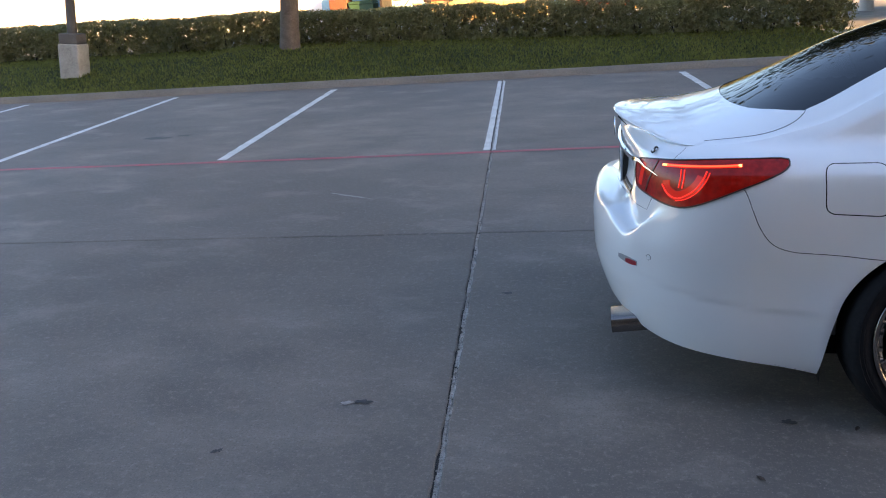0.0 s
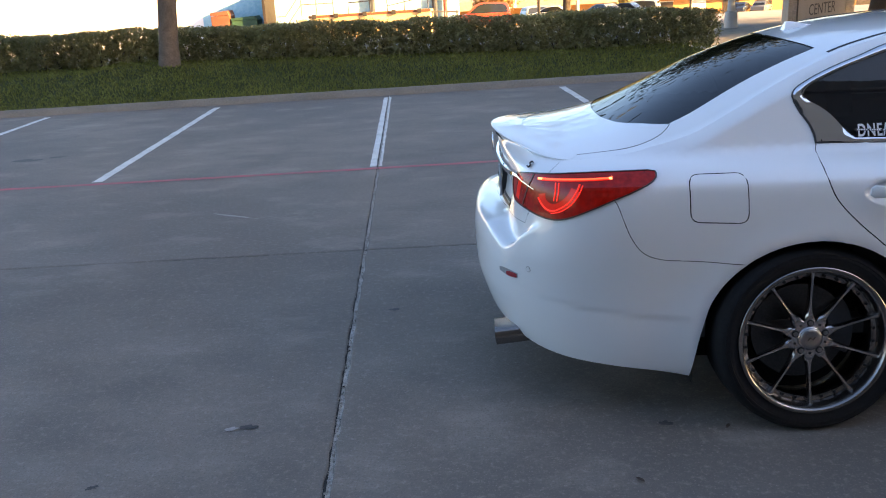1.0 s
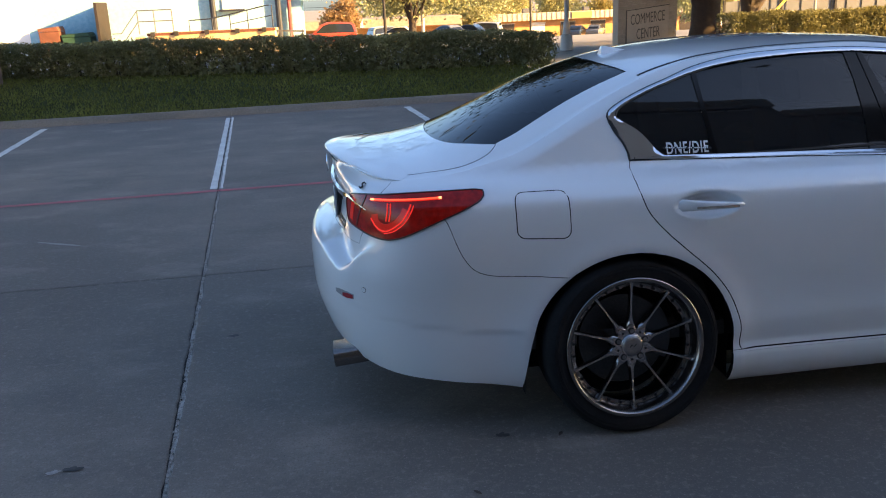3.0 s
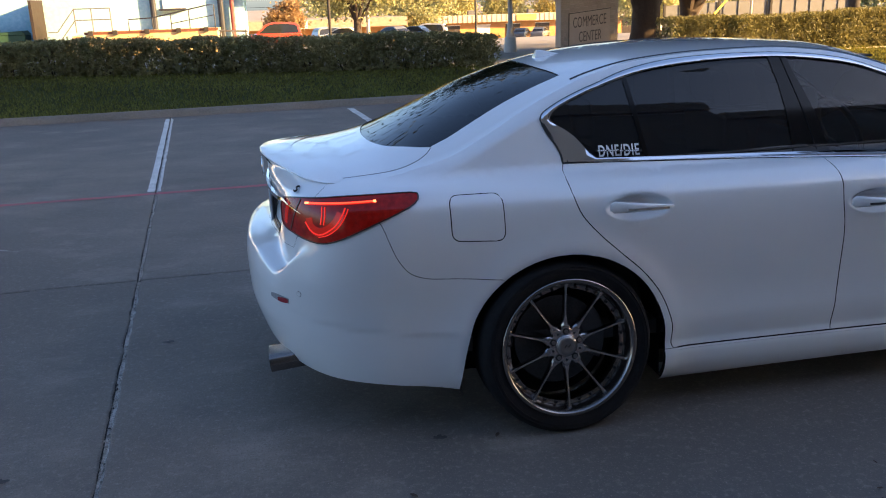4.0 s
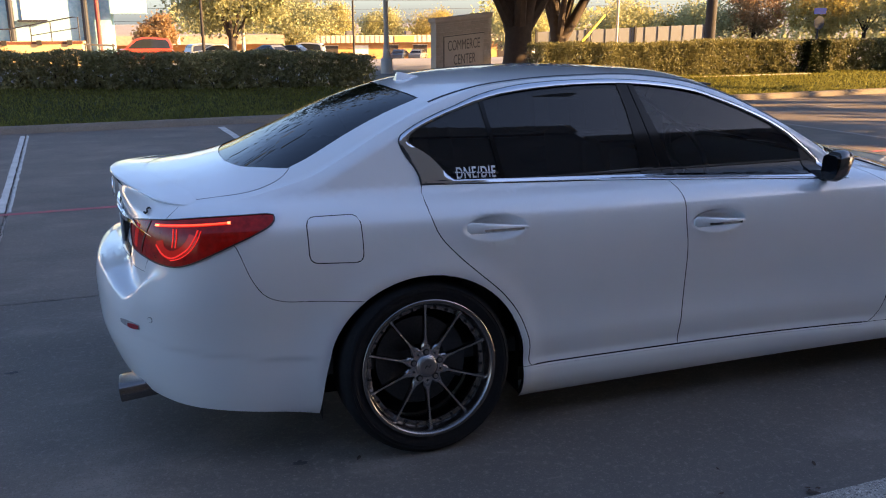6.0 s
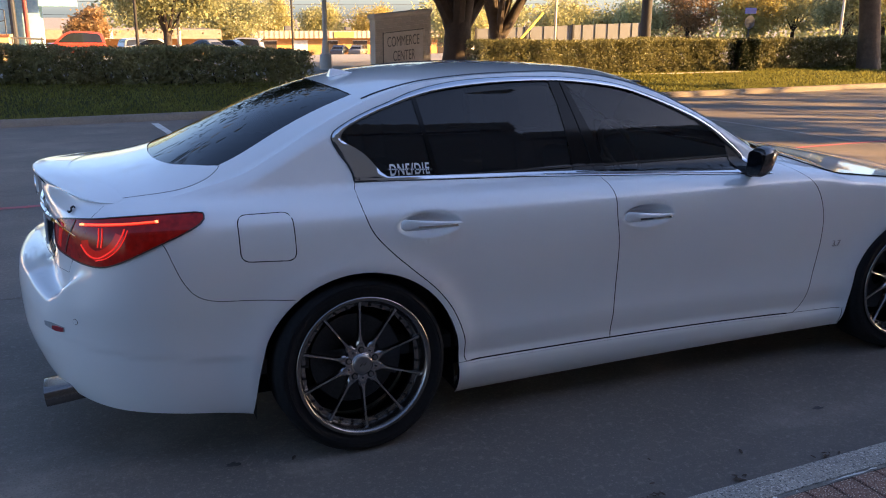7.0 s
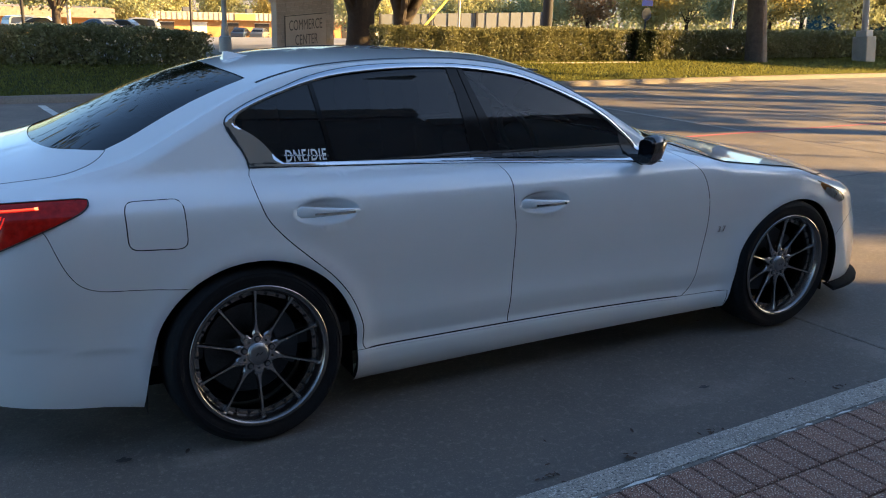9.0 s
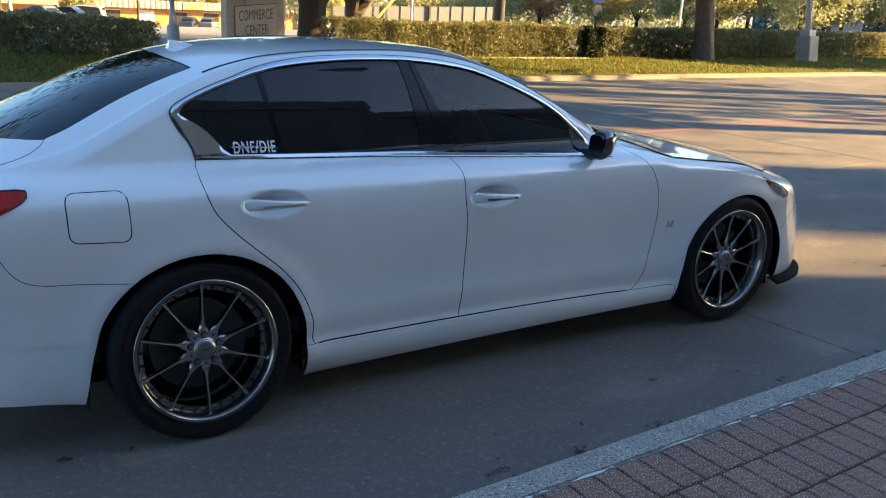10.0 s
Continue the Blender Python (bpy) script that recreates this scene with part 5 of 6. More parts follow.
lines = [(bottom, False), (upper, False), (ARCH_REAR, True), (ARCH_FRONT, True), (REAR_DOOR_EDGE, False), (B_EDGE, False), (FRONT_DOOR_EDGE, False), (DOOR_BOTTOM, False), (dense([(2.12, .267), (2.46, .26)], .03, False), False), (dense([(.36, .276), (.43, .277)], .03, False), False),
         (BUMPER_SEAM, False), (FRONT_SEAM, False), (dense(FUEL, .02), True), (WINDOW, True), (GLASS_ZONE, True), (DIVIDER, True), (B_PILLAR, True), (SAIL, True), (TAIL, True), (LID_SEAM, False),
         (dense([(-.955, .92), (-1.03, .80), (-1.06, .73), (-1.7, .72)], .03, False), False), (dense(HEAD, .02), True)]
# rows of points between the two edges of the window surround, so that it can swell
ring_out, ring_in = np.array(dense(WINDOW, .003)), np.array(dense(GLASS_ZONE, .003))
for q in ring_in[::4]:
    o = ring_out[np.hypot(*(ring_out - q).T).argmin()]
    grid += [tuple(q + (o - q) * k) for k in (.15, .32, .5, .68, .85)]
for q in ring_out[(ring_out[:, 0] < .06) & (ring_out[:, 1] < 1.16)][::4]:
    o = ring_in[np.hypot(*(ring_in - q).T).argmin()]
    grid += [tuple(q + (o - q) * k) for k in (.1, .2, .3, .4, .6, .8)]


def swell(u, z):
    """How far the window surround stands out, and its slope along (u, z)."""
    q = np.stack([np.ravel(u), np.ravel(z)], 1)
    near_in = np.array([ring_in[np.hypot(*(ring_in - p).T).argmin()] for p in q])
    near_out = np.array([ring_out[np.hypot(*(ring_out - p).T).argmin()] for p in q])
    a, b = np.hypot(*(q - near_in).T), np.hypot(*(q - near_out).T)
    wide = np.maximum(a + b, 1e-4)
    k = a / wide
    way = near_out - near_in
    way = way / np.maximum(np.hypot(*way.T), 1e-6)[:, None]
    high = np.minimum(wide * .12, .0045) / (1 + (wide / .035) ** 4)
    rise = np.clip(4 * high * (1 - 2 * k) / wide, -.34, .34)
    return .003 + 4 * high * k * (1 - k), way * rise[:, None]


def crown_wall(u, z):
    return wall(u, z) + wall_normal(u, z) * swell(u, z)[0][:, None]


def crown_normal(u, z):
    e, (_, rise) = .004, swell(u, z)
    n = wall_normal(u, z)
    for d, r in ((wall(u + e, z) - wall(u - e, z), rise[:, :1]), (wall(u, z + e) - wall(u, z - e), rise[:, 1:])):
        n = n - d / np.linalg.norm(d, axis=-1, keepdims=True) * r
    return n / np.linalg.norm(n, axis=-1, keepdims=True)


uv, tris = sheet(grid, lines)
cu, cz = uv[tris].mean(1).T
keep = (cz > low_z(cu)) & (cz < top_z(cu)) & ~inside(ARCH_REAR, cu, cz) & ~inside(ARCH_FRONT, cu, cz)
in_win, in_glass = inside(WINDOW, cu, cz), inside(GLASS_ZONE, cu, cz)
pil, div, sail = inside(B_PILLAR, cu, cz), inside(DIVIDER, cu, cz), inside(SAIL, cu, cz)
tail, fuel, head = inside(TAIL, cu, cz), inside(FUEL, cu, cz), inside(HEAD, cu, cz)
rear_door = inside(REAR_DOOR_EDGE + DOOR_BOTTOM[:DOOR_BOTTOM.index(min(DOOR_BOTTOM, key=lambda p: abs(p[0] - 1.104)))] + B_EDGE[::-1], cu, cz)
front_door = inside(B_EDGE + DOOR_BOTTOM[DOOR_BOTTOM.index(min(DOOR_BOTTOM, key=lambda p: abs(p[0] - 1.104))):] + FRONT_DOOR_EDGE[::-1], cu, cz)
bumper = inside(BUMPER_SEAM + [(-.2, .0), (-2, 0), (-2, .72), (-1.06, .73), (-.955, .92), (-.71, .88)], cu, cz)
lid = inside(LID_SEAM + [(-.955, .92), (-1.03, .80), (-1.06, .73), (-1.8, .72), (-1.8, 1.05)], cu, cz) & (cu < -.85)
nose = inside(FRONT_SEAM + [(3.2, 0), (5, 0), (5, 1), (3.55, .66)], cu, cz)
skirt = (cz < np.interp(cu, [.36] + [p[0] for p in DOOR_BOTTOM] + [2.46], [.28] + [p[1] for p in DOOR_BOTTOM] + [.26])) & (cu > .35) & (cu < 2.42)
tag = np.full(len(tris), 0)
for k, m in enumerate([in_win, in_glass, in_glass & div, in_glass & pil, in_glass & sail, tail, fuel, head, rear_door & ~in_win, front_door & ~in_win, bumper & ~tail, lid & ~tail, nose & ~head, skirt], 1):
    tag[m] = k
glass_left = tag == 2
tag[glass_left & (cu < .36)] = 20
tag[glass_left & (cu > 1.02)] = 21
on_rim = lambda a, b: (np.abs(b - low_z(a)) < 1e-3) | (np.abs(b - top_z(a)) < 1e-3) | (a < XJ - LR + 1e-3) | (a > XF + LF - 1e-3)
PANELS = [(0, "quarter_panel", PAINT, "", 0, .002), (20, "quarter_window", TINTED, "dark tinted glass", -.004, 0),
          (2, "rear_window", TINTED, "dark tinted glass", -.004, 0), (21, "front_window", TINTED_FRONT, "tinted glass", -.004, 0), (3, "window_divider", PILLAR_BLACK, "", .0, 0), (4, "b_pillar", PILLAR_BLACK, "gloss black pillar", 0, 0),
          (5, "mirror_sail", BLACK, "", 0, 0), (6, "tail_lamp", RED_LENS, "lit red tail lamp", .004, .001), (7, "fuel_door", PAINT, "", 0, .0022), (8, "headlamp", CLEAR, "clear headlamp lens", .003, 0),
          (9, "rear_door", PAINT, "", 0, .0022), (10, "front_door", PAINT, "", 0, .0022), (11, "rear_bumper", PAINT, "", 0, .0009), (12, "boot_face", PAINT, "", 0, .0006),
          (13, "front_bumper", PAINT, "", 0, .0012), (14, "side_skirt", PAINT, "", 0, .0015)]
made = {}
for side in (1, -1):
    for k, name, material, label, out, gap in PANELS:
        sel = tris[keep & (tag == k)]
        if len(sel):
            made[name, side] = panel(name, uv, sel, wall, wall_normal, side, material, car, label, out, gap, on_rim)
    made["window_surround", side] = panel("window_surround", uv, tris[keep & (tag == 1)], crown_wall, crown_normal, side, CHROME, car, "chrome window surround")
    panel("lamp_reflector", uv, tris[keep & (tag == 8)], wall, wall_normal, side, LAMP_INNER, made["headlamp", side], "pale lamp reflector", -.005)
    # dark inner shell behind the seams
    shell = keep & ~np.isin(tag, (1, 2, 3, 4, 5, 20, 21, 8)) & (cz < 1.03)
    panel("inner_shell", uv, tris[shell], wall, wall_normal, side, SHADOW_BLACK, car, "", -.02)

# top sheet: boot lid, rear glass, roof, windscreen, bonnet
xs = np.arange(-1.10, 3.74, .035)
grid = []
for x in xs:
    ye = float(roof_edge(x)[0])
    grid += [(x, y) for y in np.linspace(0, ye, 22)]
edge = [(float(p[0]), float(-p[1])) for p in EDGE[::3]]
REAR_SCREEN = bend([(-.68, 0), (-.665, .2), (-.615, .37), (-.52, .49), (-.455, .54)]) + bend([(-.43, .535), (-.3, .505), (-.15, .472), (.06, .438), (.10, .43)])[1:] + bend([(.095, .415), (.05, .22), (.035, 0)])
WINDSCREEN = bend([(2.46, 0), (2.42, .3), (2.28, .55), (2.12, .66)]) + bend([(2.08, .655), (1.75, .565), (1.46, .49)])[1:] + bend([(1.45, .47), (1.53, .25), (1.56, 0)])
BOOT = bend([(-.45, .54), (-.475, .575), (-.53, .605), (-.62, .615), (-.76, .60), (-.86, .578), (-.91, .56)])
HOOD = bend([(2.13, .655), (2.2, .695)] + [(x, float(roof_edge(x)[0]) - .024) for x in (2.32, 2.45, 2.6, 2.75, 2.9, 3.03)] + [(3.2, .72), (3.4, .58), (3.6, .35), (3.7, .0)])
uv, tris = sheet(grid, [(edge, False), (REAR_SCREEN, False), (WINDSCREEN, False), (BOOT, False), (HOOD, False), ([(float(x), 0.0) for x in xs], False)])
cu, cz = uv[tris].mean(1).T
keep = (cz < roof_edge(cu)[0]) & (cz > 0) & (cu > EDGE[0, 0]) & (cu < EDGE[-1, 0])
tag = np.full(len(tris), 0)
tag[inside(REAR_SCREEN + [(.035, 0), (-.68, 0)], cu, cz)] = 1
tag[inside(WINDSCREEN, cu, cz)] = 2
tag[(tag == 0) & inside(BOOT + [(-.91, .0), (-.45, .0)], cu, cz) | ((tag == 0) & (cu < -.9))] = 3
tag[(tag == 0) & inside(HOOD + [(2.1, 0)], cu, cz) & (cu > 2.1)] = 4
tag[(tag == 0) & (cu > 2.13)] = 5
on_top = lambda a, b: (np.abs(b - roof_edge(a)[0]) < 2e-3) | (b < 1e-4)
flip = lambda x, y: top(x, -y)
flip_n = lambda x, y: top_normal(x, -y) * np.sign(top_normal(x, -y)[..., 2:3])
for side in (1, -1):
    for k, name, material, label, out, gap in ((0, "roof", PAINT, "", 0, .0015), (1, "rear_screen", REAR_GLASS, "dark sloping rear glass", -.003, 0), (2, "windscreen", TINTED_FRONT, "", -.003, 0),
                                               (3, "boot_lid", PAINT, "", 0, .0026), (4, "bonnet", PAINT, "", .005, .003), (5, "wing_top", PAINT, "", 0, .0008)):
        sel = tris[keep & (tag == k)]
        if len(sel):
            panel(name, uv, sel[:, ::-1], flip, flip_n, side, material, car, label, out, gap, on_top)
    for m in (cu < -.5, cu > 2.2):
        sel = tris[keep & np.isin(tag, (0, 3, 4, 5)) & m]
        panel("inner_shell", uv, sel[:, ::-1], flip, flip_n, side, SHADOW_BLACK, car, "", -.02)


def strip(name, pts, norms, wide, high, material, parent, label=""):
    """A raised band along a line on the body."""
    pts, norms = np.asarray(pts), np.asarray(norms)
    d = np.gradient(pts, axis=0)
    d /= np.linalg.norm(d, axis=1, keepdims=True)
    s = np.cross(norms, d)
    v = np.concatenate([pts - s * wide - norms * .003, pts - s * wide * .8 + norms * high, pts + s * wide * .8 + norms * high, pts + s * wide - norms * .003])
    n = len(pts)
    f = [(k * n + i, k * n + i + 1, (k + 1) * n + i + 1, (k + 1) * n + i) for k in range(3) for i in range(n - 1)]
    return part(name, Build().add(v.tolist(), f), material, parent, label, soft=True)


def on_wall(line, side=1, out=0.0):
    q = np.array(line)
    P, N = wall(q[:, 0], q[:, 1], out), wall_normal(q[:, 0], q[:, 1])
    return P * (1, side, 1), N * (1, side, 1)


def wall_at(u, z, side):
    """The door skin as if it had no handle cups."""
    y = -float(half_width(z)) * float(plan_factor(u))
    n = Vector((0, -1, .12)).normalized()
    return np.array([[u, y * side, z]]), np.array([[0, n.y * side, n.z]])


for side in (1, -1):
    x = np.linspace(.12, 1.98, 60)
    ye = roof_edge(x)[0] - .028
    P, N = top(x, -ye * side), np.tile([0, -.4 * side, .9], (60, 1))
    strip("roof_ditch", P, N, .006, .002, BLACK, car)
    lamp = made["tail_lamp", side]
    q = np.array(HOOD[2:-8])
    strip("bonnet_gap", top(q[:, 0], -q[:, 1] * side, .0008), top_normal(q[:, 0], -q[:, 1] * side), .0042, .0006, SHADOW_BLACK, car)
    # light guide, bar, bowl-shaped loop and the lit inner chamber
    P, N = on_wall(bend([(-1.105, .898), (-1.118, .86), (-1.13, .815)]), side, .0042)
    strip("light_chamber", P, N, .016, .0008, RED_MID, lamp, "softly lit inner lamp chamber")
    P, N = on_wall(bend([(-.965, .86), (-.955, .83), (-.915, .812), (-.87, .826), (-.835, .86), (-.82, .89)]), side, .0042)
    strip("light_chamber", P, N, .021, .0006, RED_MID, lamp, "softly lit inner lamp chamber")
    P, N = on_wall(dense([(-.985, .9085), (-.70, .929)], .02, False), side, .005)
    strip("light_guide", P, N, .0062, .0022, LED_SOFT, lamp, "glowing red light guide")
    strip("light_core", P, N, .0034, .0032, LED, lamp, "bright core of the light guide")
    for a, b in (((-.703, .9288), (-.692, .9296)), ((-.988, .9083), (-.965, .910))):
        P, N = on_wall(dense([a, b], .004, False), side, .0055)
        strip("light_point", P, N, .0042, .0042, LED_HOT, lamp, "bright light point")
    for du in (0, .014):
        P, N = on_wall(dense([(-.902 + du, .905), (-.90 + du, .875), (-.905 + du, .842)], .012, False), side, .005)
        strip("light_bar", P, N, .0022, .002, LED_SOFT, lamp, "upright red light bar")
    for line, w in ((bend([(-.804, .908), (-.815, .882), (-.838, .847), (-.877, .817), (-.912, .804), (-.95, .815), (-.981, .843)], .009), .0030), (bend([(-.793, .905), (-.805, .875), (-.83, .838), (-.87, .808), (-.91, .795)], .009), .0018)):
        P, N = on_wall(line, side, .005)
        strip("light_loop", P, N, w, .0025, LED_SOFT, lamp, "softly lit red loop")
    P, N = on_wall(dense([(-1.158, .893), (-1.065, .879), (-1.01, .867)], .01, False), side, .006)
    taper = np.linspace(.0048, .0015, len(P))[:, None]
    strip("lamp_garnish", P, N, taper, taper * .3, CHROME, lamp, "chrome bar running into the lamp")
    P, N = on_wall(TAIL + TAIL[:2], side, .005)
    strip("lamp_gasket", P, N, .0028, .0015, BLACK, lamp, "black gasket round the lamp")
    P, N = on_wall(bend([(-1.02, .919), (-1.05, .866), (-1.078, .80)]), side, .0052)
    strip("lamp_split", P, N, .0035, .001, BLACK, lamp)
    # reflector slot, its shade put into a flat grey strip, and parking sensor
    P, N = on_wall(dense([(-1.125, .530), (-1.012, .526)], .012, False), side)
    almond = .3 + .7 * np.sin(np.linspace(.25, 2.7, len(P)))[:, None] ** .7
    strip("reflector_slot", P, N, .0165 * almond, .0006, SLOT, made["rear_bumper", side])
    P, N = on_wall(dense([(-1.072, .524), (-1.014, .5255)], .012, False), side)
    almond = .25 + .75 * np.sin(np.linspace(.5, 2.8, len(P)))[:, None] ** .7
    strip("reflector", P, N, .0115 * almond, .004, REFLECTOR, made["rear_bumper", side], "red reflector")
    c, nn = on_wall([(-.962, .566)], side)
    ring = Build().lathe([(.0095, 0), (.0095, .002), (.008, .002), (.008, .001), (.0, .001)], 20)
    o = part("parking_sensor", ring, PAINT, made["rear_bumper", side])
    o.matrix_local = Matrix.Translation(c[0]) @ Vector(nn[0]).to_track_quat("Y", "Z").to_matrix().to_4x4()
    o = part("sensor_ring", Build().lathe([(.011, 0), (.011, .001), (.0095, .001)], 20), BLACK, made["rear_bumper", side])
    o.matrix_local = Matrix.Translation(c[0]) @ Vector(nn[0]).to_track_quat("Y", "Z").to_matrix().to_4x4()
    # door handles: a scooped cup and a chrome bar
    for x0, z0, door in ((.272, .857, "rear_door"), (1.243, .812, "front_door")):
        h = Build()
        m, k = 22, 12
        prof, low_line, low_norm = [], [], []
        for i in range(m):
            t = i / (m - 1)
            tall = (.0235 - .016 * t) * min(1, (t + .02) / .07) ** .5 * min(1, (1.02 - t) / .06) ** .5
            e = math.sin(math.pi * (.06 + .88 * t)) ** .5
            P, N = wall_at(x0 - .121 + .243 * t, z0 + .008 - .010 * t, side)
            c = P[0] + N[0] * (.002 + .030 * e)
            for a in np.linspace(0, 2 * math.pi, k + 1)[:-1]:
                prof.append(c + np.array([0, 0, 1.0]) * tall * math.copysign(abs(math.sin(a)) ** .7, math.sin(a)) + N[0] * .012 * e * math.cos(a))
            if .2 < t < .93:
                low_line.append(c + N[0] * .0105 * e - np.array([0, 0, tall * .45]))
                low_norm.append((N[0] + (0, 0, .35)) / np.linalg.norm(N[0] + (0, 0, .35)))
        h.add(prof, [(i * k + j, i * k + (j + 1) % k, (i + 1) * k + (j + 1) % k, (i + 1) * k + j) for i in range(m - 1) for j in range(k)] + [tuple(range(k)), tuple(range((m - 1) * k, m * k))])
        handle = part("door_handle", h, PAINT, made[door, side], "white handle with chrome strip", soft=True)
        strip("handle_strip", low_line, low_norm, .0055, .0035, CHROME, handle, "chrome strip")
    seal = [q for q in WINDOW if not (q[1] < 1.01 and q[0] > .04)]
    k = next(i for i in range(len(seal)) if seal[i][0] > 1.85)
    P, N = on_wall(dense(seal[k + 1:] + seal[:k], .012, False)[1:], side, .001)
    strip("window_seal", P, N, .0042, .0022, BLACK, car, "black rubber seal")
    P, N = on_wall(bend([(.984, 1.362), (1.023, 1.234), (1.054, 1.12), (1.082, .995)]), side, .001)
    strip("door_gap", P, N, .0022, .0006, SHADOW_BLACK, made["b_pillar", side])
    # belt moulding
    P, N = on_wall(dense([(.05, 1.009), (.85, .982), (1.4, .965), (1.93, .945)], .03, False), side, .004)
    strip("belt_moulding", P, N, .005, .004, CHROME, car, "chrome belt moulding")
    P, N = on_wall(dense([(u, z - .0075) for u, z in DOOR_BOTTOM[1:-2]], .03, False), side)
    strip("sill_edge", P, N * (1, 1, 0) + (0, 0, .55), .0035, .0035, PAINT, made["side_skirt", side], "bright upper edge of the sill")
    # flat black strip: shade of the gap below the doors, as colour
    P, N = on_wall(dense([(u, z + .0005) for u, z in DOOR_BOTTOM[1:-2]], .03, False), side, .0004)
    strip("sill_gap", P, N, .0034, .0006, SHADOW_BLACK, made["side_skirt", side], "dark gap under the doors")
    # number badge on the wing
    P, N = on_wall([(2.325, .58)], side, .002)
    o = words("3.7", .042, P[0], pose(0, 0, 0, 90, 0, 0 if side > 0 else 180), STEEL, car, 1.0, .002)
    o.name, o["label"] = "badge", "small chrome number badge"
    # headlamp bowl
    P, N = on_wall([(3.2, .70)], side, -.06)
    o = part("lamp_bowl", Build().lathe([(.0, -.03), (.04, -.02), (.055, .01), (.06, .02)], 20), CHROME, made["headlamp", side], "chrome lamp bowl", soft="all")
    o.matrix_local = Matrix.Translation(P[0]) @ Vector((.8, -.6 * side, 0)).to_track_quat("Y", "Z").to_matrix().to_4x4()
    P, N = on_wall(dense([(3.1, .715), (3.35, .66)], .03, False), side, -.02)
    strip("lamp_housing", P, N, .06, .002, PLATE, made["headlamp", side])
    P, N = on_wall(dense([(3.02, .765), (3.2, .715)], .03, False), side, -.008)
    strip("indicator", P, N, .022, .003, AMBER, made["headlamp", side], "amber indicator")

# sill and chin
for side in (1, -1):
    P, N = on_wall([(u, .158) for u in np.linspace(3.22, XF + LF, 30)], side, .0)
    b = Build()
    out = N * (1, 1, 0) * np.linspace(.065, .09, len(P))[:, None]
    rows = [P - N * .02, P + out + (0, 0, -.014), P + out + (0, 0, .004), P + out * .3 + (0, 0, .022), P - N * .03 + (0, 0, .05)]
    n = len(P)
    b.add(np.concatenate(rows).tolist(), [(k * n + i, k * n + i + 1, (k + 1) * n + i + 1, (k + 1) * n + i) for k in range(4) for i in range(n - 1)])
    part("front_splitter", b, SHADOW_BLACK, car, "black front lip")
    P, N = on_wall([(u, float(low_z(u))) for u in np.linspace(.42, 2.42, 40)], side)
    b = Build().add(np.concatenate([P, P + (0, side * .12, .01)]).tolist(), [(i, i + 1, 40 + i + 1, 40 + i) for i in range(39)])
    part("sill_underside", b, PAINT, car)
    for name, us_, inner in (("bumper_underside", np.linspace(XJ - LR, -.43, 30), (-.36, .30)), ("chin_underside", np.linspace(3.24, XF + LF, 24), (3.2, .24))):
        P, N = on_wall([(u, float(low_z(u)) + .004) for u in us_], side)
        mid = P * .8 + np.array([inner[0], 0, inner[1]]) * .2
        mid[:, 2] = P[:, 2] + .01
        end = np.stack([np.full(len(P), inner[0]), P[:, 1] * .8, np.full(len(P), inner[1])], 1)
        n = len(P)
        b = Build().add(np.concatenate([P, mid, end]).tolist(), [(q * n + i, q * n + i + 1, (q + 1) * n + i + 1, (q + 1) * n + i) for q in range(2) for i in range(n - 1)])
        part(name, b, SHADOW_BLACK, car)

# boot: lip spoiler, chrome garnish, plate, emblem
n = 61
uu = np.linspace(-.86, XJ - LR, 31)
half = wall(uu, top_z(uu))
line = np.concatenate([half, (half * (1, -1, 1))[::-1][1:]])
fade = np.clip(np.minimum(np.arange(n), n - 1 - np.arange(n)) / 6, 0, 1) ** .7
rows = []
for dx, dz in ((.12, .0012), (.07, .003), (.03, .007), (.0, .011), (-.013, .0125), (-.016, .009), (-.012, .002), (.004, -.008), (.014, -.022), (.016, -.036)):
    q = line.copy()
    q[:, 0] += dx * (.2 + .8 * fade)
    q[:, 1] *= 1 - max(dx, 0) * .3
    q[:, 2] = (top(q[:, 0], q[:, 1])[:, 2] + dz * fade + .001) if dx > .02 else line[:, 2] + dz * fade
    rows.append(q)
b = Build().add(np.concatenate(rows).tolist(), [(k * n + i, k * n + i + 1, (k + 1) * n + i + 1, (k + 1) * n + i) for k in range(9) for i in range(n - 1)])
part("lip_spoiler", b, PAINT, car, soft=True)


def rear_band(z, u0, out=.004, k=40):
    u = np.linspace(u0, XJ - LR, k)
    P, N = wall(u, np.full(k, z)), wall_normal(u, np.full(k, z))
    P = P + N * out
    return np.concatenate([P, (P * (1, -1, 1))[::-1][1:]]), np.concatenate([N, (N * (1, -1, 1))[::-1][1:]])


u = np.linspace(-1.10, XJ - LR, 50)
z = .897 - .045 * np.clip((u + 1.15) / .12, 0, 1) ** 1.5
P, N = wall(u, z), wall_normal(u, z)
P = P + N * (.006 + .006 * np.clip((-1.1 - u) / .1, 0, 1))[:, None]
P, N = np.concatenate([P, (P * (1, -1, 1))[::-1][1:]]), np.concatenate([N, (N * (1, -1, 1))[::-1][1:]])
wide = .002 + .007 * np.clip((-1.10 - u) / .09, 0, 1)
wide = np.concatenate([wide, wide[::-1][1:]])[:, None]
strip("boot_garnish", P, N, wide, wide, CHROME, car, "chrome garnish strip")
part("plate_recess", Build().box((-1.085, -.175, .70), (-1.03, .175, .875)), BLACK, car)
plate = part("number_plate", Build().box((-1.10, -.155, .715), (-1.088, .155, .865)), PLATE, car, "white plate with dark bars", bevel=.004)
for y in (-.10, -.06, -.02, .03, .07, .11):
    part("plate_bar", Build().box((-1.103, y - .012, .755), (-1.1005, y + .012, .825)), BLACK, plate)
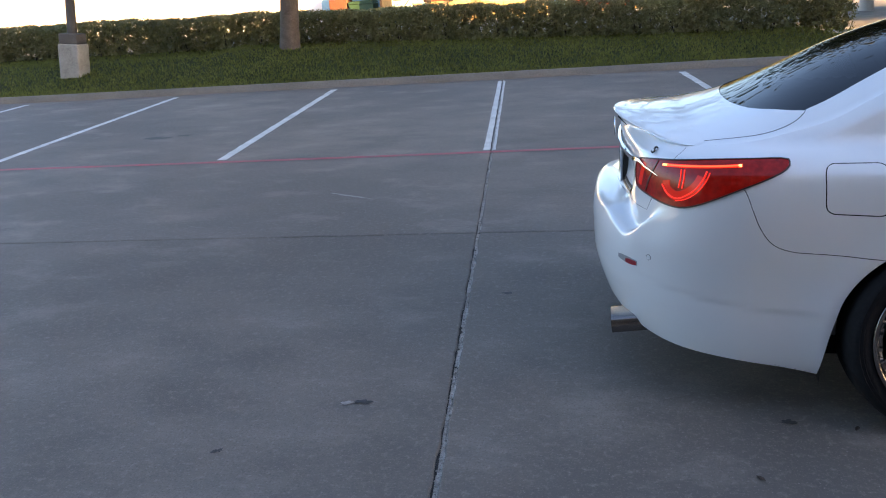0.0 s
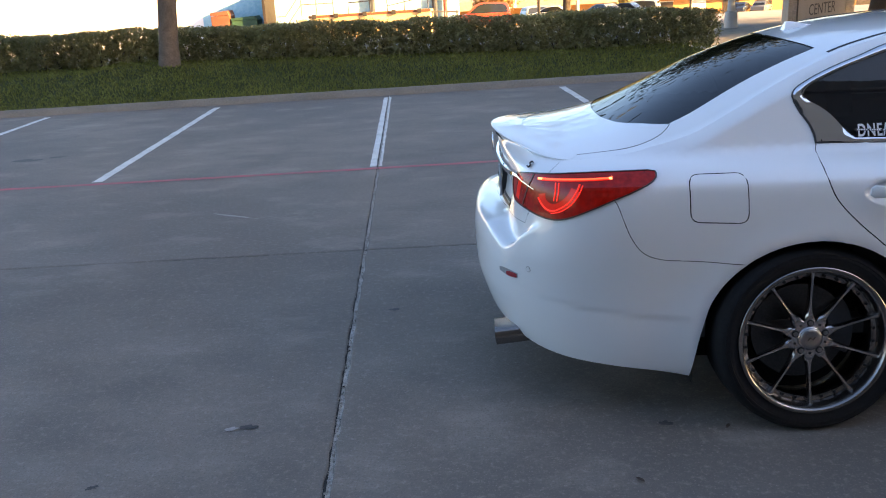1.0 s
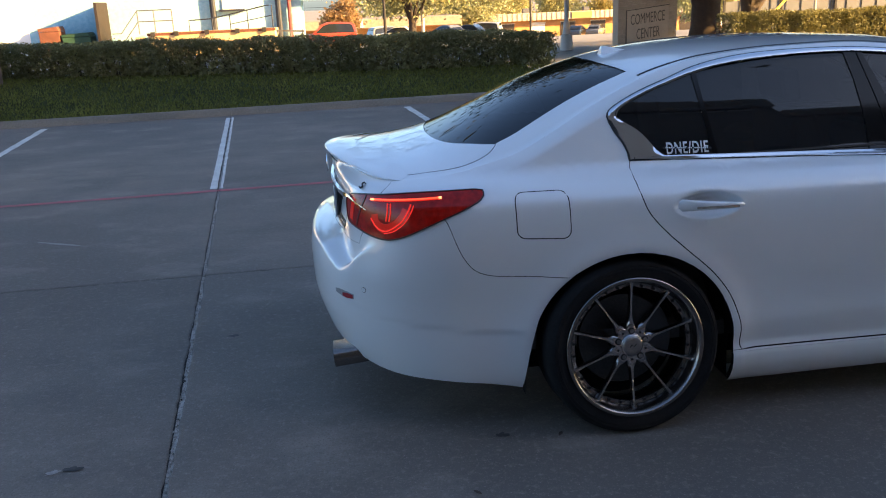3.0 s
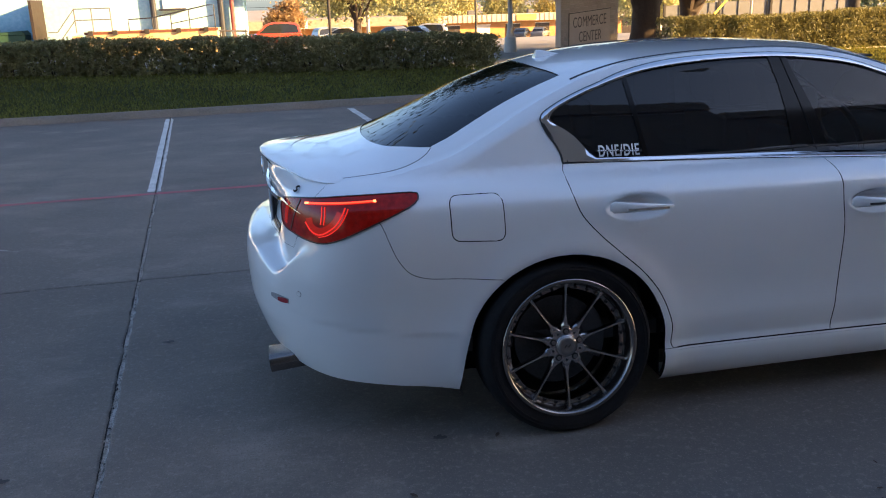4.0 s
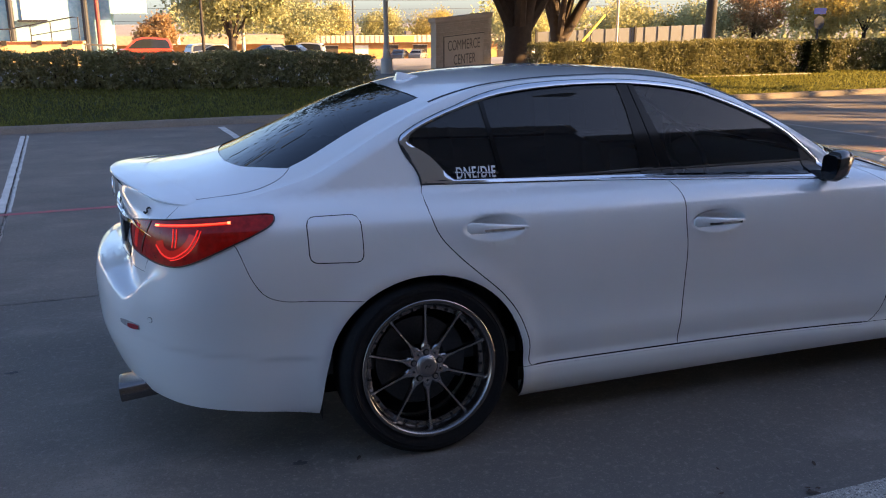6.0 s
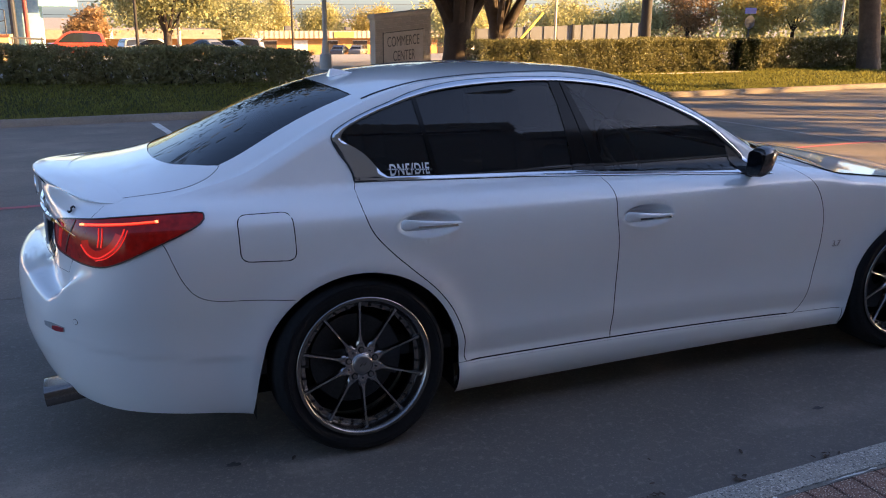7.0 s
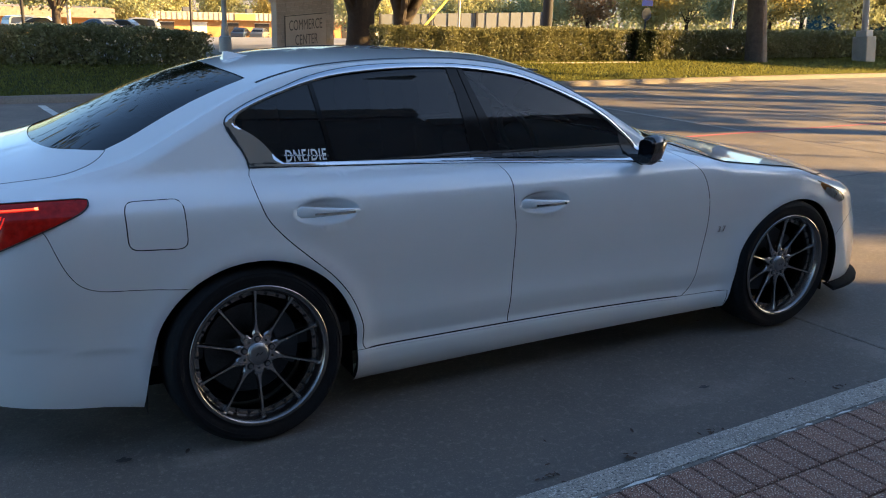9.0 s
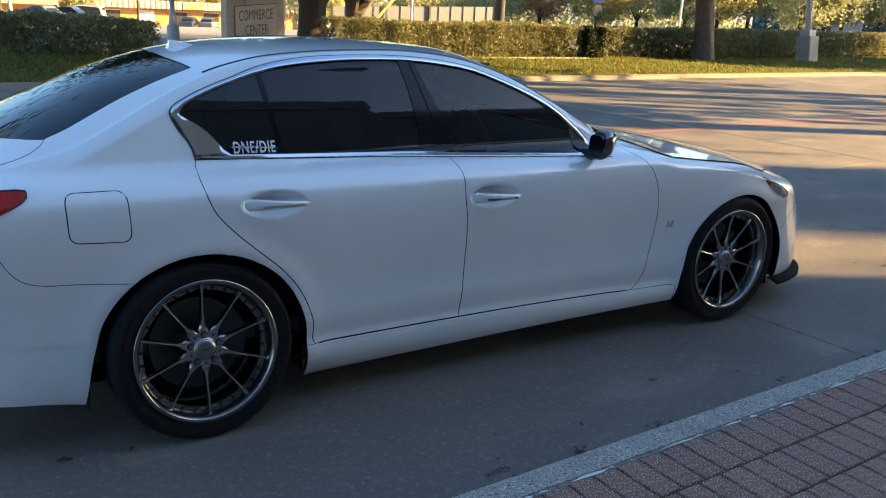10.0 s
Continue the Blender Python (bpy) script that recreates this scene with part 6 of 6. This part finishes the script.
part("emblem", Build().lathe([(.034, 0), (.042, .003), (.039, .007), (.03, .005), (.034, 0)], 24), CHROME, car, "chrome ring emblem").matrix_local = pose(-1.118, 0, .94, 0, 0, 90)
P, N = on_wall([(-1.05, .945)], 1, .006)
o = words("S", .045, (0, 0, 0), pose(0, 0, -.018, 90, 0, -90), BLACK, car, 1.0, .003)
o.name, o["label"] = "model_badge", "small dark letter badge"
o.matrix_local = Matrix.Translation(P[0]) @ pose(0, 0, 0, 0, 0, math.degrees(math.atan2(-N[0][1], -N[0][0]))) @ pose(0, 0, 0, 0, -math.degrees(math.asin(-N[0][2])), 0)
for z in (.735, .752):
    P, N = rear_band(z, -1.3, .002, 20)
    strip("bumper_slat", P, N, .006, .002, BLACK, car)
for side in (1, -1):
    e = Build()
    prof = rounded([(-.075, -.042), (.07, -.042), (.085, .042), (-.065, .042)], .04)
    inner = [(x * .86, z * .8) for x, z in prof]
    n = len(prof)
    v = [(-.13, x, z) for x, z in prof] + [(.12, x, z) for x, z in prof] + [(-.132, x, z) for x, z in inner] + [(.06, x, z) for x, z in inner]
    e.add(v, [(i, (i + 1) % n, n + (i + 1) % n, n + i) for i in range(n)] + [(i, (i + 1) % n, 2 * n + (i + 1) % n, 2 * n + i) for i in range(n)] + [(2 * n + i, 2 * n + (i + 1) % n, 3 * n + (i + 1) % n, 3 * n + i) for i in range(n)] + [tuple(range(3 * n, 4 * n))])
    o = part("exhaust_tip", e, LIP, car, "brushed steel exhaust tip", soft=True)
    o.location = (-1.008, -.53 * side, .256)
    o.rotation_euler = (0, radians(-6), 0)
    o.scale = (1, .95, .9)
part("rear_valance", Build().box((-.68, -.60, .31), (-.35, .60, .42)), SHADOW_BLACK, car)
part("underbody", Build().box((-.55, -.70, .19), (3.55, .70, .34)), SHADOW_BLACK, car)
# shark fin
b = Build()
fin = [(.24, 0), (.205, .012), (.165, .027), (.138, .037), (.124, .038), (.112, 0)]
v = []
for x, h in fin:
    z = float(top(x, 0)[2]) - .006
    w = .024 * (1 - (h / .045)) + .004
    v += [(x, -w, z + h), (x, w, z + h)]
base = [(x, s * .034, float(top(x, 0)[2]) - .008) for x, _ in fin for s in (-1, 1)]
b.add(v + base, [(2 * i, 2 * i + 1, 2 * i + 3, 2 * i + 2) for i in range(5)] + [(12 + 2 * i, 2 * i, 2 * i + 2, 14 + 2 * i) for i in range(5)] + [(13 + 2 * i, 15 + 2 * i, 2 * i + 3, 2 * i + 1) for i in range(5)])
part("antenna_fin", b, PAINT, car, soft=True)

# door mirrors
for side in (1, -1):
    b = Build()
    secs = []
    m = 16
    for t, (x, sc) in enumerate(((1.785, .86), (1.797, .97), (1.815, 1.0), (1.842, .9), (1.864, .6), (1.872, .2))):
        for a in np.linspace(0, 2 * math.pi, m + 1)[:-1]:
            ca, sa = math.cos(a), math.sin(a)
            secs.append((x + .02 * sa, side * (-.902 + .058 * sc * math.copysign(abs(ca) ** .7, ca)), 1.014 + .068 * sc * math.copysign(abs(sa) ** .7, sa)))
    b.add(secs, [(i * m + j, i * m + (j + 1) % m, (i + 1) * m + (j + 1) % m, (i + 1) * m + j) for i in range(5) for j in range(m)] + [tuple(range(m)), tuple(range(5 * m, 6 * m))])
    mir = part("door_mirror", b, LIP, car, "smoked chrome door mirror with dark glass", soft=True)
    # glass painted black: the dark reflection in it put into colour
    part("mirror_glass", Build().prism(rounded([(side * -.858, .967), (side * -.946, .967), (side * -.95, 1.06), (side * -.86, 1.06)], .03), 1.776, 1.792, "x"), PILLAR_BLACK, mir, "mirror glass")
    part("mirror_stalk", Build().tube([(1.82, side * -.76, .945), (1.81, side * -.86, .965)], [.03, .026], 10), BLACK, mir)

# window decal
P, N = on_wall([(.252, 1.035)], 1)
lean = math.degrees(math.atan2(N[0][2], -N[0][1]))
u0, z0 = .2555, 1.017
P, N = on_wall([(u0, z0)], 1, .006)
decal = words("DNE/DIE", .064, P[0], pose(0, 0, 0, 90 - lean, 0, -1.5), DECAL, made["quarter_window", 1], .60, .0006, .0012, 1.16)
decal.name, decal["label"] = "decal", "bold white vinyl lettering"
band = part("decal_band", Build().box((-.094, -.0012, -.0034), (.094, -.0004, .0034)), BLACK, made["quarter_window", 1], "dark band across the lettering")
band.matrix_local = Matrix.Translation(P[0] + N[0] * .0012 + np.array([-.003, 0, .0195])) @ pose(0, 0, 0, -lean, 3, -1.5)
dr = random.Random(4)
x = -.092
while x < .088:
    w = dr.uniform(.004, .007)
    if dr.random() > .12:
        part("word_bar", Build().box((x, -.0018, -.0024), (x + w, -.0013, .0024)), DECAL, band)
    x += w + .0018

# cabin
for x0, y0 in ((1.55, -.38), (1.55, .38), (.55, -.40), (.55, .40)):
    s = part("cabin_seat", Build().prism(rounded([(-.28, .34), (.25, .36), (.25, .52), (-.12, .50), (-.30, 1.02), (-.42, 1.02), (-.34, .4)], .05), y0 - .24, y0 + .24, "y"), SEAT, car, bevel=.03)
    s.location = (x0, 0, 0)
    h = part("headrest", Build().prism(rounded([(-.42, 1.06), (-.32, 1.06), (-.35, 1.22), (-.45, 1.22)], .03), y0 - .13, y0 + .13, "y"), SEAT, s, bevel=.03)
part("dashboard", Build().prism(rounded([(2.0, .5), (2.0, .88), (2.1, .93), (2.35, .93), (2.35, .5)], .05), -.68, .68, "y"), TRIM_GREY, car)
part("steering_wheel", Build().lathe([(.17 + .018 * math.cos(a), .018 * math.sin(a)) for a in np.linspace(0, 2 * math.pi, 9)], 28, False), BLACK, car).matrix_local = pose(1.93, .38, .88, 0, 0, 90) @ pose(0, 0, 0, -25, 0, 0)
part("cabin_floor", Build().box((-.4, -.78, .30), (2.4, .78, .36)), TRIM_GREY, car)
part("parcel_shelf", Build().box((-.62, -.55, .93), (.14, .55, .96)), TRIM_GREY, car)
part("headliner", Build().box((.25, -.42, 1.325), (1.5, .42, 1.333)), TRIM_GREY, car)

# wheels
def wheel(at, side, tyre, fit, camber, toe):
    """at: the middle of the rim's outer face. tyre: its radius. fit: the rim's size against a 0.277 m lip."""
    def rim(radius):
        return radius * fit
    k = tyre - .337
    w = part("wheel", Build().lathe([(rim(.268), .014), (.285 + k * .5, .006), (.305 + k, .002), (.322 + k, .011), (.333 + k, .028), (.337 + k, .051), (.3375 + k, .106), (.3375 + k, .176), (.333 + k, .216), (.32 + k, .24), (.29, .245), (.268, .236)], 96), RUBBER, car, "low-profile black tyre", soft="all")
    for r in (.300, .312):
        part("tyre_bead", Build().lathe([(r + k * .8 - .002, .0035), (r + k * .8, .0012), (r + k * .8 + .002, .0035)], 72), RUBBER, w, soft="all")
    part("rim_barrel", Build().lathe([(rim(.262), .226), (rim(.242), .186), (rim(.236), .126), (rim(.243), .06)], 72), LIP, w, soft="all")
    part("rim_lip", Build().lathe([(rim(r), y) for r, y in ((.243, .060), (.246, .042), (.252, .019), (.258, .005), (.266, .0), (.274, .002), (.277, .010), (.270, .016))], 96), LIP, w, "polished stepped rim lip", soft="all")
    # the hub's edge is cut back between the spokes
    hub_rings = ((1.0, .085), (1.0, .059), (.965, .0515), (.90, .0495), (.80, .0505))
    n = 120
    lobe = [fit * (.080 + .0095 * math.cos(10 * (a - math.pi / 2)) - .0025 * math.cos(20 * (a - math.pi / 2))) for a in np.linspace(0, 2 * math.pi, n + 1)[:-1]]
    b = Build()
    b.v += [(q * lobe[j] * math.cos(2 * math.pi * j / n), y, q * lobe[j] * math.sin(2 * math.pi * j / n)) for q, y in hub_rings for j in range(n)]
    b.v += [(r * fit * math.cos(2 * math.pi * j / n), y, r * fit * math.sin(2 * math.pi * j / n)) for r, y in ((.046, .0505), (.0425, .044), (.0395, .0425)) for j in range(n)]
    b.f += [(i * n + j, i * n + (j + 1) % n, (i + 1) * n + (j + 1) % n, (i + 1) * n + j) for i in range(7) for j in range(n)]
    hub = part("hub", b, DARK_CHROME, w, "lobed smoked chrome hub", soft=True)
    part("hub_cap", Build().lathe([(.0, .0375), (.020, .0375), (.022, .0362), (.031, .0365), (.036, .0395), (.040, .046)], 40), STEEL, hub, "round hub cap", soft=True)
    part("cap_mark", Build().tube([(-.012, .0368, -.006), (-.004, .0366, .004), (.005, .0366, -.004), (.013, .0368, .006)], .0022, 6), DISC, hub)
    spoke = Build()
    secs = ((.072, .0175, .0535, .030), (.084, .0150, .0535, .028), (.095, .0105, .0535, .026), (.110, .0078, .053, .024), (.13, .0064, .052, .021), (.17, .0060, .048, .018), (.215, .0066, .041, .017), (.235, .0084, .037, .018), (.2495, .0110, .034, .02))
    v = []
    for r, hw, y, dp in secs:
        v += [(-hw, y + dp, rim(r)), (-hw, y + .003, rim(r)), (-hw * .55, y - .003, rim(r)), (0, y - .0015, rim(r)), (hw * .55, y - .003, rim(r)), (hw, y + .003, rim(r)), (hw, y + dp, rim(r))]
    spoke.add(v, [(i * 7 + j, i * 7 + j + 1, i * 7 + j + 8, i * 7 + j + 7) for i in range(len(secs) - 1) for j in range(6)] + [tuple(range(7)), tuple(range(7 * len(secs) - 7, 7 * len(secs)))])
    first = part("spoke", spoke, DARK_CHROME, w, soft=True)
    for q in range(10):
        o = first if q == 0 else new("spoke", first.data)
        o.parent, o.rotation_euler = w, (0, radians(36 * q), 0)
    nut = Build().tube([(0, .042, 0), (0, .06, 0)], .0082, 6).mesh("lug_nut")
    well = Build().lathe([(.0, .0490), (.0125, .0488), (.0145, .054)], 16).mesh("nut_well")
    hole = Build().lathe([(.0, .0488), (.0045, .0486), (.005, .052)], 10).mesh("hub_hole")
    for q in range(5):
        for me_, m_, r, a in ((nut, STEEL, .0565, 90 + 72 * q), (well, BLACK, .0565, 90 + 72 * q), (hole, BLACK, .058, 126 + 72 * q)):
            o = new(me_.name.split(".")[0], me_)
            if not me_.materials:
                me_.materials.append(m_)
            o.parent, o.location = hub, (r * fit * math.cos(radians(a)), 0, r * fit * math.sin(radians(a)))
    part("rim_step", Build().lathe([(rim(.2425), .057), (rim(.229), .062), (rim(.2275), .070), (rim(.236), .096)], 72), LIP, w, "polished bolted rim step", soft=True)
    bolt = Build().tube([(0, .054, 0), (0, .066, 0)], .0058, 8).mesh("rim_bolt")
    bolt.materials.append(BLACK)
    pad = Build().prism([(.2425 * fit * math.cos(a), .2425 * fit * math.sin(a)) for a in (-.2, -.1, 0, .1, .2)] + [(.226 * fit * math.cos(a), .226 * fit * math.sin(a)) for a in (.19, .1, 0, -.1, -.19)], .060, .078, "y").mesh("rim_pad")
    pad.materials.append(LIP)
    for q in range(20):
        o = new("rim_bolt", bolt)
        a = radians(36 * (q // 2) + 18 + (6 if q % 2 else -6) + 90)
        o.parent, o.location = w, (rim(.233) * math.cos(a), 0, rim(.233) * math.sin(a))
    for q in range(10):
        o = new("rim_pad", pad)
        o.parent, o.rotation_euler = w, (0, radians(36 * q + 18 - 90), 0)
    part("brake_disc", Build().lathe([(.06, .156), (.175, .156), (.178, .161), (.178, .181), (.06, .181)], 48), DISC, w, soft=True)
    part("caliper", Build().prism([(.10 * math.cos(a), .10 * math.sin(a)) for a in np.linspace(-.5, .7, 8)] + [(.19 * math.cos(a), .19 * math.sin(a)) for a in np.linspace(.7, -.5, 8)], .131, .2, "y"), CALIPER, w, bevel=.006)
    part("drum_back", Build().lathe([(.0, .2), (.235, .206)], 32), SHADOW_BLACK, w)
    w.matrix_local = pose(*at) @ pose(0, 0, 0, 0, 0, 0 if side > 0 else 180) @ pose(0, 0, 0, 0, 0, toe * side) @ pose(0, 0, 0, -camber, 0, 0)
    return w


for x, liner, out, hub_z, tyre, fit, camber, toe in ((-.004, 0.0, .935, .337, .339, .978, 7, 2.8), (2.802, 2.84, .922, .352, .349, 1.0, 0, 0)):
    for side in (1, -1):
        wheel((x, -out * side, hub_z), side, tyre, fit, camber, toe)
        m = 40
        b = Build()
        for y in (-.82, -.45):
            arc = [(liner + .405 * math.cos(a), .312 + .405 * math.sin(a)) for a in np.linspace(-.15, math.pi + .15, m - 2)]
            b.v += [(q, side * y, z) for q, z in [(liner + .405, .13)] + arc + [(liner - .405, .13)]]
        b.f += [(i, i + 1, m + i + 1, m + i) for i in range(m - 1)] + [tuple(range(m, 2 * m))]
        part("wheel_liner", b, SHADOW_BLACK, car, soft=True, fix=False)
# ---- small things on the ground, pavers last ----
def blot(name, x, y, rx, ry, material, label, seed, turn=0.0, n=18):
    r = np.random.default_rng(seed)
    k = 1 + r.normal(0, .22, n)
    v = []
    for i in range(n):
        a = 2 * math.pi * i / n
        px, py = rx * k[i] * math.cos(a), ry * k[i] * math.sin(a)
        v.append((x + px * math.cos(turn) - py * math.sin(turn), y + px * math.sin(turn) + py * math.cos(turn), .0035))
    return tagged(part(name, Build().add(v, [tuple(range(n))]), material, fix=False), label, "stain", kind="structure")


blot("pothole", -2.118, -.846, .036, .017, DARK_SPOT, "small dark chipped hole in the concrete", 1)
blot("scuff", -2.185, -.858, .030, .012, PALE_SPOT, "pale crumbled edge beside the chipped hole", 9, .3)
blot("stain", -.508, -.888, .028, .016, DARK_SPOT, "small dark spot on the concrete", 2)
blot("stain", 1.90, -1.306, .025, .016, DARK_SPOT, "small dark spot on the concrete", 3)
blot("stain", -2.565, -1.253, .022, .012, DARK_SPOT, "small dark spot on the concrete", 4, .4)
blot("stain", -1.68, .38, .03, .016, DARK_SPOT, "small dark spot on the concrete", 5)
blot("stain", -6.55, 5.47, .15, .085, DARK_SPOT, "dark oil spot in a stall", 6, .2)
blot("stain", -6.24, 5.60, .10, .05, DARK_SPOT, "dark oil spot in a stall", 7, .2)
# a fleck of sun between shadows, painted as a pale patch
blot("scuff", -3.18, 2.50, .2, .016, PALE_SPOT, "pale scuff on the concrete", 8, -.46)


def leaf(x, y, z, turn, size, label="dry brown fallen leaf on the ground"):
    b = Build()
    pts = [(-1, 0), (-.55, .32), (.1, .38), (.65, .2), (1, 0), (.6, -.24), (.05, -.36), (-.6, -.26)]
    v = [(px * size, py * size, .006 + .25 * size * (abs(py) + .4 * max(0, px))) for px, py in pts] + [(0, 0, .004)]
    b.add(v, [(i, (i + 1) % 8, 8) for i in range(8)])
    o = part("fallen_leaf", b, DRY_LEAF, fix=False)
    o.matrix_world = pose(x, y, z, 0, 0, turn)
    return tagged(o, label, "leaf", "fallen leaves")


lr = np.random.default_rng(12)
CLUMPS = ((2.45, -1.565, 9), (2.67, -1.60, 6), (3.08, -1.575, 12), (1.62, -1.625, 9), (.83, -1.62, 9), (2.31, -1.41, 2), (2.38, -1.46, 1), (.95, -1.41, 1), (1.2, -1.63, 4))
for i in range(46):
    a = lr.uniform(1.0, 9)
    d = abs(lr.normal(0, .09)) + .03 if lr.uniform() < .7 else lr.uniform(.1, 1.2)
    p = lot(a, NEAR_V + d)
    leaf(p.x, p.y, 0, lr.uniform(0, 360), lr.uniform(.012, .03))
for cx, cy, n in CLUMPS:
    for i in range(n):
        leaf(cx + lr.normal(0, .03), cy - .02 + abs(lr.normal(0, .012)), .003 * (i % 3), lr.uniform(0, 360), lr.uniform(.006, .015), "dark dead leaf heaped against the kerb")
for i in range(24):
    a = lr.uniform(12, 22)
    p = lot(a, kerb_v(a) - abs(lr.normal(0, .12)) - .05)
    leaf(p.x, p.y, 0, lr.uniform(0, 360), lr.uniform(.03, .06))

PL, PW = .205, .108


def paver_mesh():
    b = Build()
    e = .004
    w, h = PW - .007, PL - .007
    v = [(0, 0, -.02), (w, 0, -.02), (w, h, -.02), (0, h, -.02), (0, 0, -e), (w, 0, -e), (w, h, -e), (0, h, -e), (e, e, 0), (w - e, e, 0), (w - e, h - e, 0), (e, h - e, 0)]
    return b.add(v, [(0, 1, 5, 4), (1, 2, 6, 5), (2, 3, 7, 6), (3, 0, 4, 7), (4, 5, 9, 8), (5, 6, 10, 9), (6, 7, 11, 10), (7, 4, 8, 11), (8, 9, 10, 11)])


shared = paver_mesh().mesh("paver")
shared.materials.append(PAVER)
rest = Build()
turn = math.atan2(.05, 1)
count = 0
for r in range(20):
    for c in range(-90, 140):
        a = c * PW + (PW / 2 if r % 2 else 0)
        v = NEAR_V - .132 - (r + 1) * PL
        m = Matrix.Translation(lot(a, v, .128 + random.uniform(-.0015, .0015))) @ Matrix.Rotation(turn + .0, 4, "Z")
        if r < 6 and 2.2 < a < 7.6 and count < 300:
            o = new("paver", shared)
            o.parent, o.matrix_local = walkway, m
            count += 1
        else:
            src = paver_mesh()
            rest.add([m @ Vector(p) for p in src.v], src.f)
tagged(part("pavers", rest, PAVER, walkway, "reddish aggregate pavers", fix=False), kind="stuff")
